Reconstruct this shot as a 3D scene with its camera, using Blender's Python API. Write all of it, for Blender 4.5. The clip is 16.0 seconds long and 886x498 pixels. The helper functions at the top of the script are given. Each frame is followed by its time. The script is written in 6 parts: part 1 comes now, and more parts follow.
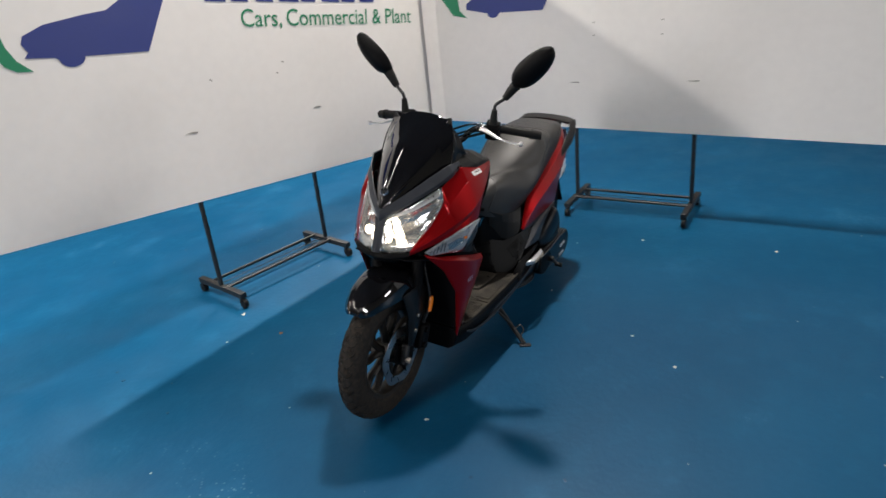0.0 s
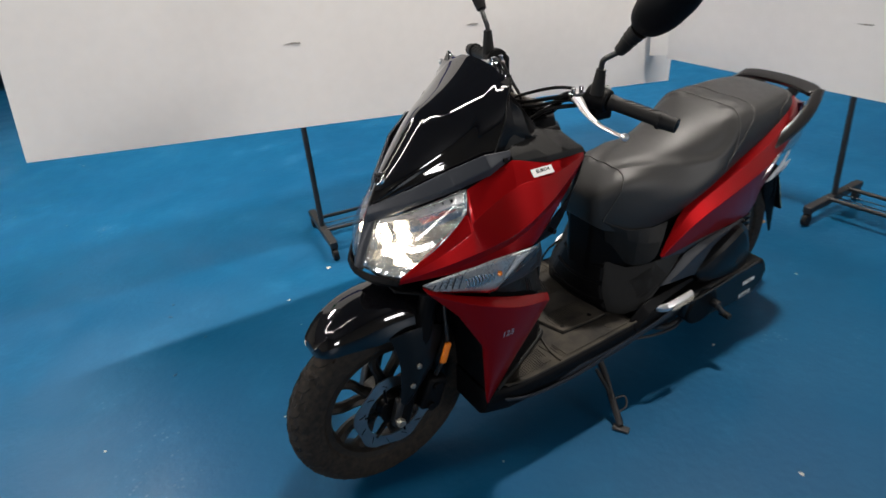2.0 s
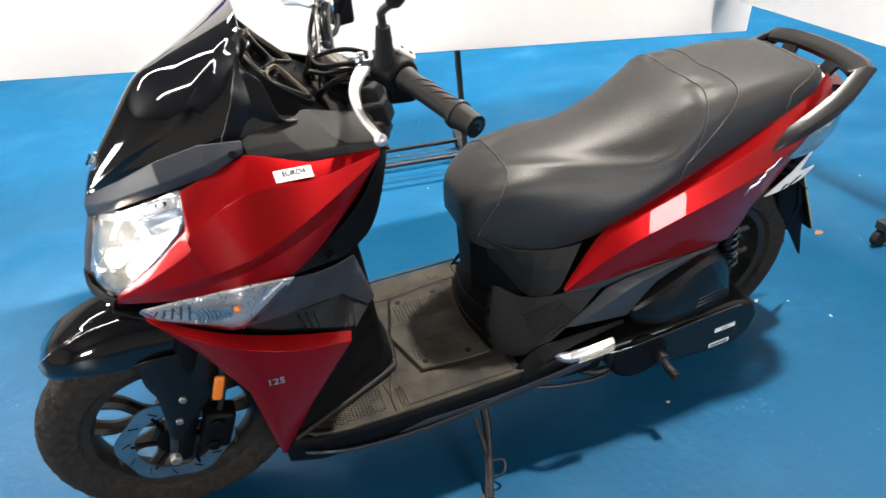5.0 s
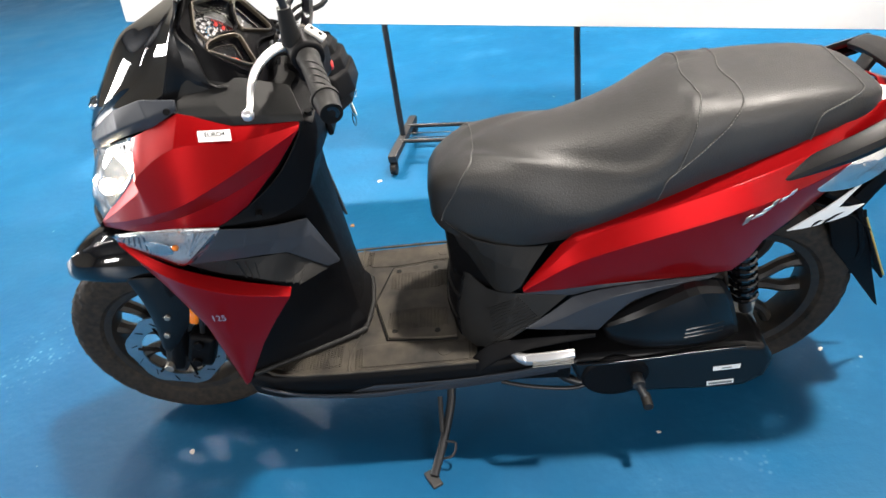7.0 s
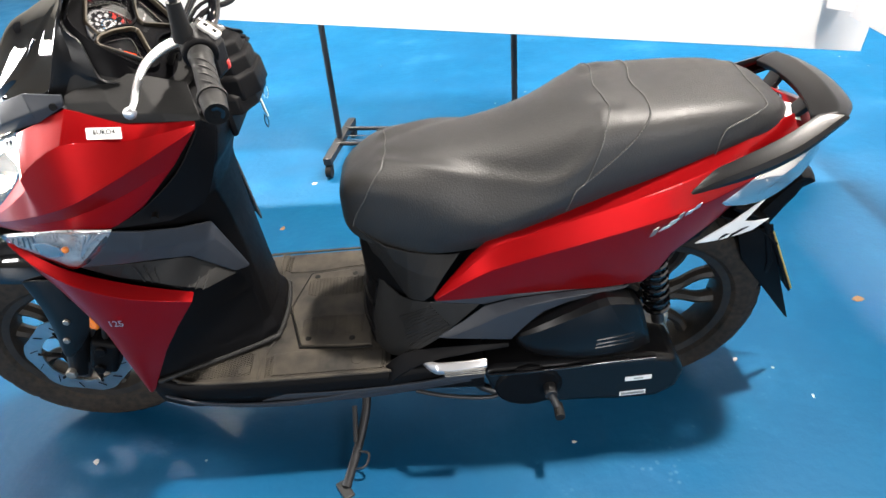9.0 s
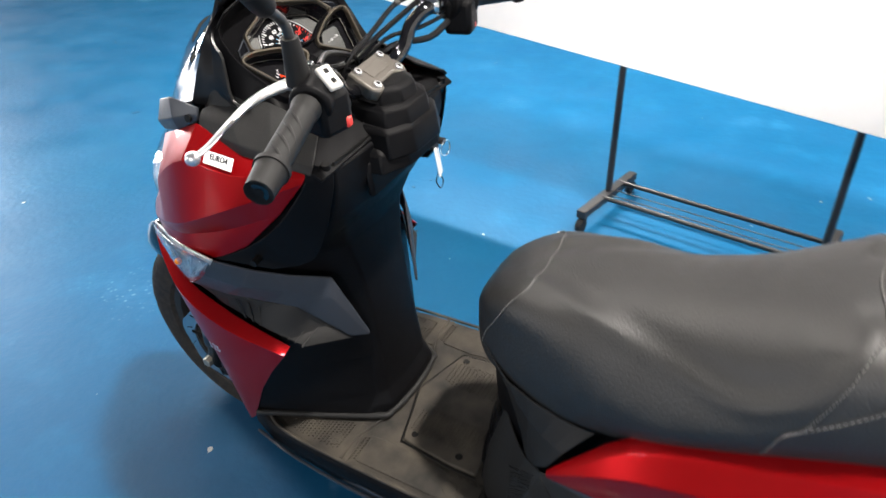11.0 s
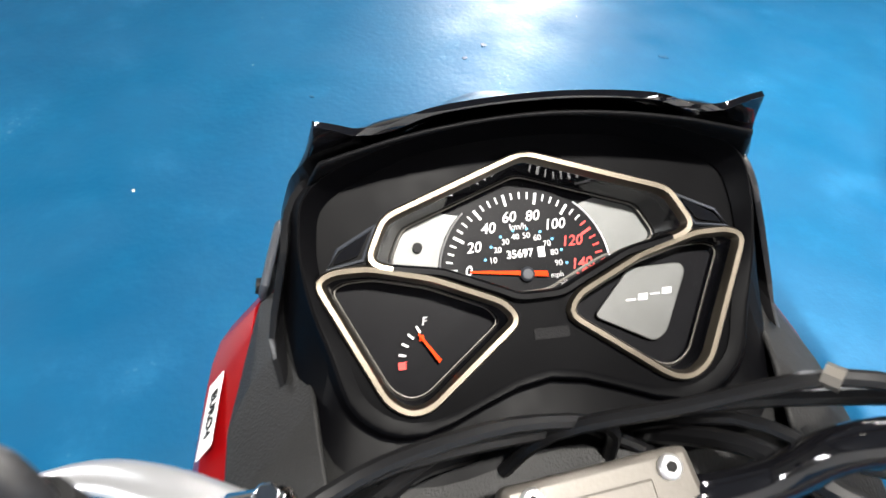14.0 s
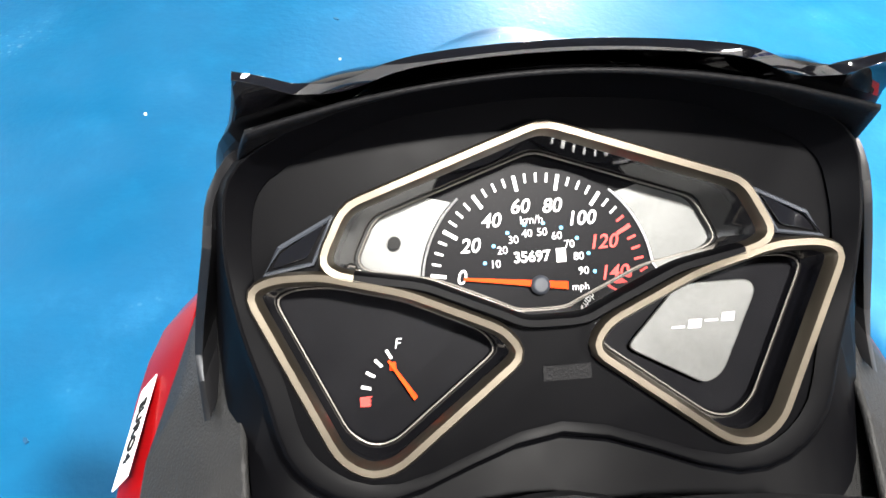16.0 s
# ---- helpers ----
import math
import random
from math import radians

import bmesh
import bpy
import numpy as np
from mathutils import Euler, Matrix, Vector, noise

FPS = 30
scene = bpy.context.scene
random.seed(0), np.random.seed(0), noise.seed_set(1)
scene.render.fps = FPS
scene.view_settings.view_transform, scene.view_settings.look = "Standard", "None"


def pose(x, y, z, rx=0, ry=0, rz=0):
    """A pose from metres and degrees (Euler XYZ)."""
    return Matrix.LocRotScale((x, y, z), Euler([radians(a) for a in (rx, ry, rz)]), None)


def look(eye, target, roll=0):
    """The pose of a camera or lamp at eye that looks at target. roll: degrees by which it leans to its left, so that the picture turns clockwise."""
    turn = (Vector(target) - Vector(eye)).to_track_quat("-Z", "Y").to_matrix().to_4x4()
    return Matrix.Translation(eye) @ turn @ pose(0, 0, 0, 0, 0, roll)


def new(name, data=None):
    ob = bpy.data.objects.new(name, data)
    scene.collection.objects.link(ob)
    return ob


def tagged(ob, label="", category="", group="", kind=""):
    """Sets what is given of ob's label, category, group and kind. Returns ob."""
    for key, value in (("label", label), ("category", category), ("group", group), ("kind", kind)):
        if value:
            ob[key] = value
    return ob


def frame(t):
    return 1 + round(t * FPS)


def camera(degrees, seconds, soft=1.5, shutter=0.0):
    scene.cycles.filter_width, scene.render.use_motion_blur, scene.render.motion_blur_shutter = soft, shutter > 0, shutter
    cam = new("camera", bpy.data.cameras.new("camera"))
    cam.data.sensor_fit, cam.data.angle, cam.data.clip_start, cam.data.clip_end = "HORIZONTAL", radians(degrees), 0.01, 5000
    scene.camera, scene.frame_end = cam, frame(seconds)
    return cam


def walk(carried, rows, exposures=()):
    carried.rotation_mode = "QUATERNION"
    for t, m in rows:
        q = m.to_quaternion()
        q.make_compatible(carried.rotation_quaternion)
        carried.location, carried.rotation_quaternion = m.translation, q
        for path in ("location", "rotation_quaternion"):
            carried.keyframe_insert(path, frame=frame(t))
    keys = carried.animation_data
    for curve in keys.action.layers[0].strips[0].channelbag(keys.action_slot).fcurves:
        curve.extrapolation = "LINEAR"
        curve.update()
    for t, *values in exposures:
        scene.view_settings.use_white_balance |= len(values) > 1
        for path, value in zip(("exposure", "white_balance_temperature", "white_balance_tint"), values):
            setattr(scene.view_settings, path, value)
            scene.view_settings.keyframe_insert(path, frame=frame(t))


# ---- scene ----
cam = camera(66.3, 16.0, 1.5, 0.4)
PATH = [
    (0, (2.372, 1.459, 1.64), (0.825, 0.47, 0.847), -6.1),
    (0.5, (2.095, 1.531, 1.64), (0.702, 0.356, 0.817), -6.0),
    (1, (1.754, 1.604, 1.587), (0.569, 0.225, 0.753), -7.2),
    (1.5, (1.46, 1.535, 1.506), (0.434, 0.064, 0.622), -6.3),
    (2, (1.174, 1.366, 1.474), (0.271, -0.145, 0.525), -5.7),
    (2.5, (0.865, 1.273, 1.413), (0.216, -0.335, 0.415), -7.0),
    (3, (0.677, 1.165, 1.331), (0.148, -0.387, 0.184), -5.1),
    (3.5, (0.57, 1.109, 1.302), (0.19, -0.474, 0.141), -8.1),
    (4, (0.473, 1.145, 1.346), (0.127, -0.517, 0.289), -8.5),
    (4.5, (0.412, 1.199, 1.348), (0.025, -0.437, 0.265), -7.4),
    (4.7, (0.379, 1.226, 1.341), (-0.113, -0.382, 0.258), -6.2),
    (6.8, (-0.152, 1.303, 1.329), (-0.08, -0.353, 0.209), -9.2),
    (7, (-0.19, 1.331, 1.321), (-0.044, -0.324, 0.208), -8.4),
    (7.5, (-0.206, 1.353, 1.32), (-0.05, -0.301, 0.206), -7.3),
    (8, (-0.204, 1.345, 1.32), (-0.137, -0.318, 0.21), -5.8),
    (8.2, (-0.21, 1.34, 1.318), (-0.23, -0.313, 0.192), -5.1),
    (10.3, (-0.455, 1.13, 1.283), (0.092, -0.479, 0.228), -6.6),
    (10.5, (-0.472, 1.077, 1.281), (0.214, -0.478, 0.227), -6.8),
    (11, (-0.463, 0.892, 1.285), (0.395, -0.574, 0.229), -1.4),
    (11.5, (-0.491, 0.708, 1.273), (0.661, -0.579, 0.265), -0.3),
    (12, (-0.509, 0.546, 1.287), (0.919, -0.501, 0.357), -0.6),
    (12.5, (-0.381, 0.441, 1.284), (1.156, -0.419, 0.338), 2.2),
    (13, (-0.246, 0.345, 1.292), (1.335, -0.366, 0.294), 4.1),
    (13.5, (-0.136, 0.247, 1.301), (1.461, -0.115, 0.153), 3.9),
    (14, (-0.027, 0.209, 1.276), (1.461, -0.119, -0.02), 6.8),
    (14.5, (0.04, 0.18, 1.252), (1.458, -0.084, -0.133), 7.7),
    (15, (0.07, 0.171, 1.232), (1.422, -0.078, -0.221), 8.3),
    (15.5, (0.07, 0.173, 1.23), (1.413, -0.074, -0.231), 8.4),
    (16, (0.07, 0.172, 1.232), (1.424, -0.069, -0.22), 7.9),
]
EXPOSURES = [(0,.8,6750,12),(1.5,.82,6800,12),(2.5,1.1,6800,12),(3,1.4,6800,12),(3.5,1.97,6800,12),(4.5,2.0,6900,12),(7,2.2,6900,12),(8,2.25,6850,12),(10.3,2.35,6800,12),(11,2.0,6700,12),(12,1.55,6550,10),(13,1.7,6550,10),(14,2.15,6550,10),(16,2.85,6500,10)]
walk(cam, [(t, look(eye, target, roll)) for t, eye, target, roll in PATH], EXPOSURES)

# ---------------------------------------------------------------- world and lamps
world = bpy.data.worlds.new("hall_air")
scene.world = world
world.use_nodes = True
world.node_tree.nodes["Background"].inputs[0].default_value = (0.9, 0.95, 1.0, 1)
world.node_tree.nodes["Background"].inputs[1].default_value = 0.012


def area_lamp(name, m, sx, sy, power, colour):
    data = bpy.data.lights.new(name, "AREA")
    data.shape, data.size, data.size_y, data.energy, data.color = "RECTANGLE", sx, sy, power, colour
    ob = new(name, data)
    ob.matrix_world = m
    return ob


COOL = (1.0, 0.962, 0.91)
LAMPS = [(1.4, -3.0, 3.2, 100, 1.5), (-2.6, -2.7, 3.2, 95, 1.5), (2.5, 0.0, 4.9, 24, 1.8), (5.2, -0.4, 4.9, 38, 4.6), (5.4, -3.6, 4.9, 40, 4.6)]
for lx, ly, lz, watt, long in LAMPS:
    area_lamp("strip_lamp", pose(lx, ly, lz), long, 0.14, watt, COOL)
# fill light for the boards, in two unseen windows added to the long wall
FILL_WINDOWS = [(-3.0, 130), (8.6, 150)]
for lx, watt in FILL_WINDOWS:
    area_lamp("window_daylight", pose(lx, 8.98, 2.9, -80), 2.4, 1.2, watt, (0.97, 0.98, 1.0))
# the high-bay lamp over the scooter, whose small bright face gives the mirrors their crisp shadows
BAY = (-1.62, -0.05, 4.9)
area_lamp("bay_lamp", pose(*BAY), 0.24, 0.24, 135, COOL)
# daylight in the open roller door at the far end of the hall
area_lamp("door_daylight", pose(13.9, -3.7, 2.1, 0, 90, 0), 3.6, 2.2, 260, (0.97, 0.98, 1.0))

# ---------------------------------------------------------------- helpers for meshes


def bm_new():
    return bmesh.new()


def part(name, bm, material, parent=None, label="", smooth=35):
    me = bpy.data.meshes.new(name)
    bm.normal_update()
    bm.to_mesh(me)
    bm.free()
    for p in me.polygons:
        p.use_smooth = smooth > 0
    if smooth:
        me.set_sharp_from_angle(angle=radians(smooth))
    if material:
        me.materials.append(material)
    ob = new(name, me)
    if parent:
        ob.parent = parent
    if label:
        tagged(ob, label)
    return ob


def soften(ob, width=0.003, segments=2, angle=30):
    m = ob.modifiers.new("soft", "BEVEL")
    m.width, m.segments, m.limit_method, m.angle_limit = width, segments, "ANGLE", radians(angle)
    m.harden_normals = False
    return ob


def spline(pts, n):
    """Catmull-Rom through pts, n steps a span."""
    pts = [Vector(p) for p in pts]
    if n <= 1 or len(pts) < 3:
        return pts
    out = []
    for i in range(len(pts) - 1):
        a, b, c, d = pts[max(i - 1, 0)], pts[i], pts[i + 1], pts[min(i + 2, len(pts) - 1)]
        for k in range(n):
            t = k / n
            out.append(0.5 * ((2 * b) + (c - a) * t + (2 * a - 5 * b + 4 * c - d) * t * t + (3 * b - a - 3 * c + d) * t**3))
    return out + [pts[-1]]


def grid_bm(rows, closed=False):
    bm = bm_new()
    vs = [[bm.verts.new(p) for p in r] for r in rows]
    for i in range(len(rows) - 1):
        n = len(rows[i])
        for j in range(n if closed else n - 1):
            k = (j + 1) % n
            try:
                bm.faces.new((vs[i][j], vs[i][k], vs[i + 1][k], vs[i + 1][j]))
            except ValueError:
                pass
    return bm, vs


def wide(p):
    """The nose's bodywork swells a little between the indicators and the screen."""
    x, y, z = p
    up = min(1.0, max(0.0, (z - 0.6) / 0.12)) * min(1.0, max(0.0, (1.06 - z) / 0.08)) * min(1.0, max(0.0, (x - 0.08) / 0.03))
    return Vector((x, y * (1 + 0.055 * up), z))


def panel(name, rows, material, parent, out=(0, 1, 0), thick=0.004, su=3, sv=1, side=1, label="", bevel=0.0025, angle=14):
    """A shell from rows of places; su smooths along a row, sv from row to row. side -1 mirrors it to the right."""
    rows = [spline([wide((x, y * side, z)) for x, y, z in r], su) for r in rows]
    if sv > 1:
        cols = [spline(c, sv) for c in zip(*rows)]
        rows = [list(r) for r in zip(*cols)]
    bm, _ = grid_bm(rows)
    bmesh.ops.remove_doubles(bm, verts=bm.verts, dist=1e-5)
    bm.normal_update()
    o = Vector((out[0], out[1] * side, out[2]))
    if sum((f.normal.dot(o) * f.calc_area() for f in bm.faces)) < 0:
        bmesh.ops.reverse_faces(bm, faces=bm.faces)
    ob = part(name, bm, material, parent, label, max(angle, 8))
    m = ob.modifiers.new("thick", "SOLIDIFY")
    m.thickness, m.offset = thick, -1
    if bevel:
        soften(ob, bevel, 3, angle)
    return ob


def frames_along(pts):
    t0 = (pts[1] - pts[0]).normalized()
    up = Vector((0, 0, 1)) if abs(t0.z) < 0.9 else Vector((1, 0, 0))
    u = t0.cross(up).normalized()
    out = []
    for i, p in enumerate(pts):
        t = (pts[min(i + 1, len(pts) - 1)] - pts[max(i - 1, 0)]).normalized()
        u = (u - t * u.dot(t)).normalized()
        out.append((p, u, t.cross(u)))
    return out


def tube_bm(pts, r, seg=10, n=4, flat=1.0, bm=None):
    pts = spline(pts, n)
    rs = r if callable(r) else (lambda t: r)
    bm = bm or bm_new()
    rings = []
    for i, (p, u, v) in enumerate(frames_along(pts)):
        q = rs(i / (len(pts) - 1))
        rings.append([bm.verts.new(p + u * q * math.cos(2 * math.pi * k / seg) + v * q * flat * math.sin(2 * math.pi * k / seg)) for k in range(seg)])
    for a, b in zip(rings, rings[1:]):
        for k in range(seg):
            bm.faces.new((a[k], a[(k + 1) % seg], b[(k + 1) % seg], b[k]))
    bm.faces.new(rings[0][::-1])
    bm.faces.new(rings[-1])
    return bm


def tube(name, pts, r, material, parent=None, label="", seg=10, n=4, flat=1.0):
    return part(name, tube_bm(pts, r, seg, n, flat), material, parent, label, 40)


def loft_bm(rings, caps=True):
    bm, vs = grid_bm(rings, True)
    if caps:
        bm.faces.new(vs[0][::-1])
        bm.faces.new(vs[-1])
    bmesh.ops.recalc_face_normals(bm, faces=bm.faces)
    return bm


def prism_bm(outline, m, depth, bm=None):
    """The flat outline (x, y) set up in the frame m and made depth thick downwards."""
    bm = bm or bm_new()
    top = [bm.verts.new(m @ Vector((x, y, 0))) for x, y in outline]
    low = [bm.verts.new(m @ Vector((x, y, -depth))) for x, y in outline]
    n = len(outline)
    bm.faces.new(top)
    bm.faces.new(low[::-1])
    for i in range(n):
        bm.faces.new((top[(i + 1) % n], top[i], low[i], low[(i + 1) % n]))
    bmesh.ops.recalc_face_normals(bm, faces=bm.faces)
    return bm


def prism(name, outline, m, depth, material, parent=None, label="", bevel=0.002, smooth=30):
    ob = part(name, prism_bm(outline, m, depth), material, parent, label, smooth)
    return soften(ob, bevel, 2) if bevel else ob


def slab_bm(size, m, bm=None):
    bm = bm or bm_new()
    bmesh.ops.create_cube(bm, size=1, matrix=m @ Matrix.Diagonal((*size, 1)))
    return bm


def slab(name, size, m, material, parent=None, label="", bevel=0.003):
    ob = part(name, slab_bm(size, m), material, parent, label, 30)
    return soften(ob, bevel, 2) if bevel else ob


def cyl_bm(a, b, r, r2=None, seg=20, bm=None):
    a, b = Vector(a), Vector(b)
    bm = bm or bm_new()
    q = (b - a).to_track_quat("Z", "Y").to_matrix().to_4x4()
    bmesh.ops.create_cone(bm, cap_ends=True, segments=seg, radius1=r, radius2=r if r2 is None else r2, depth=(b - a).length, matrix=Matrix.Translation((a + b) / 2) @ q)
    return bm


def cyl(name, a, b, r, material, parent=None, label="", r2=None, seg=20, bevel=0.0015):
    ob = part(name, cyl_bm(a, b, r, r2, seg), material, parent, label, 40)
    return soften(ob, bevel, 2, 40) if bevel else ob


def lathe_bm(profile, centre, seg=48):
    """profile (r, y) turned about the y axis through centre."""
    c = Vector(centre)
    rings = [[c + Vector((r * math.cos(2 * math.pi * k / seg), y, r * math.sin(2 * math.pi * k / seg))) for k in range(seg)] for r, y in profile]
    bm, _ = grid_bm(rings, True)
    bmesh.ops.recalc_face_normals(bm, faces=bm.faces)
    return bm


def text(name, body, size, m, material, parent=None, depth=0.0004, align="CENTER", fat=0.0):
    cu = bpy.data.curves.new(name, "FONT")
    cu.body, cu.size, cu.extrude, cu.align_x, cu.align_y = body, size, depth, align, "CENTER"
    cu.resolution_u, cu.offset = 3, fat
    tmp = bpy.data.objects.new(name, cu)
    scene.collection.objects.link(tmp)
    me = bpy.data.meshes.new_from_object(tmp.evaluated_get(bpy.context.evaluated_depsgraph_get()))
    bpy.data.objects.remove(tmp)
    me.transform(m)
    me.materials.clear()
    me.materials.append(material)
    ob = new(name, me)
    if parent:
        ob.parent = parent
    return ob


def thing(name, label, category, m=None, group=""):
    ob = new(name)
    ob.empty_display_size = 0.1
    if m is not None:
        ob.matrix_world = m
    return tagged(ob, label, category, group)


# ---------------------------------------------------------------- materials


def material(name, colour, rough=0.5, metal=0.0, vary=0.12, scale=6.0, grain=0.0, grain_scale=400.0, coat=0.0, spec=0.5, rough_vary=0.08, dust=None, dust_amount=0.0, emit=None, emit_power=0.0):
    m = bpy.data.materials.new(name)
    m.use_nodes = True
    nt, nodes, link = m.node_tree, m.node_tree.nodes, m.node_tree.links.new
    b = nodes["Principled BSDF"]
    b.inputs["Metallic"].default_value = metal
    b.inputs["Coat Weight"].default_value = coat
    b.inputs["Specular IOR Level"].default_value = spec
    b.inputs["Coat Roughness"].default_value = 0.012
    co = nodes.new("ShaderNodeTexCoord")
    n1 = nodes.new("ShaderNodeTexNoise")
    n1.inputs["Scale"].default_value, n1.inputs["Detail"].default_value = scale, 6
    link(co.outputs["Object"], n1.inputs["Vector"])
    n2 = nodes.new("ShaderNodeTexNoise")
    n2.inputs["Scale"].default_value, n2.inputs["Detail"].default_value = scale * 9, 5
    link(co.outputs["Object"], n2.inputs["Vector"])
    add = nodes.new("ShaderNodeMath")
    add.operation = "ADD"
    link(n1.outputs[0], add.inputs[0]), link(n2.outputs[0], add.inputs[1])
    ramp = nodes.new("ShaderNodeMapRange")
    ramp.inputs[1].default_value, ramp.inputs[2].default_value = 0.6, 1.4
    ramp.inputs[3].default_value, ramp.inputs[4].default_value = 1 - vary, 1 + vary
    link(add.outputs[0], ramp.inputs[0])
    mul = nodes.new("ShaderNodeMix")
    mul.data_type, mul.blend_type = "RGBA", "MULTIPLY"
    mul.inputs[0].default_value = 1
    mul.inputs[6].default_value = (*colour, 1)
    link(ramp.outputs[0], mul.inputs[7])
    colour_out = mul.outputs[2]
    if dust:
        n3 = nodes.new("ShaderNodeTexNoise")
        n3.inputs["Scale"].default_value, n3.inputs["Detail"].default_value = scale * 2.2, 8
        link(co.outputs["Object"], n3.inputs["Vector"])
        r3 = nodes.new("ShaderNodeMapRange")
        r3.inputs[1].default_value, r3.inputs[2].default_value = 0.35, 0.75
        r3.inputs[4].default_value = dust_amount
        link(n3.outputs[0], r3.inputs[0])
        mx = nodes.new("ShaderNodeMix")
        mx.data_type = "RGBA"
        link(r3.outputs[0], mx.inputs[0]), link(colour_out, mx.inputs[6])
        mx.inputs[7].default_value = (*dust, 1)
        colour_out = mx.outputs[2]
    link(colour_out, b.inputs["Base Color"])
    rr = nodes.new("ShaderNodeMapRange")
    rr.inputs[1].default_value, rr.inputs[2].default_value = 0.6, 1.4
    rr.inputs[3].default_value, rr.inputs[4].default_value = max(rough - rough_vary, 0.02), min(rough + rough_vary, 1)
    link(add.outputs[0], rr.inputs[0]), link(rr.outputs[0], b.inputs["Roughness"])
    if grain:
        g = nodes.new("ShaderNodeTexNoise")
        g.inputs["Scale"].default_value, g.inputs["Detail"].default_value = grain_scale, 2
        link(co.outputs["Object"], g.inputs["Vector"])
        bump = nodes.new("ShaderNodeBump")
        bump.inputs["Strength"].default_value, bump.inputs["Distance"].default_value = grain, 0.001
        link(g.outputs[0], bump.inputs["Height"]), link(bump.outputs[0], b.inputs["Normal"])
    if emit:
        b.inputs["Emission Color"].default_value, b.inputs["Emission Strength"].default_value = (*emit, 1), emit_power
    return m


def glass_material(name, tint=(1, 1, 1), rough=0.02, ior=1.5, edge=0.8):
    m = bpy.data.materials.new(name)
    m.use_nodes = True
    nodes, link = m.node_tree.nodes, m.node_tree.links.new
    nodes.remove(nodes["Principled BSDF"])
    clear, gloss, mix = nodes.new("ShaderNodeBsdfTransparent"), nodes.new("ShaderNodeBsdfGlossy"), nodes.new("ShaderNodeMixShader")
    facing, power, amount = nodes.new("ShaderNodeLayerWeight"), nodes.new("ShaderNodeMath"), nodes.new("ShaderNodeMapRange")
    power.operation = "POWER"
    power.inputs[1].default_value = 4.0
    amount.inputs[3].default_value, amount.inputs[4].default_value = ((ior - 1) / (ior + 1)) ** 2, edge
    link(facing.outputs["Facing"], power.inputs[0]), link(power.outputs[0], amount.inputs[0])
    clear.inputs[0].default_value = (*tint, 1)
    gloss.inputs["Roughness"].default_value = rough
    link(amount.outputs[0], mix.inputs[0]), link(clear.outputs[0], mix.inputs[1]), link(gloss.outputs[0], mix.inputs[2])
    link(mix.outputs[0], nodes["Material Output"].inputs[0])
    return m


def floor_material():
    m = bpy.data.materials.new("blue_floor_paint")
    m.use_nodes = True
    nodes, link = m.node_tree.nodes, m.node_tree.links.new
    b = nodes["Principled BSDF"]
    co = nodes.new("ShaderNodeTexCoord")

    def noise_node(scale, detail=6, rough=0.55):
        n = nodes.new("ShaderNodeTexNoise")
        n.inputs["Scale"].default_value, n.inputs["Detail"].default_value, n.inputs["Roughness"].default_value = scale, detail, rough
        link(co.outputs["Object"], n.inputs["Vector"])
        return n.outputs[0]

    def rng(src, a, b_, c, d):
        n = nodes.new("ShaderNodeMapRange")
        for k, v in zip((1, 2, 3, 4), (a, b_, c, d)):
            n.inputs[k].default_value = v
        link(src, n.inputs[0])
        return n.outputs[0]

    def mix(f, a, b_):
        n = nodes.new("ShaderNodeMix")
        n.data_type = "RGBA"
        link(f, n.inputs[0])
        for s, v in ((6, a), (7, b_)):
            if isinstance(v, tuple):
                n.inputs[s].default_value = (*v, 1)
            else:
                link(v, n.inputs[s])
        return n.outputs[2]

    base = mix(rng(noise_node(0.55), 0.35, 0.68, 0, 1), FLOOR_A, FLOOR_B)
    base = mix(rng(noise_node(7, 8), 0.52, 0.8, 0, 0.35), base, FLOOR_C)
    scuff = rng(noise_node(2.2, 10, 0.7), 0.56, 0.75, 0, 0.3)
    base = mix(scuff, base, (0.03, 0.17, 0.32))
    vor = nodes.new("ShaderNodeTexVoronoi")
    vor.inputs["Scale"].default_value = 5.5
    link(co.outputs["Object"], vor.inputs["Vector"])
    fleck = rng(vor.outputs["Distance"], 0.012, 0.03, 1, 0)
    base = mix(fleck, base, (0.4, 0.4, 0.36))
    vor2 = nodes.new("ShaderNodeTexVoronoi")
    vor2.inputs["Scale"].default_value = 2.3
    link(co.outputs["Object"], vor2.inputs["Vector"])
    dark = rng(vor2.outputs["Distance"], 0.014, 0.03, 0.8, 0)
    base = mix(dark, base, (0.003, 0.025, 0.06))
    # clusters of worn pale specks
    vor3 = nodes.new("ShaderNodeTexVoronoi")
    vor3.inputs["Scale"].default_value = 45
    link(co.outputs["Object"], vor3.inputs["Vector"])
    both = nodes.new("ShaderNodeMath")
    both.operation = "MULTIPLY"
    link(rng(vor3.outputs["Distance"], 0.1, 0.3, 0.4, 0), both.inputs[0])
    link(rng(noise_node(1.1, 7, 0.65), 0.6, 0.72, 0, 1), both.inputs[1])
    base = mix(both.outputs[0], base, (0.24, 0.36, 0.42))
    b.inputs["Specular IOR Level"].default_value = 0.18
    link(base, b.inputs["Base Color"])
    link(rng(noise_node(3.1, 8, 0.6), 0.35, 0.7, 0.36, 0.56), b.inputs["Roughness"])
    bump = nodes.new("ShaderNodeBump")
    bump.inputs["Strength"].default_value, bump.inputs["Distance"].default_value = 0.3, 0.005
    link(noise_node(34, 5, 0.5), bump.inputs["Height"])
    link(bump.outputs[0], b.inputs["Normal"])
    return m


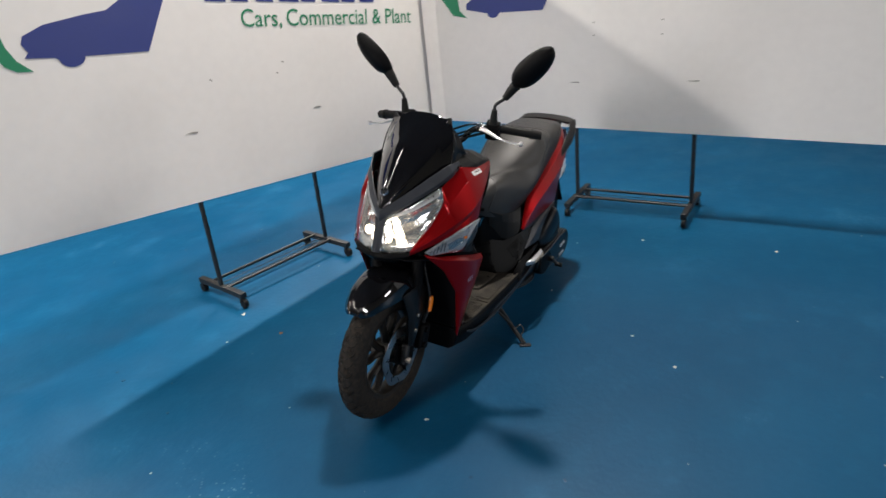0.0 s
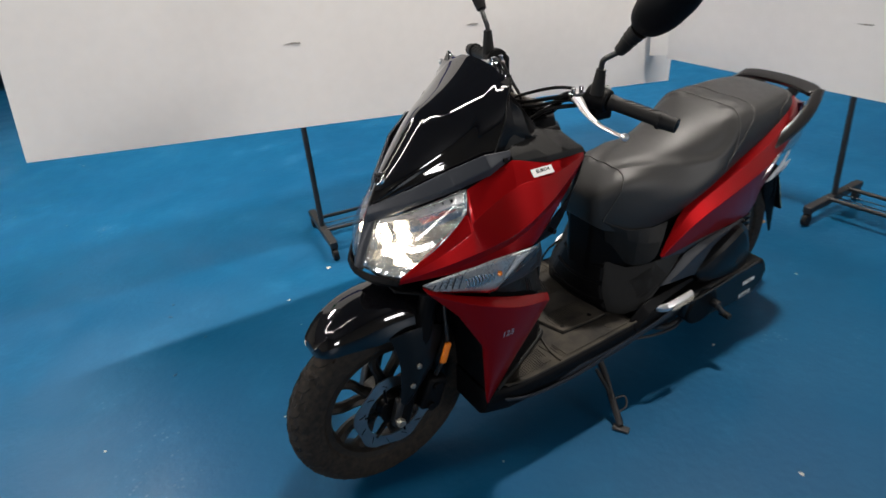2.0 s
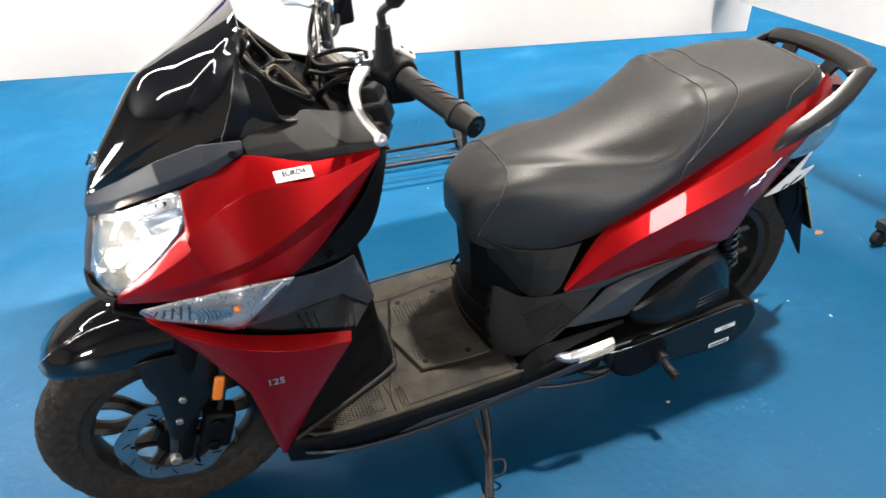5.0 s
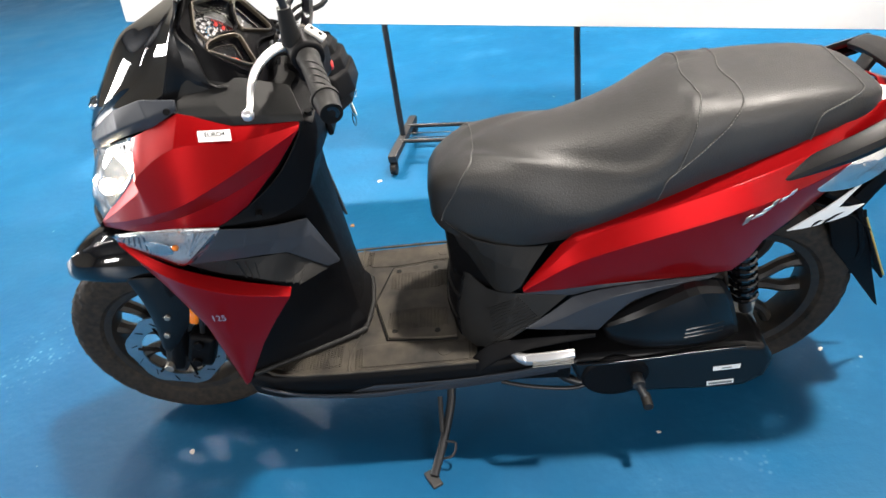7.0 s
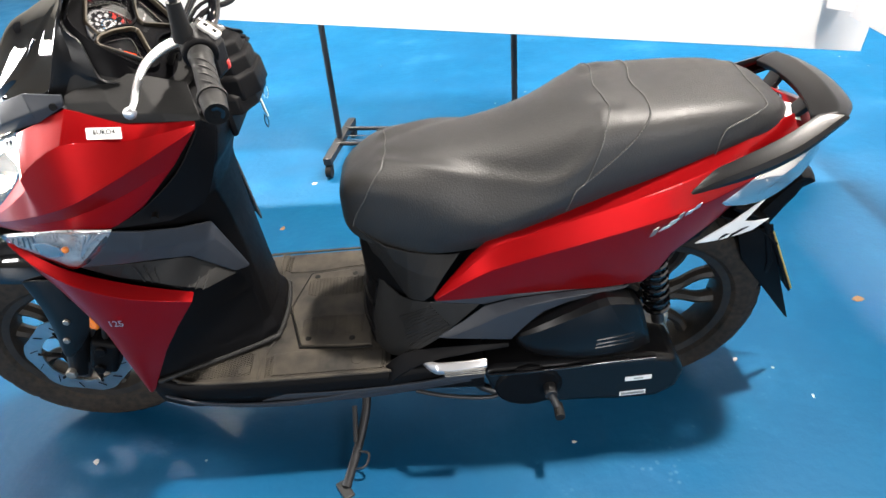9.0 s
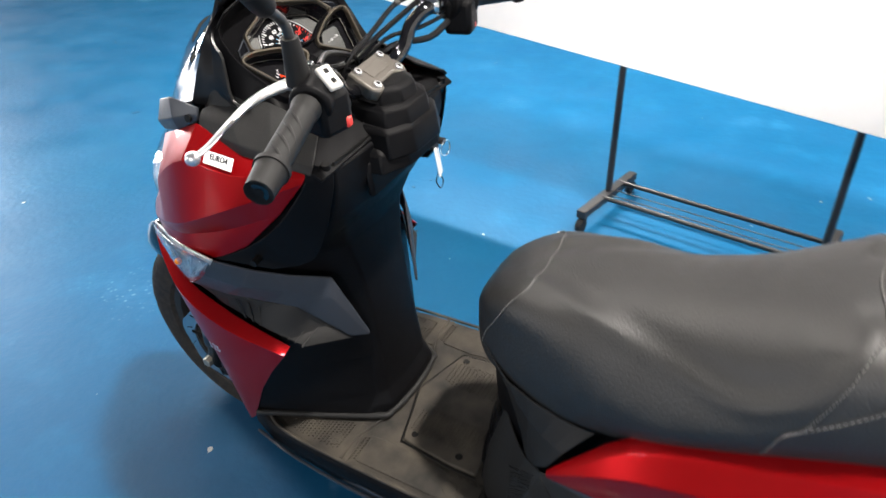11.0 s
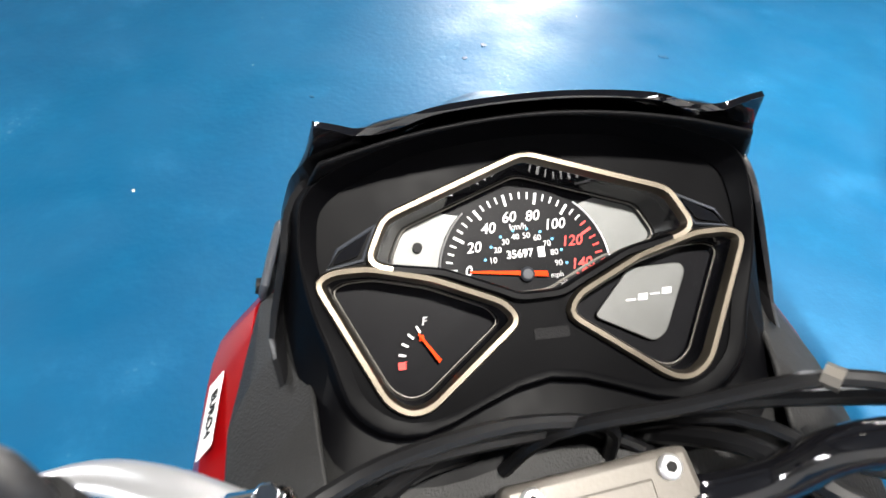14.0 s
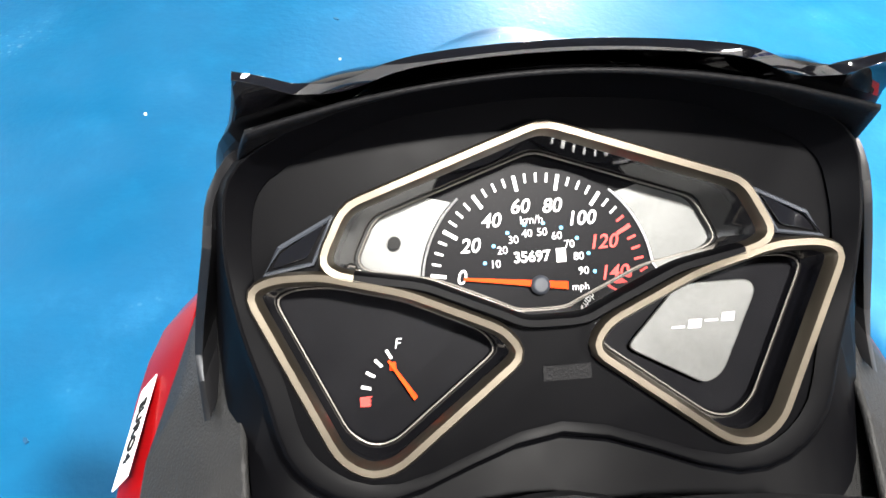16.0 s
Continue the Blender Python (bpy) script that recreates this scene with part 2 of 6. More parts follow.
FLOOR_A, FLOOR_B, FLOOR_C = (0.0013, 0.058, 0.136), (0.0018, 0.0775, 0.172), (0.005, 0.105, 0.215)
M_floor = floor_material()
M_wall = material("cream_wall_paint", (0.3, 0.275, 0.23), 0.8, vary=0.08, scale=1.5, grain=0.2, grain_scale=60)
M_ceiling = material("dark_ceiling_sheet", (0.1, 0.102, 0.106), 0.8, vary=0.25, scale=2)
M_board = material("white_printed_board", (0.86, 0.825, 0.79), 0.5, vary=0.03, scale=2.0, grain=0.05, grain_scale=30, spec=0.3)
M_navy = material("navy_print", (0.012, 0.03, 0.2), 0.45, vary=0.05)
M_green = material("green_print", (0.0, 0.22, 0.1), 0.45, vary=0.05)
M_steel = material("black_painted_steel", (0.012, 0.012, 0.013), 0.45, vary=0.3, scale=20, grain=0.1)
M_red = material("metallic_red_paint", (0.29, 0.0024, 0.004), 0.36, 0.62, vary=0.04, scale=3, coat=0.28, rough_vary=0.03, grain=0.03, grain_scale=1800, spec=0.12)
M_gloss = material("gloss_black_plastic", (0.004, 0.004, 0.005), 0.07, vary=0.1, coat=0.6, rough_vary=0.02)
M_wheel = material("dusty_black_wheel_paint", (0.012, 0.0115, 0.011), 0.45, vary=0.2, scale=20, grain=0.1, dust=(0.06, 0.045, 0.03), dust_amount=0.35, spec=0.3)
M_black = material("matt_black_plastic", (0.003, 0.003, 0.0035), 0.5, vary=0.2, scale=9, grain=0.25, grain_scale=900, rough_vary=0.07, spec=0.1)
M_satin = material("satin_black_plastic", (0.005, 0.005, 0.0055), 0.3, vary=0.1, scale=6, grain=0.04, grain_scale=1500, rough_vary=0.015, spec=0.3)
M_cowl = material("textured_cowl_plastic", (0.014, 0.014, 0.0138), 0.5, vary=0.15, scale=6, grain=0.6, grain_scale=650, rough_vary=0.05, spec=0.2)
M_grey = material("dark_grey_satin_plastic", (0.03, 0.034, 0.042), 0.42, vary=0.08, scale=6, grain=0.1, grain_scale=1200, spec=0.3)
M_seat = material("black_grained_vinyl", (0.0105, 0.0105, 0.0102), 0.5, vary=0.2, scale=5, grain=0.7, grain_scale=300, rough_vary=0.08, spec=0.6, dust=(0.04, 0.037, 0.033), dust_amount=0.14)
M_rubber = material("black_tyre_rubber", (0.014, 0.0132, 0.0125), 0.75, vary=0.25, scale=30, grain=0.3, grain_scale=500, dust=(0.07, 0.052, 0.036), dust_amount=0.4, spec=0.2)
M_grip = material("black_grip_rubber", (0.008, 0.008, 0.008), 0.55, vary=0.1, grain=0.2, grain_scale=900, spec=0.2)
M_alloy = material("satin_aluminium", (0.66, 0.66, 0.67), 0.3, 0.8, vary=0.02, scale=12, rough_vary=0.02)
M_cast = material("dull_cast_aluminium", (0.42, 0.4, 0.36), 0.5, 0.9, vary=0.25, scale=30, grain=0.2, dust=(0.1, 0.07, 0.04), dust_amount=0.4)
M_chrome = material("chrome_plate", (0.85, 0.85, 0.86), 0.05, 1.0, vary=0.03, rough_vary=0.02)
M_disc = material("brushed_steel_disc", (0.5, 0.52, 0.54), 0.35, 1.0, vary=0.15, scale=40, grain=0.1)
M_bronze = material("champagne_metal_trim", (0.12, 0.103, 0.08), 0.34, 0.92, vary=0.02, scale=20, rough_vary=0.02)
M_clamp = material("bronze_grey_clamp_paint", (0.11, 0.1, 0.087), 0.45, 0.4, vary=0.06, scale=20, grain=0.1)
M_mat = material("dusty_footboard_rubber", (0.021, 0.0195, 0.0175), 0.72, vary=0.25, scale=6, grain=0.5, grain_scale=420, dust=(0.11, 0.093, 0.07), dust_amount=0.55, spec=0.2)
M_sticker = material("white_sticker_vinyl", (0.8, 0.8, 0.78), 0.35, vary=0.03)
M_plate = material("pale_grey_switch_plastic", (0.45, 0.44, 0.41), 0.5, vary=0.06, scale=20)
M_ink = material("black_ink", (0.006, 0.006, 0.006), 0.5, spec=0.12)
M_amber = material("amber_plastic", (0.8, 0.2, 0.01), 0.25, vary=0.05, coat=0.5)
M_redplastic = material("red_switch_plastic", (0.55, 0.04, 0.03), 0.35, vary=0.05)
M_thread = material("grey_stitch_thread", (0.15, 0.148, 0.14), 0.8)
M_reflector = material("headlamp_reflector", (0.7, 0.7, 0.69), 0.13, 0.9, vary=0.03, rough_vary=0.03, grain=1.0, grain_scale=75)
M_clear = material("faceted_lamp_plastic", (0.5, 0.5, 0.49), 0.3, 0.45, vary=0.3, scale=25, grain=1.0, grain_scale=110)
M_lens = glass_material("clear_lens", (0.95, 0.96, 0.97))
M_screen = material("smoked_screen_plastic", (0.003, 0.003, 0.004), 0.05, vary=0.05, coat=1.0, rough_vary=0.01)
M_bulb = material("lit_bulb", (1, 0.9, 0.7), 0.4, emit=(1.0, 0.84, 0.62), emit_power=4)
M_dial = material("black_dial_print", (0.004, 0.004, 0.005), 0.4, vary=0.1, spec=0.06)
M_brushed = material("brushed_silver_plate", (0.115, 0.117, 0.114), 0.42, 0.45, vary=0.15, scale=50, spec=0.25)
M_panel = material("smooth_black_panel", (0.0016, 0.0016, 0.002), 0.4, vary=0.05, spec=0.035, grain=0.05, grain_scale=2500)
M_glass = glass_material("instrument_glass", (0.97, 0.97, 0.97), 0.0, 1.07, 0.1)
# white dial print, lifted by a faint added glow of its own
M_white_glow = material("glowing_white_dial_print", (0.62, 0.62, 0.62), 0.5, emit=(1, 1, 1), emit_power=0.03)
M_orange = material("orange_needle", (0.8, 0.055, 0.006), 0.6, spec=0.08)
M_redprint = material("red_dial_print", (0.75, 0.03, 0.02), 0.5)
M_blueprint = material("light_blue_dial_print", (0.1, 0.45, 0.8), 0.5)
M_mirror = material("mirror_glass", (0.85, 0.87, 0.88), 0.01, 1.0, vary=0.01, rough_vary=0.005)
M_silverpaint = material("silver_car_paint", (0.4, 0.4, 0.4), 0.3, 0.8, vary=0.05, coat=1.0)
M_yellow = material("yellow_plate_plastic", (0.5, 0.36, 0.1), 0.4)

# ---------------------------------------------------------------- the hall


def structure(name, bm, mat):
    return tagged(part(name, bm, mat, smooth=0), kind="structure")


X0, X1, Y0, Y1, H = -9.0, 14.0, -10.9, 9.0, 5.4
structure("floor", slab_bm((X1 - X0, Y1 - Y0, 0.2), pose((X0 + X1) / 2, (Y0 + Y1) / 2, -0.1)), M_floor)
structure("ceiling", slab_bm((X1 - X0 + 0.6, Y1 - Y0 + 0.6, 0.2), pose((X0 + X1) / 2, (Y0 + Y1) / 2, H + 0.1)), M_ceiling)
structure("wall_back", slab_bm((0.3, Y1 - Y0, H), pose(X0 - 0.15, (Y0 + Y1) / 2, H / 2)), M_wall)
structure("wall_right", slab_bm((X1 - X0 + 0.6, 0.3, H), pose((X0 + X1) / 2, Y0 - 0.15, H / 2)), M_wall)
# unseen long wall, left open where the two added fill windows sit
bm = slab_bm((X1 - X0 + 0.6, 0.3, 2.3), pose((X0 + X1) / 2, Y1 + 0.15, 1.15))
slab_bm((X1 - X0 + 0.6, 0.3, H - 3.5), pose((X0 + X1) / 2, Y1 + 0.15, (H + 3.5) / 2), bm)
for a, b in ((X0 - 0.3, -4.2), (-1.8, 7.4), (9.8, X1 + 0.3)):
    slab_bm((b - a, 0.3, 1.2), pose((a + b) / 2, Y1 + 0.15, 2.9), bm)
structure("wall_left", bm, M_wall)
# frames of the two added windows that hold the fill light
for k, (lx, watt) in enumerate(FILL_WINDOWS):
    frame_bm = bm_new()
    for dx in (-1.19, 0, 1.19):
        slab_bm((0.05, 0.06, 1.2), pose(lx + dx, Y1 + 0.1, 2.9), frame_bm)
    for dz in (-0.58, 0.58):
        slab_bm((2.33, 0.06, 0.05), pose(lx, Y1 + 0.1, 2.9 + dz), frame_bm)
    structure("window_%d" % (k + 1), frame_bm, M_board)
bm = slab_bm((0.3, -5.0 - Y0, H), pose(X1 + 0.15, (Y0 - 5.0) / 2, H / 2))
slab_bm((0.3, Y1 + 2.4, H), pose(X1 + 0.15, (Y1 - 2.4) / 2, H / 2), bm)
slab_bm((0.3, 2.6, H - 4.0), pose(X1 + 0.15, -3.7, (H + 4.0) / 2), bm)
structure("wall_front", bm, M_wall)

for lx, ly, lz, watt, long in LAMPS:
    lamp = thing("tube_light", "white twin tube light hung from the dark ceiling", "ceiling light", pose(lx, ly, lz + 0.06), "ceiling lights")
    slab("housing", (long + 0.05, 0.18, 0.05), pose(0, 0, 0.03), M_board, lamp)
    for s in (-1, 1):
        cyl("hanger", (0.4 * long * s, 0, 0.055), (0.4 * long * s, 0, H - lz - 0.06), 0.006, M_steel, lamp, bevel=0)

bay = thing("high_bay_light", "grey bell-shaped hall lamp hung from the dark ceiling", "ceiling light", pose(BAY[0], BAY[1], BAY[2] + 0.004))
part("bell", lathe_bm([(0.18, 0.0), (0.178, 0.03), (0.15, 0.12), (0.08, 0.2), (0.075, 0.3), (0.001, 0.305)], (0, 0, 0), 32), M_steel, bay).rotation_euler = (radians(90), 0, 0)
cyl("hanger", (0, 0, 0.3), (0, 0, H - BAY[2] - 0.004), 0.008, M_steel, bay, bevel=0)

# ---------------------------------------------------------------- display boards on wheeled stands


def board(name, label, a, heading, length, height, z0, tilt):
    """A white board that begins at a (x, y) with its lower corner at z0, runs along heading and is turned in its own plane by tilt degrees."""
    root = thing(name, label, "display board", Matrix.Translation((*a, 0)) @ Matrix.Rotation(radians(heading), 4, "Z") @ Matrix.Rotation(radians(90), 4, "X"))
    m = Matrix.Translation((0, z0, 0)) @ Matrix.Rotation(radians(tilt), 4, "Z")
    prism("sheet", [(0, 0), (length, 0), (length, height), (0, height)], m, 0.012, M_board, root, "", 0.002)
    return root


board_a = board("display_board", "large white board with a blue and green car logo", (1.216, -1.493), 172.5, 3.09, 1.5, 0.695, -5.3)
board_b = board("display_board", "large scuffed white board behind the scooter", (-1.72, -1.03), 90.0, 4.2, 1.6, 0.562, -1.15)

slab("curled_edge", (0.09, 1.56, 0.006), Matrix.Translation((-0.022, 1.36, 0.026)) @ Matrix.Rotation(radians(40), 4, "Y"), M_board, board_b, "", 0.001)


def print_on(root, name, outline, mat, label=""):
    return prism(name, outline, Matrix.Translation((0, 0, 0.0022)), 0.0012, mat, root, label, 0)


blob = [(0.66 - 0.055 * math.cos(k * math.pi / 8) - 0.057, 1.392 - 0.036 * math.sin(k * math.pi / 8)) for k in range(9)]
print_on(board_a, "blue_car_mark", [(0.42, 1.475), (0.434, 1.505), (0.524, 1.537), (0.697, 1.556), (0.80, 1.562), (1.0, 1.66), (1.16, 1.70), (0.95, 1.364), (0.67, 1.39)] + blob[::-1] + [(0.535, 1.404), (0.417, 1.42), (0.437, 1.44)], M_navy, "plain navy car shape")
print_on(board_a, "green_swoosh", [(0.18, 1.56), (0.183, 1.505), (0.30, 1.468), (0.335, 1.40), (0.375, 1.373), (0.435, 1.366), (0.385, 1.415), (0.36, 1.47), (0.345, 1.56)], M_green, "plain green swoosh")
for k, w in enumerate((0.14, 0.12, 0.13, 0.16, 0.12, 0.16, 0.13, 0.14)):
    x = 1.30 + 0.152 * k
    print_on(board_a, "name_bar", [(x, 1.545 - 0.11 * (x - 1.3)), (x + w * 0.85, 1.545 - 0.11 * (x + w - 1.3)), (x + w * 0.85, 1.69 - 0.11 * (x + w - 1.3)), (x, 1.69 - 0.11 * (x - 1.3))], M_navy)
for word, x in (("Cars,", 1.615), ("Commercial", 2.095), ("&", 2.492), ("Plant", 2.694)):
    text("slogan_word", word, 0.128, Matrix.Translation((2.16, 1.362, 0.0022)) @ Matrix.Rotation(radians(-6.5), 4, "Z") @ Matrix.Translation((x - 2.16, 0, 0)), M_green, board_a)
wheel_b = [(0.44 - 0.042 * math.cos(k * math.pi / 6), 1.268 - 0.03 * math.sin(k * math.pi / 6)) for k in range(7)]
print_on(board_b, "blue_car_mark", [(0.25, 1.33), (0.25, 1.295)] + wheel_b + [(0.78, 1.27), (0.90, 1.5), (0.62, 1.42), (0.36, 1.40)], M_navy, "plain navy car shape")
print_on(board_b, "green_swoosh", [(0.06, 1.38), (0.1, 1.33), (0.15, 1.262), (0.25, 1.245), (0.2, 1.29), (0.19, 1.38)], M_green, "plain green swoosh")
for x, z, w in ((1.06, 0.952, 0.07), (1.89, 0.898, 0.06), (1.232, 1.179, 0.016), (1.652, 1.139, 0.014), (1.70, 1.19, 0.02)):
    print_on(board_a, "scuff", [(x - w / 2, z), (x, z - 0.004), (x + w / 2, z - 0.008), (x + w / 2, z - 0.002), (x, z + 0.003)], M_cast)
for x, z, w in ((0.97, 0.832, 0.07), (1.68, 0.84, 0.075), (1.1, 1.184, 0.018), (1.1, 1.11, 0.016), (1.5, 1.184, 0.018), (1.5, 1.105, 0.018)):
    print_on(board_b, "scuff", [(x - w / 2, z), (x, z - 0.004), (x + w / 2, z - 0.003), (x + w / 2, z + 0.003), (x, z + 0.002)], M_cast)


def stand(m, z_top, width=0.76):
    """Two posts on castored feet with two low rails; x runs along the board."""
    root = thing("wheeled_stand", "black steel wheeled stand that carries a white board", "stand", m, "board stands")
    for s in (0, 1):
        x = width * s
        slab("foot", (0.035, 0.42, 0.03), pose(x, 0, 0.075), M_steel, root)
        cyl("post", (x, 0.0, 0.08), (x, 0.0, z_top), 0.0125, M_steel, root)
        for y in (-0.2, 0.2):
            c = cyl("castor", (x - 0.012, y, 0.027), (x + 0.012, y, 0.027), 0.026, M_grip, root)
            slab("fork", (0.03, 0.012, 0.035), pose(x, y * 0.95, 0.052), M_steel, c, bevel=0)
    for y in (-0.055, 0.1):
        cyl("rail", (0, y, 0.085), (width, y, 0.085), 0.009, M_steel, root)
    for y in (-0.01, 0.035):
        cyl("wire", (0, y, 0.08), (width, y, 0.08), 0.0025, M_steel, root, seg=6, bevel=0)
    return root


stand(pose(0.156, -1.432, 0, 0, 0, 170), 1.9)
stand(pose(-1.75, -0.06, 0, 0, 0, 90), 1.9, 0.73)

# ---------------------------------------------------------------- the scooter
# built upright: x ahead, y to its left, z up, the rear axle at x = -0.725 and the front one at 0.615; it leans on its side stand

scooter = thing("scooter", "red and black motor scooter leaning on its side stand", "scooter", pose(0, 0, 0, -5.0, 0, 0))
FRONT, REAR = Vector((0.610, 0, 0.269)), Vector((-0.75, 0, 0.263))


def tyre_bm(c, radius, half, rim):
    """A tyre with curved grooves pressed into its tread."""
    bm, seg = bm_new(), 200
    prof = [(rim - 0.006, half * 0.55), (rim, half * 0.72), (rim + 0.012, half * 0.95)]
    prof += [(rim + (radius - rim) * s, half * w) for s, w in ((0.45, 1.06), (0.66, 1.0), (0.8, 0.86), (0.88, 0.7), (0.94, 0.5), (0.98, 0.26), (1.0, 0.0))]
    prof += [(r, -y) for r, y in prof[-2::-1]]
    rings = []
    for r, y in prof:
        ring = []
        for k in range(seg):
            a = 2 * math.pi * k / seg
            u = (a * 22 / (2 * math.pi) + abs(y / half) ** 1.4 * 0.9 + (0.5 if y < 0 else 0)) % 1.0
            deep = 0.008 if u < 0.2 and 0.2 < abs(y / half) < 0.9 and r > rim + 0.6 * (radius - rim) else 0.0
            rr = r - deep
            ring.append(c + Vector((rr * math.cos(a), y, rr * math.sin(a))))
        rings.append(ring)
    b, _ = grid_bm(rings, True)
    bmesh.ops.recalc_face_normals(b, faces=b.faces)
    bm.free()
    return b


def wheel(name, c, half, radius, label, spokes=5):
    rim = 0.178
    bm = lathe_bm([(rim, half * 0.75), (rim + 0.004, half * 0.8), (rim - 0.012, half * 0.72), (rim - 0.02, half * 0.4), (rim - 0.022, 0), (rim - 0.02, -half * 0.4), (rim - 0.012, -half * 0.72), (rim + 0.004, -half * 0.8), (rim, -half * 0.75)], c, 64)
    cyl_bm(c + Vector((0, -0.04, 0)), c + Vector((0, 0.04, 0)), 0.042, seg=28, bm=bm)
    w = part(name, bm, M_wheel, scooter, label)
    for k in range(spokes):
        bm = bm_new()
        for d in (-0.13, 0.13):
            a = 2 * math.pi * k / spokes + 0.5 + d
            b = 2 * math.pi * k / spokes + 0.5 + d * 1.9
            p = c + Vector((0.03 * math.cos(a), 0, 0.03 * math.sin(a)))
            q = c + Vector(((rim - 0.017) * math.cos(b), 0, (rim - 0.017) * math.sin(b)))
            tube_bm([p, p.lerp(q, 0.35), p.lerp(q, 0.7) + (q - p).cross(Vector((0, 1, 0))).normalized() * 0.008 * (1 if d > 0 else -1), q], lambda t: 0.0165 + 0.004 * abs(2 * t - 1) ** 2, 8, 3, 0.8, bm)
        part("spoke", bm, M_wheel, w)
    tyre = part("tyre", tyre_bm(c, radius, half, rim), M_rubber, w, smooth=28)
    bpy.context.view_layer.update()
    bm = bm_new()
    for k in range(44):
        for side in (1, -1):
            path = []
            for f in (0, 0.25, 0.5, 0.75, 1):
                a = 2 * math.pi * (k + (0.5 if side < 0 else 0)) / 44 + 0.11 * f * f
                far = c + Vector((math.cos(a) * (radius + 0.01 - 0.014 * f * f), side * half * (0.12 + 0.88 * f), math.sin(a) * (radius + 0.01 - 0.014 * f * f)))
                path.append(tyre.closest_point_on_mesh(far)[1])
            tube_bm(path, lambda t: 0.0022 * math.sin(math.pi * min(max(t, 0.08), 0.92)) ** 0.5, 5, 1, 1.0, bm)
    tagged(part("tread_groove", bm, M_ink, tyre, "slanted tread grooves"), kind="stuff")
    return w


front_wheel = wheel("front_wheel", FRONT, 0.043, 0.268, "black five-spoke wheel with a wavy brake disc")
rear_wheel = wheel("rear_wheel", REAR, 0.058, 0.262, "black spoked rear wheel")

# wavy brake disc on the left of the front wheel
bm, seg = bm_new(), 96
rings = []
for y in (0.066, 0.070):
    for r, wave in ((0.116, 0.0045), (0.082, 0.0)):
        rings.append([FRONT + Vector(((r + wave * math.copysign(abs(math.sin(6 * a)) ** 0.6, math.sin(6 * a))) * math.cos(a), y, (r + wave * math.copysign(abs(math.sin(6 * a)) ** 0.6, math.sin(6 * a))) * math.sin(a))) for a in [2 * math.pi * k / seg for k in range(seg)]])
bm, _ = grid_bm([rings[0], rings[1], rings[3], rings[2], rings[0]], True)
bmesh.ops.remove_doubles(bm, verts=bm.verts, dist=1e-6)
bmesh.ops.recalc_face_normals(bm, faces=bm.faces)
disc = part("brake_disc", bm, M_disc, front_wheel, "wavy steel brake disc")
part("disc_hub", cyl_bm(FRONT + Vector((0, 0.03, 0)), FRONT + Vector((0, 0.066, 0)), 0.04, seg=24), M_black, front_wheel)
for k in range(6):
    a = 2 * math.pi * k / 6
    part("disc_arm", tube_bm([FRONT + Vector((0.035 * math.cos(a), 0.06, 0.035 * math.sin(a))), FRONT + Vector((0.09 * math.cos(a + 0.25), 0.067, 0.09 * math.sin(a + 0.25)))], 0.008, 6, 1, 0.5), M_black, front_wheel)
for k in range(24):
    a = 2 * math.pi * k / 24
    r = 0.094 + 0.012 * (k % 2)
    p = FRONT + Vector((r * math.cos(a), 0.0705, r * math.sin(a)))
    if k % 2:
        q = FRONT + Vector(((r - 0.016) * math.cos(a + 0.12), 0.0705, (r - 0.016) * math.sin(a + 0.12)))
        part("disc_slot", tube_bm([p, q], 0.0022, 6, 1, 0.4), M_ink, front_wheel)

# fork legs, calliper, axle nut
for s in (1, -1):
    fork = tube("fork_leg", [(0.60, 0.088 * s, 0.25), (0.545, 0.09 * s, 0.42), (0.48, 0.09 * s, 0.66)], lambda t: 0.021 if t < 0.55 else 0.024, M_black, scooter, seg=14, n=3)
    soften(part("fork_foot", slab_bm((0.05, 0.03, 0.085), pose(0.597, 0.088 * s, 0.275, 0, -16, 0)), M_steel, fork), 0.008, 2)
cyl("axle_nut", (0.615, 0.095, 0.26), (0.615, 0.118, 0.26), 0.0125, M_cast, scooter, seg=6)
calliper = soften(slab("brake_calliper", (0.062, 0.05, 0.10), pose(0.515, 0.1, 0.315, 0, -22, 0), M_black, scooter, "dirty black brake calliper", bevel=0), 0.012, 3)
for dz in (-0.028, 0.028):
    cyl("calliper_pin", (0.52 - dz * 0.4, 0.12, 0.315 + dz), (0.52 - dz * 0.4, 0.134, 0.315 + dz), 0.012, M_black, calliper)
tube("brake_hose", [(0.50, 0.105, 0.36), (0.47, 0.12, 0.45), (0.46, 0.1, 0.56), (0.44, 0.07, 0.66)], 0.006, M_steel, scooter)
reflector = soften(slab("side_reflector", (0.02, 0.012, 0.062), pose(0.482, 0.131, 0.445, 0, -20, 0), M_amber, scooter, "amber side reflector", bevel=0), 0.006, 3)

# front mudguard: a crowned glossy shell over the wheel, with a rounded front lip and deep skirts
GUARD = [(55, 0.306, 0.010, 0.030), (57, 0.316, 0.024, 0.047), (61, 0.325, 0.042, 0.062), (67, 0.334, 0.058, 0.075), (74, 0.340, 0.074, 0.085), (82, 0.345, 0.088, 0.091), (92, 0.348, 0.094, 0.094), (104, 0.348, 0.090, 0.095), (118, 0.342, 0.075, 0.093), (130, 0.332, 0.055, 0.088)]
rows = []
for deg, top, drop, span in GUARD:
    row = []
    for k in range(-12, 13):
        u = abs(k / 12)
        rad = top - drop * u**2.4 + 0.004 * max(0.0, 1 - abs(u - 0.42) / 0.12)
        row.append((FRONT.x + rad * math.cos(radians(deg)), math.copysign(span * (1 - (1 - u) ** 1.6), k), FRONT.z + rad * math.sin(radians(deg))))
    rows.append(row)
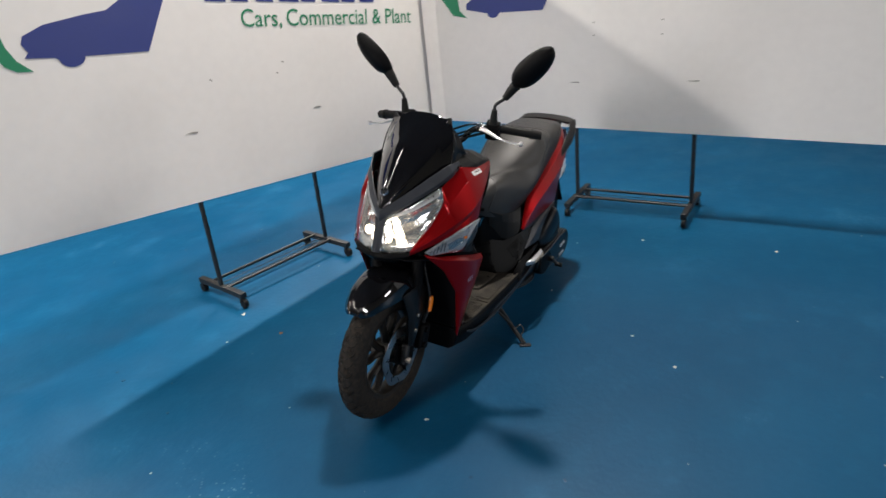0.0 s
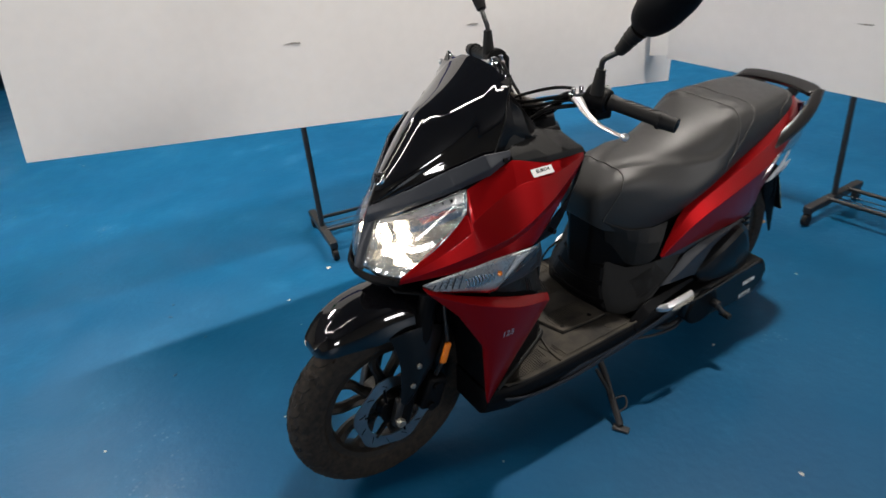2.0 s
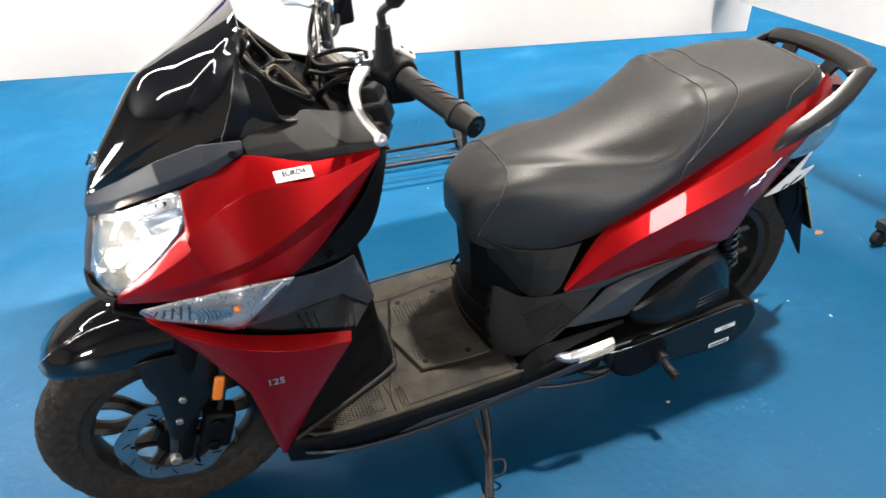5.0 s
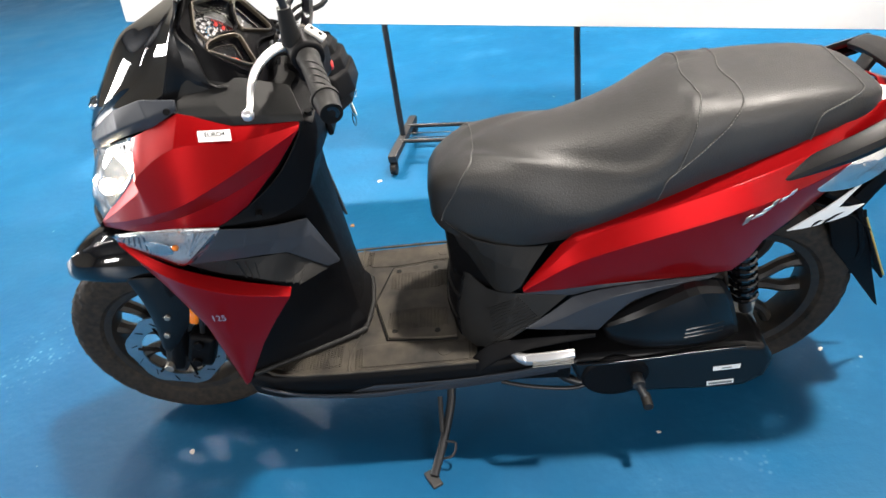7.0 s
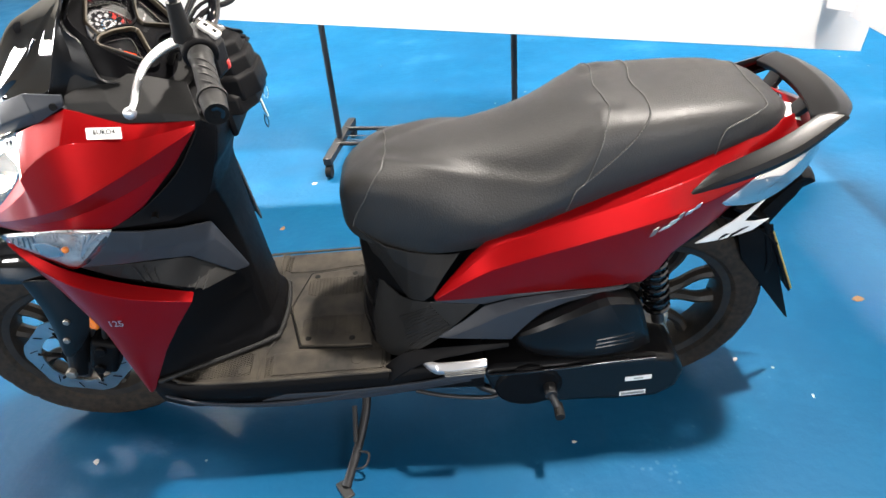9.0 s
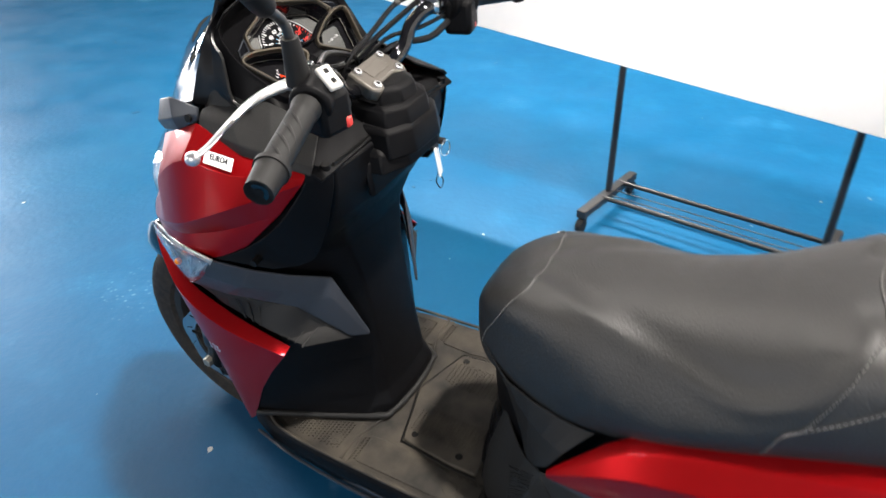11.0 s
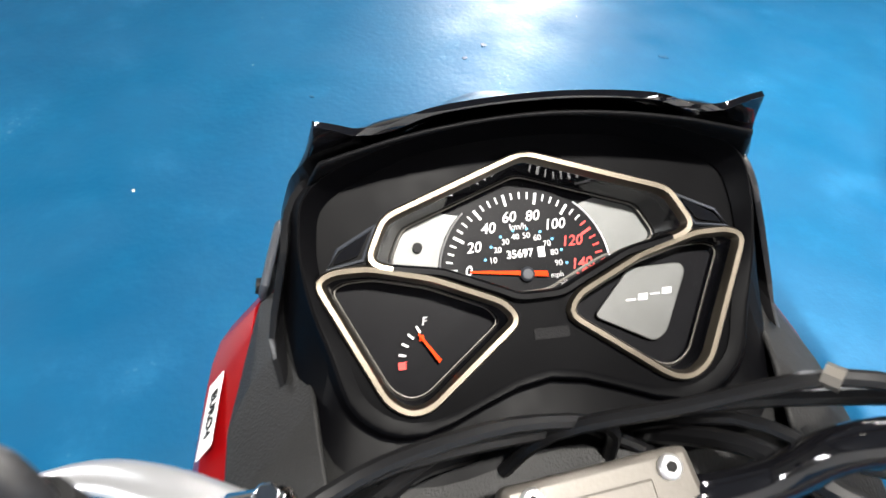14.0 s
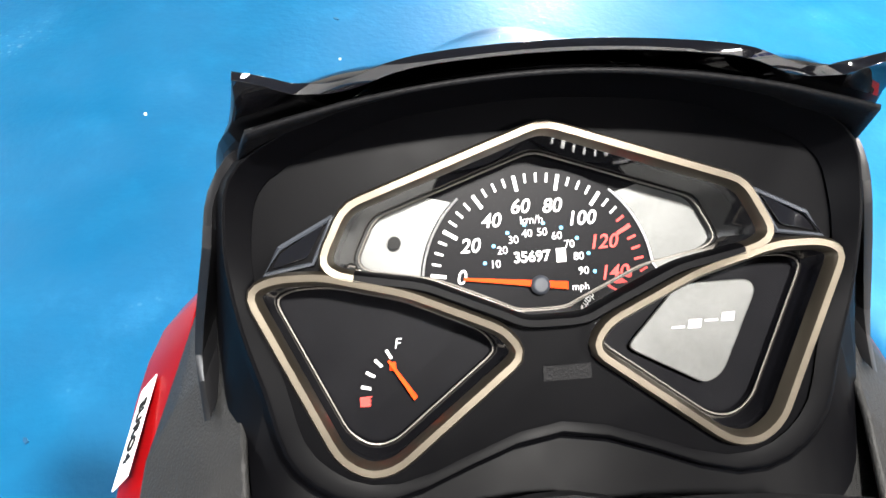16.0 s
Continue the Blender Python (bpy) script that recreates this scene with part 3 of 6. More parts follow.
guard = panel("front_mudguard", rows, M_gloss, scooter, (0.4, 0, 1), 0.004, 1, 4, 1, "glossy black front mudguard", 0.0018, 40)
for s in (1, -1):
    cover = panel("fork_cover", [
        [(0.615, 0.096, 0.53), (0.57, 0.106, 0.54), (0.50, 0.106, 0.53), (0.455, 0.098, 0.50)],
        [(0.60, 0.104, 0.46), (0.57, 0.115, 0.455), (0.53, 0.117, 0.44), (0.49, 0.108, 0.43)],
        [(0.602, 0.106, 0.385), (0.588, 0.116, 0.375), (0.565, 0.118, 0.36), (0.545, 0.11, 0.36)],
        [(0.61, 0.106, 0.325), (0.603, 0.112, 0.318), (0.592, 0.112, 0.315), (0.582, 0.106, 0.318)]], M_satin, guard, (0, 1, 0), 0.004, 3, 3, s, "satin black fork cover", 0.002)
    for z, x in ((0.43, 0.553), (0.375, 0.575)):
        cyl("guard_bolt", (x, 0.112 * s, z), (x, 0.123 * s, z), 0.008, M_cast, guard, seg=6)

# ---- nose: screen, trim, lamps, red side panels
SCREEN = [
    (0.583, 0.853, 0.012, 0.581, 0.854), (0.557, 0.895, 0.05, 0.525, 0.883), (0.505, 0.955, 0.10, 0.44, 0.925), (0.444, 1.022, 0.143, 0.345, 0.962),
    (0.398, 1.047, 0.143, 0.315, 1.02), (0.338, 1.082, 0.134, 0.296, 1.070), (0.2755, 1.122, 0.120, 0.277, 1.104)]


def screen_row(cx, cz, w, ex, ez, n=36):
    row = []
    for k in range(-n, n + 1):
        u = k / n
        a = abs(u)
        lift = 0.0045 * (0.5 + 0.5 * math.cos(math.pi * min(1.0, a / 0.36))) * min(1.0, max(0.0, (1.09 - cz) / 0.06))
        f = a**1.9
        lift += 0.006 * (1 - min(1.0, max(0.0, (a - 0.70) / 0.08))) * min(1.0, max(0.0, (1.10 - cz) / 0.05))
        row.append((cx + (ex - cx) * f + lift * 0.7 * (w / 0.15), w * u, cz + (ez - cz) * f + lift * 0.5 * (w / 0.15)))
    return row


rows = [screen_row(*r) for r in SCREEN]
cols = [spline(c, 4) for c in zip(*rows)]
rows = [list(r) for r in zip(*cols)]
top = rows[-1]
for k, p in enumerate(top):
    u = abs(k / (len(top) - 1) * 2 - 1)
    p.z += 0.009 * max(0, (u - 0.84) / 0.16) - 0.005 * math.exp(-((u - 0.70) / 0.13) ** 2)
panel("screen_lining", [[(p[0] - 0.009, p[1] * 0.97, p[2] - 0.006) for p in r] for r in rows[6:-1]], M_black, scooter, (1, 0, 1), 0.002, 1, 1, 1, "", 0)
screen = panel("windscreen", rows, M_screen, scooter, (1, 0, 1), 0.004, 1, 1, 1, "glossy smoked black windscreen", 0.0012, 40)
for s in (1, -1):
    k = 36 + 26 * s
    tube("screen_edge", [Vector(r[k]) + Vector((0.001, 0, 0.0005)) for r in rows[2:-8]], 0.0026, M_gloss, screen, n=1, seg=6)
SCREEN_EDGE = {1: [Vector(r[-1]) for r in rows], -1: [Vector(r[0]) for r in rows]}
badge_m = Matrix.Translation((0.553, 0, 0.907)) @ Matrix.Rotation(radians(54), 4, "Y") @ Matrix.Rotation(radians(90), 4, "Z")
badge = part("badge", cyl_bm((0.546, 0, 0.899), (0.556, 0, 0.907), 0.017, 0.0155, 24), M_chrome, screen, "round chrome badge")
soften(badge, 0.001)
for k in range(3):
    a = k * 2.1 + 0.4
    part("badge_relief", tube_bm([badge_m @ Vector((0.003 * math.cos(a), 0.003 * math.sin(a), 0.006)), badge_m @ Vector((0.012 * math.cos(a + 0.5), 0.012 * math.sin(a + 0.5), 0.006))], 0.0022, 6, 1), M_ink, screen)

for s in (1, -1):
    # satin grey band from the screen's shoulder to the nose, and the pillar between the lamps
    panel("nose_trim", [
        [(0.316, 0.163, 0.968), (0.38, 0.156, 0.972), (0.452, 0.122, 0.943), (0.518, 0.07, 0.897), (0.588, 0.0, 0.846)],
        [(0.316, 0.167, 0.958), (0.372, 0.167, 0.942), (0.448, 0.14, 0.913), (0.53, 0.08, 0.868), (0.596, 0.0, 0.826)],
        [(0.318, 0.167, 0.948), (0.37, 0.164, 0.922), (0.448, 0.132, 0.893), (0.537, 0.066, 0.845), (0.598, 0.0, 0.8)]], M_grey, scooter, (0.6, 0.6, 0.5), 0.006, 1, 1, s, "dark grey satin trim")
    cyl("trim_screw", (0.333, 0.174 * s, 0.95), (0.333, 0.1795 * s, 0.951), 0.006, M_ink, scooter, seg=12, bevel=0)
    panel("lamp_pillar", [[(0.598, 0.0, 0.806), (0.592, 0.016, 0.815), (0.583, 0.024, 0.82)], [(0.624, 0.0, 0.75), (0.618, 0.011, 0.75), (0.61, 0.018, 0.75)], [(0.642, 0.0, 0.697), (0.636, 0.014, 0.697), (0.628, 0.02, 0.7)]], M_grey, scooter, (1, 0.3, 0), 0.006, 2, 2, s)
    panel("chin", [[(0.642, 0.0, 0.704), (0.628, 0.05, 0.703), (0.585, 0.112, 0.704)], [(0.646, 0.0, 0.688), (0.632, 0.055, 0.686), (0.592, 0.112, 0.69)], [(0.628, 0.0, 0.664), (0.612, 0.05, 0.665), (0.58, 0.108, 0.68)]], M_black, scooter, (1, 0.3, -0.2), 0.006, 2, 1, s)
    # head lamp: reflector bowl, bulb, strip of small lamps, clear lens
    bowl = panel("headlight", [
        [(0.578, 0.019, 0.818), (0.565, 0.03, 0.822), (0.525, 0.078, 0.846), (0.44, 0.138, 0.893), (0.426, 0.145, 0.9)],
        [(0.594, 0.018, 0.785), (0.555, 0.028, 0.785), (0.50, 0.085, 0.808), (0.425, 0.142, 0.855), (0.434, 0.158, 0.855)],
        [(0.602, 0.018, 0.768), (0.55, 0.03, 0.765), (0.505, 0.088, 0.775), (0.45, 0.138, 0.812), (0.468, 0.15, 0.812)],
        [(0.611, 0.017, 0.745), (0.565, 0.032, 0.738), (0.53, 0.085, 0.742), (0.49, 0.126, 0.767), (0.506, 0.14, 0.776)],
        [(0.63, 0.016, 0.705), (0.618, 0.04, 0.7045), (0.608, 0.066, 0.7045), (0.59, 0.095, 0.7065), (0.58, 0.108, 0.708)]], M_reflector, scooter, (0.8, 0.5, 0), 0.003, 2, 2, s, "lit twin headlight with chrome reflector behind clear lens", 0, 8)
    panel("lens", [
        [(0.58, 0.018, 0.819), (0.53, 0.082, 0.852), (0.424, 0.146, 0.902)],
        [(0.598, 0.016, 0.785), (0.553, 0.094, 0.812), (0.432, 0.161, 0.852)],
        [(0.615, 0.014, 0.745), (0.585, 0.094, 0.76), (0.504, 0.142, 0.778)],
        [(0.632, 0.014, 0.704), (0.612, 0.066, 0.704), (0.582, 0.109, 0.707)]], M_lens, bowl, (0.8, 0.5, 0.2), 0.002, 4, 4, s, "clear headlight lens", 0)
    b = bm_new()
    bmesh.ops.create_uvsphere(b, u_segments=16, v_segments=10, radius=0.017, matrix=Matrix.Translation((0.568, 0.065 * s, 0.752)))
    part("bulb", b, M_bulb, bowl, "lit warm white bulb")
    glow = bpy.data.lights.new("headlight_filament", "POINT")
    glow.energy, glow.color, glow.shadow_soft_size = 0.2, (1.0, 0.87, 0.7), 0.012
    lit = new("headlight_filament", glow)
    lit.parent, lit.location = scooter, (0.583, 0.066 * s, 0.77)
    panel("brow", [[(0.575, 0.024, 0.818), (0.50, 0.095, 0.856), (0.428, 0.144, 0.896)], [(0.576, 0.026, 0.808), (0.51, 0.098, 0.838), (0.436, 0.151, 0.874)]], M_clear, bowl, (0.8, 0.5, 0), 0.003, 2, 1, s)
    for k in range(6):
        t = 0.35 + 0.1 * k
        p = Vector((0.575, 0.026 * s, 0.812)).lerp(Vector((0.43, 0.149 * s, 0.883)), t) + Vector((0.0, 0.0, 0.002))
        p = wide(p)
        cyl("led", p - Vector((0.006, 0, 0)), p + Vector((0.003, 0.002 * s, 0.0)), 0.0042, M_ink, bowl, seg=10, bevel=0)
    # upper red panel with two folds
    edge = [(0.582, 0.110, 0.706), (0.506, 0.137, 0.776), (0.43, 0.158, 0.846), (0.424, 0.151, 0.901), (0.316, 0.170, 0.947), (0.22, 0.182, 0.921), (0.112, 0.181, 0.913)]
    fold = [
        [(0.584, 0.1095, 0.702), (0.508, 0.153, 0.757), (0.437, 0.182, 0.81), (0.428, 0.184, 0.84), (0.33, 0.203, 0.9), (0.225, 0.206, 0.9), (0.113, 0.184, 0.908)],
        [(0.586, 0.108, 0.698), (0.506, 0.163, 0.736), (0.445, 0.195, 0.762), (0.40, 0.214, 0.78), (0.33, 0.231, 0.808), (0.235, 0.223, 0.85), (0.115, 0.187, 0.901)],
        [(0.587, 0.107, 0.693), (0.506, 0.161, 0.722), (0.447, 0.19, 0.743), (0.40, 0.206, 0.757), (0.345, 0.217, 0.774), (0.262, 0.209, 0.80), (0.165, 0.194, 0.842)],
        [(0.588, 0.106, 0.688), (0.506, 0.16, 0.711), (0.45, 0.19, 0.727), (0.40, 0.211, 0.74), (0.36, 0.223, 0.748), (0.30, 0.223, 0.745), (0.235, 0.206, 0.775)]]
    straight = [Vector(a).lerp(Vector(b), k / 4) for a, b in zip(edge, edge[1:]) for k in range(4)] + [Vector(edge[-1])]
    panel("side_fairing", [straight] + [spline(r, 4) for r in fold], M_red, scooter, (0.2, 1, 0), 0.004, 1, 1, s, "glossy metallic red folded side fairing", 0.0025, 9)
    # indicator
    ind = panel("indicator", [[(0.548, 0.148, 0.694), (0.46, 0.186, 0.724), (0.37, 0.223, 0.749), (0.292, 0.233, 0.749)], [(0.535, 0.153, 0.685), (0.455, 0.188, 0.695), (0.382, 0.217, 0.705), (0.308, 0.228, 0.729)], [(0.525, 0.162, 0.676), (0.45, 0.196, 0.666), (0.395, 0.218, 0.66), (0.326, 0.225, 0.706)]], M_clear, scooter, (0.3, 1, 0), 0.003, 3, 2, s, "clear front indicator with amber bulb", 0)
    panel("lens", [[(0.55, 0.152, 0.696), (0.46, 0.194, 0.727), (0.37, 0.232, 0.751), (0.29, 0.241, 0.75)], [(0.54, 0.16, 0.687), (0.455, 0.202, 0.697), (0.382, 0.232, 0.706), (0.306, 0.24, 0.729)], [(0.525, 0.165, 0.675), (0.45, 0.2, 0.664), (0.395, 0.222, 0.658), (0.325, 0.229, 0.705)]], M_lens, ind, (0.3, 1, 0), 0.002, 3, 2, s, "clear indicator lens", 0)
    b = bm_new()
    bmesh.ops.create_uvsphere(b, u_segments=12, v_segments=8, radius=0.0065, matrix=Matrix.Translation(wide((0.392, 0.2245 * s, 0.709))))
    part("bulb", b, M_amber, ind, "amber bulb")
    for k in range(9):
        f = k / 8
        half = 0.006 + 0.011 * math.sin(math.pi * (0.25 + 0.6 * f))
        mid = Vector((0.458 - 0.055 * f, (0.193 + 0.0235 * f) * s, 0.690 + 0.010 * f))
        part("flute", tube_bm([wide(mid + Vector((0.006 * j * j, 0.003 * (1 - j * j) * s, half * j))) for j in (-1, -0.5, 0, 0.5, 1)], 0.0026, 6, 2), M_reflector, ind)
    for k in range(4):
        part("bright_step", tube_bm([wide((0.372 - 0.008 * k, (0.2225 + 0.0015 * k) * s, 0.690 + 0.009 * k)), wide((0.342 - 0.010 * k, (0.2285 + 0.0012 * k) * s, 0.742 + 0.0012 * k))], 0.0026, 6, 1), M_alloy, ind)
    for k in range(5):
        p, q = wide((0.53 - 0.014 * k, (0.1595 + 0.0062 * k) * s, 0.681 - 0.001 * k)), wide((0.522 - 0.014 * k, (0.1615 + 0.0062 * k) * s, 0.694 + 0.0045 * k))
        part("rib", tube_bm([p, q], 0.0016, 5, 1), M_grey, ind)
    # lower red panel
    panel("lower_fairing", [
        [(0.548, 0.146, 0.688), (0.50, 0.172, 0.664), (0.42, 0.208, 0.642), (0.32, 0.216, 0.602), (0.216, 0.206, 0.562)],
        [(0.542, 0.158, 0.675), (0.492, 0.194, 0.652), (0.417, 0.232, 0.625), (0.325, 0.24, 0.586), (0.22, 0.22, 0.549)],
        [(0.48, 0.19, 0.60), (0.45, 0.21, 0.575), (0.40, 0.234, 0.545), (0.34, 0.238, 0.515), (0.265, 0.219, 0.49)],
        [(0.422, 0.206, 0.49), (0.412, 0.215, 0.475), (0.385, 0.222, 0.45), (0.355, 0.221, 0.43), (0.315, 0.212, 0.415)],
        [(0.403, 0.194, 0.29), (0.402, 0.197, 0.28), (0.40, 0.198, 0.274), (0.396, 0.197, 0.274), (0.388, 0.195, 0.28)]],
        M_red, scooter, (0, 1, 0), 0.004, 3, 1, s, "glossy metallic red lower fairing with a pointed tip", 0.003, 11)
    # grey wing behind the indicator and the recess under it
    panel("side_wing", [
        [(0.298, 0.231, 0.745), (0.255, 0.199, 0.716), (0.216, 0.162, 0.689), (0.172, 0.116, 0.664), (0.140, 0.082, 0.523)],
        [(0.345, 0.230, 0.702), (0.272, 0.215, 0.686), (0.224, 0.172, 0.658), (0.172, 0.129, 0.63), (0.142, 0.086, 0.517)],
        [(0.391, 0.222, 0.66), (0.314, 0.218, 0.657), (0.247, 0.189, 0.637), (0.214, 0.168, 0.621), (0.161, 0.114, 0.53)]], M_grey, scooter, (-0.2, 1, 0.2), 0.005, 1, 1, s, "dark grey moulded wing panel", 0.003, 8)
    pocket = panel("side_pocket", [[(0.391, 0.216, 0.657), (0.314, 0.212, 0.651), (0.247, 0.182, 0.63), (0.214, 0.160, 0.612), (0.160, 0.108, 0.522)], [(0.394, 0.208, 0.646), (0.335, 0.214, 0.62), (0.297, 0.212, 0.607), (0.256, 0.208, 0.586), (0.2, 0.185, 0.55)]], M_cowl, scooter, (0, 1, 0.4), 0.003, 2, 3, s)
    for k in range(9):
        t = k / 8
        a, b = Vector((0.30 - 0.105 * t, 0.211 - 0.075 * t, 0.646 - 0.075 * t)), Vector((0.292 - 0.088 * t, 0.213 - 0.025 * t, 0.607 - 0.054 * t))
        part("pocket_rib", tube_bm([wide((p.x, (p.y + 0.003) * s, p.z)) for p in (a, a.lerp(b, 0.5), b)], 0.0018, 4, 1), M_cowl, pocket)
    # edge trim behind the red panel and the shoulder of the leg shield
    panel("shoulder_trim", [
        [(0.112, 0.182, 0.914), (0.118, 0.188, 0.89), (0.165, 0.202, 0.828), (0.235, 0.207, 0.772), (0.30, 0.224, 0.744)],
        [(0.092, 0.155, 0.906), (0.094, 0.155, 0.88), (0.118, 0.16, 0.80), (0.15, 0.168, 0.745), (0.206, 0.196, 0.732)]], M_black, scooter, (-0.3, 1, 0), 0.004, 3, 1, s)
    cyl("shield_screw", (0.225, 0.21 * s, 0.752), (0.222, 0.227 * s, 0.752), 0.006, M_ink, scooter, seg=12, bevel=0)
    # dark textured shoulder above the red panel
    panel("upper_shoulder", [
        [(0.316, 0.155, 0.962), (0.262, 0.135, 0.985), (0.205, 0.128, 0.978), (0.13, 0.12, 0.952)],
        [(0.314, 0.166, 0.953), (0.245, 0.167, 0.952), (0.18, 0.166, 0.943), (0.112, 0.158, 0.928)],
        [(0.312, 0.171, 0.94), (0.225, 0.182, 0.936), (0.16, 0.18, 0.93), (0.106, 0.174, 0.921)],
        [(0.312, 0.171, 0.926), (0.22, 0.185, 0.92), (0.16, 0.184, 0.916), (0.105, 0.182, 0.912)]], M_cowl, scooter, (0, 0.6, 1), 0.004, 1, 1, s, "angular dark cowl over the red fairing", 0.002, 8)
    cyl("shoulder_screw", (0.103, 0.16 * s, 0.905), (0.101, 0.161 * s, 0.917), 0.007, M_ink, scooter, seg=12, bevel=0)

# stickers on the left red panels
stick = Matrix.Translation((0.254, 0.2105, 0.914)) @ Matrix(((-0.992, 0.06, -0.04, 0), (0.05, -0.64, 0.765, 0), (-0.03, 0.765, 0.643, 0), (0, 0, 0, 1)))
prism("sticker", [(-0.029, -0.0095), (0.029, -0.0095), (0.029, 0.0095), (-0.029, 0.0095)], stick, 0.001, M_sticker, scooter, "small white sticker with black letters", 0.0004)
text("sticker_letters", "EURO4", 0.0115, stick @ Matrix.Translation((0.001, 0.0022, 0.0005)), M_ink, scooter)
num = Matrix.Translation((0.369, 0.2415, 0.527)) @ Matrix(((-0.97, 0.05, 0.14, 0), (0.13, 0.12, 0.98, 0), (-0.12, 0.985, -0.12, 0), (0, 0, 0, 1)))
text("engine_size", "125", 0.024, num @ Matrix.Rotation(radians(12), 4, "Z") @ Matrix(((1, 0.35, 0, 0), (0, 1, 0, 0), (0, 0, 1, 0), (0, 0, 0, 1))), M_alloy, scooter)

# leg shield with its tunnel
SHIELD = [(0.302, 0.118, 0.075, 0.165, 0.12, 0.385, 0.195), (0.335, 0.118, 0.078, 0.15, 0.10, 0.37, 0.198), (0.36, 0.13, 0.068, 0.145, 0.085, 0.355, 0.2), (0.45, 0.136, 0.062, 0.15, 0.078, 0.30, 0.203), (0.55, 0.142, 0.06, 0.158, 0.076, 0.235, 0.198),
          (0.64, 0.15, 0.066, 0.185, 0.09, 0.30, 0.2), (0.71, 0.155, 0.08, 0.18, 0.11, 0.29, 0.205), (0.76, 0.14, 0.1, 0.15, 0.142, 0.25, 0.198), (0.81, 0.105, 0.115, 0.115, 0.15, 0.2, 0.184), (0.87, 0.09, 0.125, 0.098, 0.152, 0.2, 0.174), (0.905, 0.09, 0.13, 0.096, 0.152, 0.2, 0.164)]
rings = []
for z, xb, yb, xs, ys, xf, yf in SHIELD:
    half = [(xb, yb * 0.5), (xb + 0.003, yb), (xs, ys), (xf, yf), (0.392, yf - 0.006)]
    rings.append([(x, -y, z) for x, y in half[::-1]] + [(xb - 0.003, 0, z)] + [(x, y, z) for x, y in half])
bm = loft_bm([spline(c, 1) for c in rings])
shield = soften(part("leg_shield", bm, M_black, scooter, "matt black leg shield"), 0.012, 3, 18)
tube("foot_bead", [(0.37, -0.2, 0.309), (0.15, -0.105, 0.312), (0.122, -0.075, 0.312), (0.114, 0, 0.312), (0.122, 0.075, 0.312), (0.15, 0.105, 0.312), (0.37, 0.2, 0.309)], 0.0065, M_cowl, shield, n=5)
slab("glove_box_lid", (0.012, 0.17, 0.06), pose(0.093, 0, 0.85, 0, 4, 0), M_black, shield, bevel=0.006)
cyl("ignition_lock", (0.10, -0.095, 0.83), (0.084, -0.097, 0.834), 0.017, M_steel, shield)
# front inner wall over the wheel
panel("wheel_well", [[(0.385, y, 0.26) for y in (-0.19, -0.1, 0, 0.1, 0.19)], [(0.40, y, 0.45) for y in (-0.2, -0.1, 0, 0.1, 0.2)], [(0.46, y, 0.62) for y in (-0.19, -0.1, 0, 0.1, 0.19)], [(0.60, y, 0.672) for y in (-0.11, -0.05, 0, 0.05, 0.11)]], M_black, scooter, (1, 0, -0.5), 0.006, 2, 2)

# key with a paper tag
key = tube("key", [(0.092, -0.1, 0.834), (0.068, -0.1, 0.832)], 0.006, M_steel, scooter, "ignition key with a white paper tag")
tube("key_ring", [(0.066 + 0.002 * math.sin(a), -0.1 + 0.012 * math.sin(a), 0.82 + 0.014 * math.cos(a)) for a in [k * math.pi / 6 for k in range(13)]], 0.001, M_chrome, key, n=1, seg=6)
soften(slab("paper_tag", (0.003, 0.034, 0.05), pose(0.078, -0.094, 0.797, 10, 8, 25), M_sticker, key, "white paper key tag", bevel=0), 0.001)
tube("tag_loop", [(0.078, -0.09, 0.774), (0.076, -0.102, 0.756), (0.077, -0.094, 0.743), (0.079, -0.084, 0.76), (0.078, -0.09, 0.774)], 0.0011, M_steel, key, seg=6)

# ---- footboard
OUT = [(0.395, 0.19), (0.33, 0.213), (0.20, 0.222), (0.0, 0.224), (-0.14, 0.222), (-0.22, 0.215), (-0.335, 0.222)]


def foot_ring(z, k, dz=0.0):
    return [(x, y * k, z + dz * (1 if x > 0.2 else 0)) for x, y in OUT] + [(x, -y * k, z) for x, y in OUT[::-1]]


bm = loft_bm([foot_ring(0.195, 0.80), foot_ring(0.215, 0.93), foot_ring(0.262, 1.0), foot_ring(0.285, 0.985), foot_ring(0.297, 0.95), foot_ring(0.297, 0.5)])
footboard = soften(part("footboard", bm, M_black, scooter, "black footboard covered in brown dust"), 0.004, 2, 20)
soften(part("floor_mat", prism_bm([(0.335, 0.2), (0.20, 0.213), (0.0, 0.2145), (-0.135, 0.213), (-0.135, -0.213), (0.0, -0.2145), (0.20, -0.213), (0.335, -0.2)][::-1], pose(0, 0, 0.3005), 0.006), M_mat, footboard, "dusty brown ribbed rubber floor mat"), 0.003, 2)
for s in (1, -1):
    prism("mat_step", [(0.165, 0.125 * s), (0.15, 0.212 * s), (0.14, 0.212 * s), (0.15, 0.125 * s)][:: s], pose(0, 0, 0.303), 0.004, M_mat, footboard, "", 0.0015)
    prism("mat_pad", [(0.13, 0.14 * s), (0.125, 0.203 * s), (-0.115, 0.203 * s), (-0.115, 0.152 * s), (-0.03, 0.147 * s), (0.06, 0.136 * s)][:: s], pose(0, 0, 0.3028), 0.004, M_mat, footboard, "", 0.0015)
    cyl("mat_disc", (-0.06, 0.175 * s, 0.300), (-0.06, 0.175 * s, 0.3042), 0.014, M_mat, footboard, seg=20)
    cyl("mat_disc", (0.19, 0.178 * s, 0.300), (0.19, 0.178 * s, 0.3025), 0.014, M_mat, footboard, seg=20)
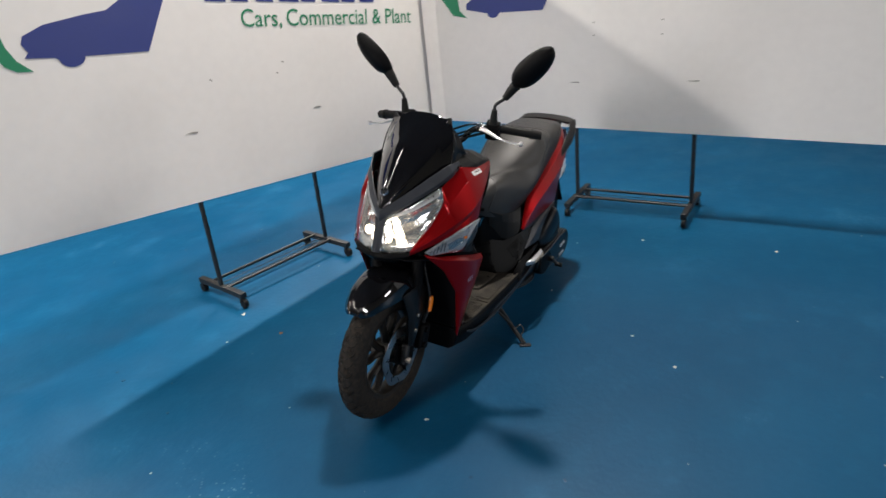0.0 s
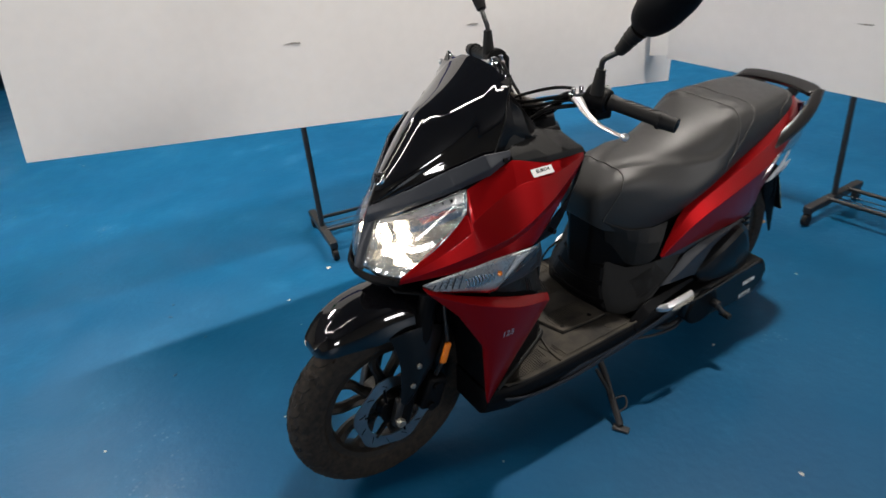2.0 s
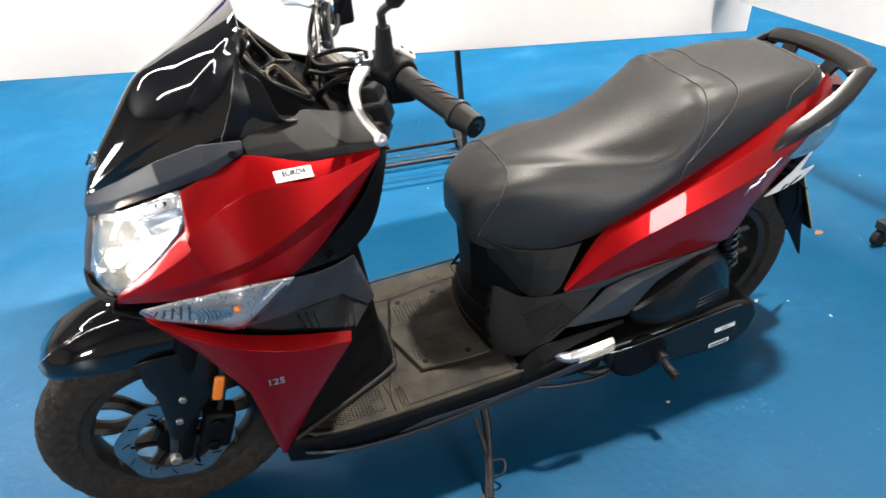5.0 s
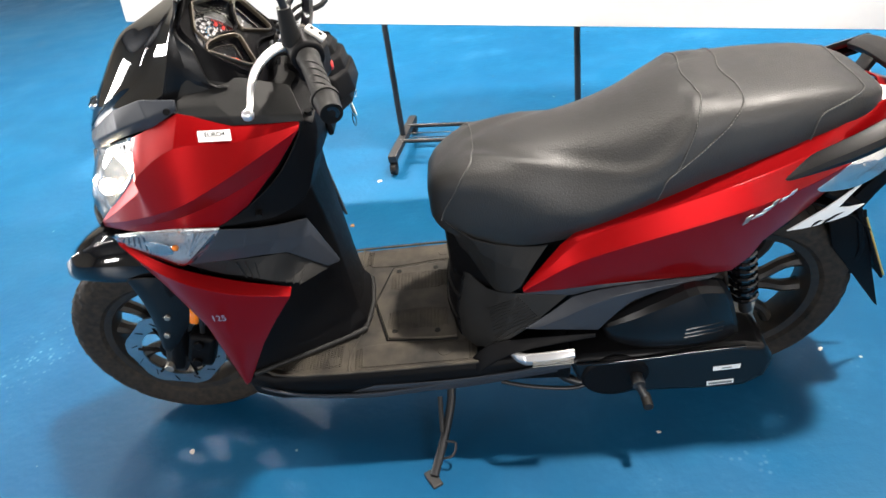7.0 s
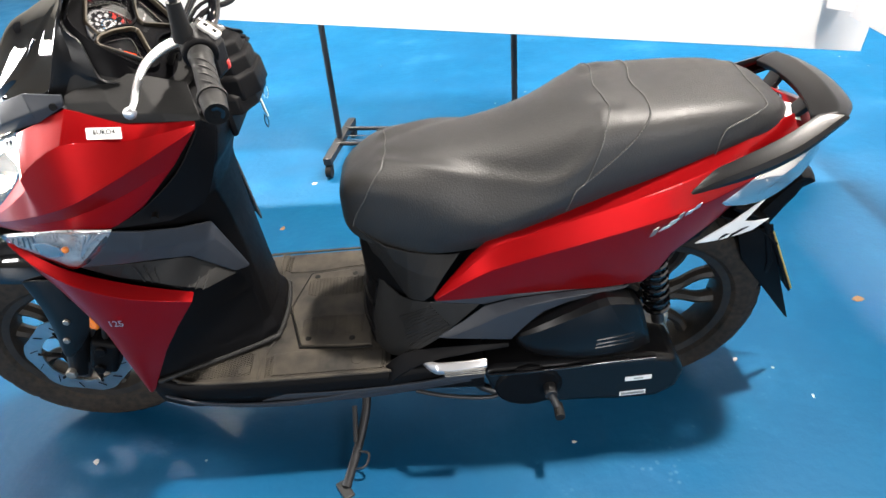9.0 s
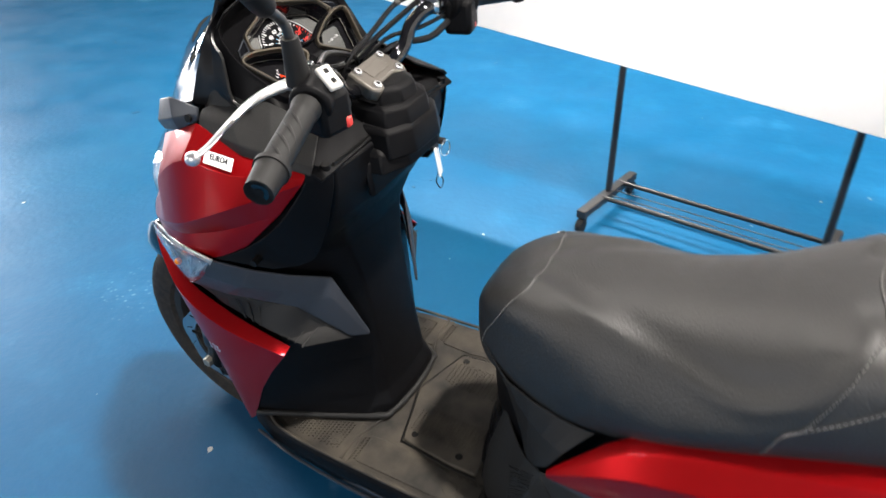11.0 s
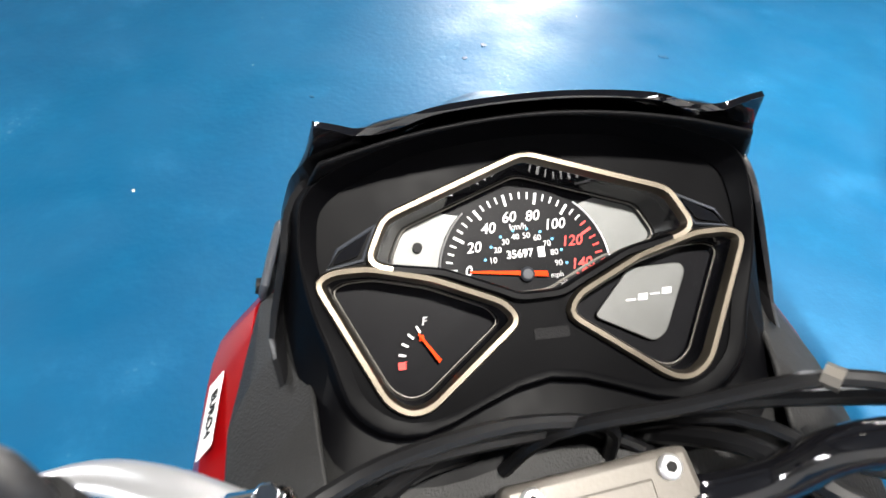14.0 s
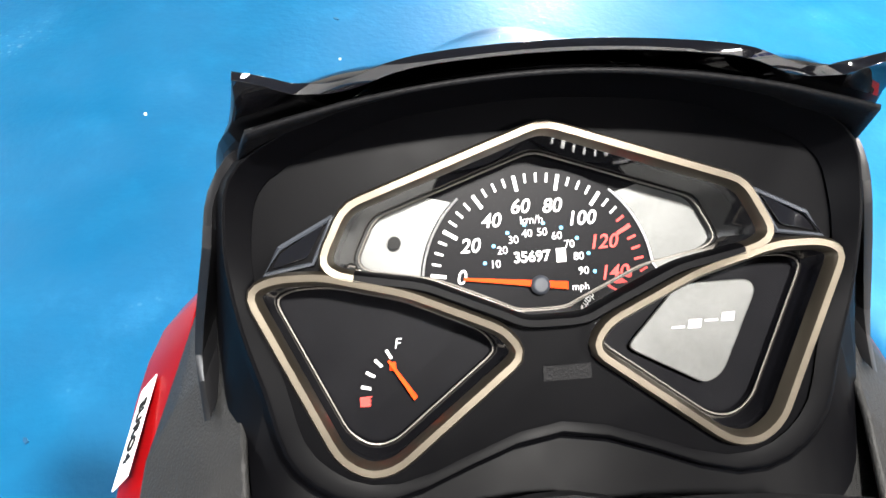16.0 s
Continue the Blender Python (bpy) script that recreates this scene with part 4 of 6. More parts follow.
prism("battery_lid", [(0.108, 0.0), (0.07, 0.123), (-0.038, 0.134), (-0.09, 0.134), (-0.085, 0.06), (-0.085, -0.06), (-0.09, -0.134), (-0.038, -0.134), (0.07, -0.123)], pose(0, 0, 0.3075), 0.009, M_mat, footboard, "dusty rubber lid with screws", 0.003)
for x, y in ((0.055, 0.104), (-0.045, 0.112), (0.055, -0.108), (-0.04, -0.112)):
    cyl("lid_screw", (x, y, 0.304), (x, y, 0.3086), 0.0075, M_ink, footboard, seg=14)
# pressed diamond mesh in separate fields, left clear along the dividing bars and round the lid
def in_field(x, y):
    if 0.17 < x < 0.322:
        return 0.128 + 0.1 * max(0, x - 0.25) < y < 0.196 - 0.25 * max(0, x - 0.28)
    return -0.125 < x < 0.142 and 0.145 < y < 0.203 and not (-0.012 < x < 0.004) and (x + 0.06) ** 2 + (y - 0.175) ** 2 > 0.0003


bm = bm_new()
for ix in range(62):
    for iy in range(13):
        x, y = 0.325 - ix * 0.0074, 0.128 + iy * 0.0064 + (0.0032 if ix % 2 else 0)
        if in_field(x, y):
            for s in (1, -1):
                prism_bm([(x - 0.003, y * s), (x, y * s - 0.0024), (x + 0.003, y * s), (x, y * s + 0.0024)], pose(0, 0, 0.3032), 0.003, bm)
for ix in range(17):
    for iy in range(-15, 16):
        x, y = 0.07 - ix * 0.0085, iy * 0.0066 + (0.0033 if ix % 2 else 0)
        if 0.035 < abs(y) < 0.1 and abs(abs(y) - 0.068) < 0.045 - abs(x + 0.0) * 0.25:
            prism_bm([(x - 0.003, y), (x, y - 0.0024), (x + 0.003, y), (x, y + 0.0024)], pose(0, 0, 0.3092), 0.003, bm)
tagged(part("tread_studs", bm, M_mat, footboard, "pressed diamond tread in the dusty mat", 0), kind="stuff")
for s in (1, -1):
    tube("mat_lip", [(0.345, 0.19 * s, 0.303), (0.30, 0.208 * s, 0.304), (0.20, 0.2155 * s, 0.304), (0.0, 0.217 * s, 0.304), (-0.135, 0.2155 * s, 0.304)], 0.0035, M_mat, footboard, n=4)
    tube("mat_bar", [(0.155, 0.212 * s, 0.303), (0.152, 0.15 * s, 0.303), (0.118, 0.06 * s, 0.303)], 0.003, M_mat, footboard, n=3)
    tube("lid_gap", [(0.11, 0.0, 0.3022), (0.073, 0.1265 * s, 0.3022), (-0.038, 0.1375 * s, 0.3022), (-0.092, 0.138 * s, 0.3022)], 0.0022, M_ink, footboard, n=1)
for s in (1, -1):
    panel("sill_trim", [[(0.10, 0.225, 0.262), (-0.05, 0.2275, 0.262), (-0.2, 0.222, 0.264), (-0.335, 0.2245, 0.278)], [(0.20, 0.208, 0.216), (-0.05, 0.212, 0.214), (-0.2, 0.208, 0.225), (-0.335, 0.2185, 0.255)]], M_grey, scooter, (0, 1, 0), 0.003, 3, 1, s)
    panel("peg_housing", [[(-0.12, 0.2, 0.30), (-0.165, 0.205, 0.345), (-0.25, 0.208, 0.357), (-0.39, 0.206, 0.352)], [(-0.13, 0.228, 0.275), (-0.18, 0.229, 0.318), (-0.25, 0.224, 0.338), (-0.39, 0.21, 0.342)]], M_black, scooter, (0, 0.5, 1), 0.006, 2, 1, s)
    peg = panel("passenger_peg", [[(-0.20, 0.222, 0.327), (-0.235, 0.24, 0.340), (-0.30, 0.245, 0.348), (-0.34, 0.243, 0.349)], [(-0.21, 0.226, 0.319), (-0.235, 0.25, 0.327), (-0.30, 0.256, 0.335), (-0.34, 0.253, 0.338)], [(-0.21, 0.222, 0.310), (-0.235, 0.246, 0.312), (-0.30, 0.252, 0.320), (-0.34, 0.248, 0.325)]], M_alloy, scooter, (0, 1, 0.4), 0.012, 2, 1, s, "cast silver folding passenger footpeg")
    for k in range(4):
        part("peg_groove", tube_bm([(-0.25, 0.2525, 0.328 - 0.005 * k) if s > 0 else (-0.25, -0.2525, 0.328 - 0.005 * k), (-0.335, 0.2575 * s, 0.3365 - 0.005 * k)], 0.0011, 5, 1), M_cast, peg)

for s in (1, -1):
    panel("sill_strip", [[(0.36, 0.222, 0.282), (0.267, 0.2245, 0.247), (0.09, 0.226, 0.236), (-0.117, 0.225, 0.26), (-0.23, 0.225, 0.271), (-0.33, 0.226, 0.298)], [(0.35, 0.218, 0.268), (0.262, 0.218, 0.232), (0.088, 0.219, 0.215), (-0.125, 0.22, 0.238), (-0.235, 0.221, 0.252), (-0.337, 0.223, 0.28)]], M_grey, scooter, (0, 1, 0), 0.006, 3, 1, s, "grey strip under the footboard edge", 0.002)
# side stand
sidestand = tube("side_stand", [(-0.06, 0.15, 0.16), (-0.055, 0.185, 0.13), (-0.035, 0.24, 0.085), (-0.004, 0.315, 0.036)], 0.0105, M_steel, scooter, "black steel side stand, folded down", seg=12)
soften(slab("stand_foot", (0.05, 0.026, 0.007), pose(-0.001, 0.322, 0.0325, 5, 0, -60), M_steel, sidestand, bevel=0), 0.003)
tube("stand_tang", [(-0.016, 0.285, 0.055), (-0.05, 0.29, 0.07), (-0.06, 0.27, 0.09), (-0.03, 0.255, 0.08)], 0.003, M_steel, sidestand, seg=8)
tube("stand_spring", [(-0.03, 0.175, 0.145), (-0.03, 0.24, 0.095)], 0.006, M_steel, sidestand, seg=8)

# ---- seat
SEAT = [(-0.066, 0.64, 0.615, 0.03), (-0.072, 0.672, 0.59, 0.06), (-0.10, 0.70, 0.572, 0.09), (-0.16, 0.728, 0.562, 0.118), (-0.25, 0.742, 0.556, 0.14), (-0.36, 0.758, 0.578, 0.154), (-0.46, 0.788, 0.618, 0.158),
        (-0.545, 0.818, 0.65, 0.157), (-0.60, 0.828, 0.668, 0.154), (-0.66, 0.826, 0.682, 0.15), (-0.75, 0.826, 0.706, 0.14), (-0.84, 0.82, 0.735, 0.122), (-0.905, 0.80, 0.752, 0.095), (-0.94, 0.775, 0.755, 0.05)]


def seat_at(x):
    for (a, b) in zip(SEAT, SEAT[1:]):
        if a[0] >= x >= b[0]:
            t = (a[0] - x) / (a[0] - b[0])
            return [p + (q - p) * t for p, q in zip(a, b)]
    return list(SEAT[0] if x > SEAT[0][0] else SEAT[-1])


FRONT_CUT = [(1.0, 0.0), (1.03, 0.3), (1.0, 0.6), (0.94, 0.83), (0.76, 0.95), (0.42, 0.995), (0.0, 1.0)]
MID_CUT = [(1.0, 0.0), (1.07, 0.17), (1.05, 0.36), (0.88, 0.62), (0.63, 0.85), (0.34, 0.965), (0.0, 1.0)]
REAR_CUT = [(1.0, 0.0), (1.03, 0.28), (1.0, 0.56), (0.93, 0.79), (0.76, 0.93), (0.42, 0.985), (0.0, 1.0)]


def seat_cut(x):
    """The seat's cross cut at x: boxy in front and behind, sloping where the rider's legs go."""
    a, b, t = (FRONT_CUT, MID_CUT, (-0.14 - x) / 0.26) if x > -0.42 else (MID_CUT, REAR_CUT, (-0.46 - x) / 0.14)
    t = min(max(t, 0), 1)
    t = t * t * (3 - 2 * t)
    return [(p[0] + (q[0] - p[0]) * t, p[1] + (q[1] - p[1]) * t) for p, q in zip(a, b)]


def seat_point(x, s, lift=0.0):
    """A place on the seat: s from -1 (lower right edge) over 0 (top) to 1."""
    _, zt, zb, w = seat_at(x)
    cut = seat_cut(x)
    pos = (1 - abs(s)) * (len(cut) - 1)
    i = min(int(pos), len(cut) - 2)
    (y0, h0), (y1, h1) = cut[i], cut[i + 1]
    y, h = y0 + (y1 - y0) * (pos - i), h0 + (h1 - h0) * (pos - i)
    return Vector((x, math.copysign(w * y + lift, s), zb + (zt - zb) * h + lift))


cols = []
for s in [k / 6 for k in range(-6, 7)]:
    cols.append(spline([seat_point(x, s if s else 1e-6) for x, *_ in SEAT], 8))
rings = [list(r) for r in zip(*cols)]
rings = [spline(r, 7) for r in rings]
bm = loft_bm(rings)
bm.normal_update()
RIDGE = spline([(-0.165, 0.055, 0.728), (-0.25, 0.09, 0.725), (-0.351, 0.122, 0.716), (-0.462, 0.151, 0.707), (-0.53, 0.154, 0.74), (-0.566, 0.139, 0.789), (-0.575, 0.09, 0.822)], 8)
moves = []
for v in bm.verts:
    p = Vector((v.co.x, abs(v.co.y), v.co.z))
    if -0.62 < p.x < -0.12:
        near = min(RIDGE, key=lambda q: (q - p).length_squared)
        d = (near - p).length
        inner = -0.0032 * math.exp(-(((d - 0.028) / 0.016) ** 2)) if p.y < near.y and p.z > near.z - 0.002 else 0.0
        moves.append((v, v.normal * (0.0034 * math.exp(-((d / 0.011) ** 2)) + inner)))
for v, m in moves:
    v.co += m
seat = part("seat", bm, M_seat, scooter, "long black vinyl dual seat with pale stitching", 60)


bpy.context.view_layer.update()


def on_seat(p, lift):
    _, q, n, _ = seat.closest_point_on_mesh(p)
    return q + n * lift


def stitch(path):
    """A seam on the seat's skin through places of its left half, mirrored to the right."""
    path = [(x, -y, z) for x, y, z in path[:0:-1]] + path
    pts = spline(path, 14)
    tube("seam", [on_seat(p, -0.0003) for p in pts], 0.0022, M_seat, seat, n=1, seg=6)
    bm = bm_new()
    for a, b in zip(pts, pts[1:]):
        n = max(1, round((b - a).length / 0.0075))
        for m in range(n):
            tube_bm([on_seat(a.lerp(b, (m + 0.15) / n), 0.0018), on_seat(a.lerp(b, (m + 0.7) / n), 0.0018)], 0.0008, 5, 1, 1.0, bm)
    tagged(part("stitching", bm, M_thread, seat, "pale grey stitching"), kind="stuff")


stitch([(-0.168, 0.0, 0.735), (-0.163, 0.075, 0.724), (-0.14, 0.095, 0.69), (-0.102, 0.093, 0.631), (-0.09, 0.087, 0.6)])
stitch([(-0.578, 0.0, 0.827), (-0.587, 0.06, 0.825), (-0.589, 0.091, 0.821), (-0.566, 0.146, 0.778), (-0.54, 0.163, 0.716), (-0.521, 0.167, 0.697), (-0.505, 0.165, 0.655)])
stitch([(-0.648, 0.0, 0.828), (-0.66, 0.07, 0.824), (-0.651, 0.127, 0.81), (-0.592, 0.155, 0.755), (-0.524, 0.166, 0.701)])
stitch([(-0.872, 0.0, 0.815), (-0.877, 0.071, 0.809), (-0.869, 0.1, 0.801), (-0.803, 0.129, 0.786), (-0.786, 0.135, 0.771), (-0.778, 0.142, 0.735)])

# under-seat body
rings = []
for x, w, z0, z1 in ((-0.09, 0.045, 0.42, 0.60), (-0.12, 0.078, 0.33, 0.59), (-0.18, 0.12, 0.31, 0.58), (-0.30, 0.135, 0.31, 0.58), (-0.45, 0.14, 0.36, 0.62), (-0.62, 0.135, 0.42, 0.67), (-0.80, 0.11, 0.50, 0.72), (-0.90, 0.08, 0.60, 0.75)):
    rings.append([(x, -w * 0.85, z0), (x, -w, z0 + 0.1), (x, -w, z1), (x, w, z1), (x, w, z0 + 0.1), (x, w * 0.85, z0)])
under = soften(part("under_seat_body", loft_bm(rings), M_black, scooter, "matt black body under the seat"), 0.008, 2, 25)
RISER = [(-0.126, 0.079, 0.46), (-0.113, 0.089, 0.41), (-0.101, 0.1, 0.36), (-0.099, 0.128, 0.302)]


def riser_row(x, y, z, out=0.0):
    return [(x + (0.024 + out) * (1 - k * k), y * k, z) for k in (-1, -0.75, -0.4, 0, 0.4, 0.75, 1)]


riser = panel("under_seat_riser", [riser_row(*p) for p in RISER], M_black, scooter, (1, 0, 0), 0.005, 2, 3, 1, "", 0)
for a, b in zip(RISER, RISER[1:]):
    tube("under_seat_fold", riser_row(*Vector(a).lerp(Vector(b), 0.5)), 0.006, M_black, riser, seg=8)
for s in (1, -1):
    panel("under_seat_cover", [[(-0.088, 0.085, 0.605), (-0.15, 0.125, 0.572), (-0.24, 0.142, 0.556), (-0.30, 0.15, 0.56)], [(-0.112, 0.08, 0.55), (-0.165, 0.122, 0.53), (-0.22, 0.15, 0.51), (-0.262, 0.17, 0.515)], [(-0.13, 0.072, 0.475), (-0.17, 0.112, 0.445), (-0.20, 0.158, 0.44), (-0.238, 0.176, 0.475)]], M_cowl, scooter, (0, 1, 0), 0.004, 2, 1, s, "", 0.004, 10)
    vent = panel("vent_panel", [[(-0.125, 0.078, 0.455), (-0.168, 0.125, 0.436), (-0.23, 0.178, 0.46), (-0.335, 0.187, 0.452)], [(-0.10, 0.1, 0.36), (-0.145, 0.155, 0.345), (-0.20, 0.19, 0.36), (-0.29, 0.196, 0.415)], [(-0.10, 0.128, 0.305), (-0.132, 0.168, 0.302), (-0.18, 0.2, 0.335), (-0.24, 0.2, 0.372)]], M_cowl, scooter, (0, 1, 0), 0.004, 2, 1, s, "", 0.003, 10)
    bpy.context.view_layer.update()
    for k in range(11):
        t = k / 10
        p, q = Vector((-0.145 - 0.03 * t, (0.166 + 0.034 * t) * s, 0.405 - 0.062 * t)), Vector((-0.232 - 0.04 * t, (0.186 + 0.012 * t) * s, 0.452 - 0.05 * t))
        part("vent_rib", tube_bm([vent.closest_point_on_mesh(p.lerp(q, f))[1] + Vector((0, 0.0008 * s, 0.0005)) for f in (0, 0.33, 0.66, 1)], 0.0016, 5, 1), M_cowl, vent)
    # red tail panel
    panel("tail_fairing", [
        [(-0.241, 0.182, 0.478), (-0.296, 0.168, 0.538), (-0.353, 0.158, 0.592), (-0.449, 0.157, 0.634), (-0.60, 0.156, 0.683), (-0.722, 0.148, 0.722), (-0.84, 0.122, 0.758), (-0.94, 0.08, 0.775)],
        [(-0.242, 0.186, 0.477), (-0.30, 0.182, 0.53), (-0.355, 0.177, 0.58), (-0.45, 0.178, 0.62), (-0.60, 0.177, 0.665), (-0.72, 0.168, 0.70), (-0.84, 0.142, 0.73), (-0.945, 0.095, 0.75)],
        [(-0.243, 0.189, 0.475), (-0.30, 0.195, 0.515), (-0.36, 0.2, 0.55), (-0.45, 0.203, 0.58), (-0.60, 0.199, 0.615), (-0.72, 0.188, 0.645), (-0.84, 0.16, 0.68), (-0.95, 0.108, 0.71)],
        [(-0.245, 0.19, 0.471), (-0.32, 0.193, 0.474), (-0.40, 0.192, 0.477), (-0.50, 0.19, 0.475), (-0.665, 0.176, 0.468), (-0.72, 0.166, 0.53), (-0.80, 0.15, 0.59), (-0.87, 0.13, 0.65)]],
        M_red, scooter, (0, 1, 0.2), 0.004, 2, 1, s, "glossy metallic red tail panel", 0.003, 9)
    # grey panel below it
    panel("engine_upper_trim", [
        [(-0.243, 0.188, 0.474), (-0.342, 0.19, 0.481), (-0.411, 0.189, 0.482), (-0.49, 0.187, 0.48), (-0.645, 0.174, 0.47)],
        [(-0.245, 0.187, 0.466), (-0.343, 0.189, 0.452), (-0.391, 0.192, 0.466), (-0.467, 0.194, 0.474), (-0.64, 0.176, 0.466)]], M_grey, scooter, (0, 1, 0), 0.003, 1, 1, s, "", 0.001)
    panel("engine_side_panel", [
        [(-0.239, 0.2, 0.378), (-0.294, 0.198, 0.416), (-0.342, 0.193, 0.452), (-0.394, 0.196, 0.468), (-0.466, 0.197, 0.476), (-0.642, 0.179, 0.467)],
        [(-0.263, 0.208, 0.38), (-0.322, 0.211, 0.41), (-0.374, 0.212, 0.439), (-0.426, 0.211, 0.458), (-0.488, 0.206, 0.466), (-0.63, 0.186, 0.464)],
        [(-0.395, 0.207, 0.361), (-0.415, 0.208, 0.388), (-0.435, 0.208, 0.411), (-0.463, 0.206, 0.436), (-0.514, 0.202, 0.453), (-0.618, 0.185, 0.46)]], M_grey, scooter, (0, 1, 0), 0.004, 1, 1, s, "dark grey satin side panel", 0.003, 6)
    # lamp lens and pale garnish at the tail
    panel("rear_indicator", [[(-0.795, 0.163, 0.648), (-0.85, 0.155, 0.683), (-0.93, 0.132, 0.708), (-0.99, 0.095, 0.748)], [(-0.80, 0.165, 0.64), (-0.86, 0.158, 0.655), (-0.935, 0.138, 0.69), (-1.0, 0.09, 0.72)], [(-0.81, 0.163, 0.632), (-0.885, 0.152, 0.63), (-0.955, 0.13, 0.665), (-1.005, 0.085, 0.69)]], M_reflector, scooter, (-0.3, 1, 0), 0.006, 3, 1, s, "clear rear indicator lens")
    panel("tail_garnish", [[(-0.769, 0.152, 0.536), (-0.835, 0.151, 0.584), (-0.90, 0.14, 0.63)], [(-0.795, 0.152, 0.538), (-0.84, 0.151, 0.566), (-0.862, 0.147, 0.58)], [(-0.821, 0.15, 0.54), (-0.855, 0.147, 0.556), (-0.885, 0.142, 0.574)], [(-0.86, 0.146, 0.547), (-0.887, 0.142, 0.553), (-0.919, 0.135, 0.573)]], M_sticker, scooter, (-0.3, 1, 0), 0.004, 1, 1, s, "pale silver garnish with two slots")
    for k in range(2):
        prism("garnish_slot", [(0, 0), (0.042, 0.012), (0.038, 0.02), (0.006, 0.008)], Matrix.Translation((-0.815 - 0.02 * k, (0.1535 - 0.002 * k) * s, 0.543 + 0.001 * k)) @ Matrix(((-1, 0, 0, 0), (-0.2 * s, 0, s, 0), (0.2, 1, 0, 0), (0, 0, 0, 1))), 0.002, M_ink, scooter, bevel=0)
# grab rail: two flattened arms that meet in a broad bridge behind the seat
for s in (1, -1):
    panel("grab_rail", [
        [(-0.728, 0.166, 0.681), (-0.77, 0.158, 0.712), (-0.835, 0.155, 0.742), (-0.90, 0.146, 0.77), (-0.955, 0.128, 0.795)],
        [(-0.732, 0.176, 0.679), (-0.785, 0.180, 0.708), (-0.85, 0.180, 0.735), (-0.92, 0.170, 0.763), (-0.995, 0.142, 0.798)],
        [(-0.738, 0.178, 0.677), (-0.80, 0.181, 0.695), (-0.865, 0.180, 0.716), (-0.93, 0.168, 0.744), (-1.008, 0.138, 0.785)],
        [(-0.735, 0.168, 0.677), (-0.795, 0.16, 0.69), (-0.86, 0.152, 0.71), (-0.92, 0.14, 0.738), (-0.985, 0.115, 0.772)]], M_satin, scooter, (-0.2, 1, 0.4), 0.008, 3, 2, s, "black flattened grab rail arm", 0.002, 14)
panel("rail_bridge", [[(-0.945, 0.122, 0.79), (-0.955, 0.085, 0.794), (-0.962, 0.0, 0.797), (-0.955, -0.085, 0.794), (-0.945, -0.122, 0.79)], [(-0.985, 0.138, 0.799), (-1.0, 0.098, 0.805), (-1.008, 0.0, 0.808), (-1.0, -0.098, 0.805), (-0.985, -0.138, 0.799)], [(-1.012, 0.13, 0.785), (-1.037, 0.09, 0.79), (-1.047, 0.0, 0.792), (-1.037, -0.09, 0.79), (-1.012, -0.13, 0.785)]], M_satin, scooter, (-0.4, 0, 1), 0.014, 3, 2, 1, "dark satin bridge of the grab rail")
for s in (1, -1):
    panel("rail_bracket", [[(-0.965, 0.085 * s, 0.796), (-0.97, 0.045 * s, 0.80)], [(-0.945, 0.075 * s, 0.768), (-0.95, 0.04 * s, 0.772)], [(-0.925, 0.07 * s, 0.752), (-0.93, 0.035 * s, 0.756)]], M_satin, scooter, (1, 0, 0.5), 0.012, 1, 2)
panel("tail_cap", [[(-0.90, -0.10, 0.765), (-0.95, 0.0, 0.775), (-0.90, 0.10, 0.765)], [(-1.0, -0.085, 0.735), (-1.03, 0.0, 0.74), (-1.0, 0.085, 0.735)], [(-1.0, -0.08, 0.66), (-1.035, 0.0, 0.66), (-1.0, 0.08, 0.66)]], M_red, scooter, (-1, 0, 0.6), 0.004, 3, 1)
prism("tail_sticker", [(0.0, -0.02), (0.03, -0.026), (0.034, 0.016), (0.004, 0.02)], Matrix.Translation((-0.925, 0.055, 0.7725)) @ Matrix(((-1, 0, 0, 0), (0, -1, 0.3, 0), (-0.2, 0.3, 1, 0), (0, 0, 0, 1))), 0.001, M_sticker, scooter, "", 0)
# product mark on the tail: plain slanted bars
for k, (w, h) in enumerate(((0.014, 0.026), (0.026, 0.012), (0.02, 0.016), (0.012, 0.022), (0.016, 0.014), (0.012, 0.016))):
    x = -0.658 - 0.0165 * k
    z = 0.602 + 0.0085 * k
    y = 0.1985 - 0.0035 * k
    prism("tail_mark", [(0, 0), (w * 0.75, 0.004), (w, h), (w * 0.25, h - 0.004)], Matrix.Translation((x, y + 0.002, z)) @ Matrix(((-1, 0, 0, 0), (-0.15, 0.3, 0.95, 0), (0.2, 0.95, -0.3, 0), (0, 0, 0, 1))), 0.002, M_cast if k % 3 == 0 else M_alloy, scooter, bevel=0)

# rear mudguard and number plate
rows = [[(REAR.x + 0.31 * math.cos(a), y, REAR.z + 0.30 * math.sin(a)) for y in (-0.08, -0.04, 0, 0.04, 0.08)] for a in [radians(d) for d in (60, 90, 120, 140)]]
panel("rear_mudguard", rows, M_black, scooter, (-0.5, 0, 1), 0.005, 2, 3)
panel("plate_holder", [[(-0.88, -0.07, 0.56), (-0.885, 0.0, 0.565), (-0.88, 0.07, 0.56)], [(-0.955, -0.08, 0.515), (-0.965, 0.0, 0.52), (-0.955, 0.08, 0.515)], [(-0.99, -0.075, 0.40), (-1.0, 0.0, 0.40), (-0.99, 0.075, 0.40)], [(-1.0, -0.045, 0.30), (-1.005, 0.0, 0.29), (-1.0, 0.045, 0.30)]], M_black, scooter, (-1, 0, 0.3), 0.012, 2, 1)
for s in (1, -1):
    panel("flap_side", [[(-0.90, 0.07, 0.478), (-0.967, 0.075, 0.508)], [(-0.92, 0.07, 0.412), (-0.994, 0.072, 0.42)], [(-1.085, 0.032, 0.185), (-1.098, 0.032, 0.172)]], M_black, scooter, (0, 1, 0), 0.006, 1, 1, s)
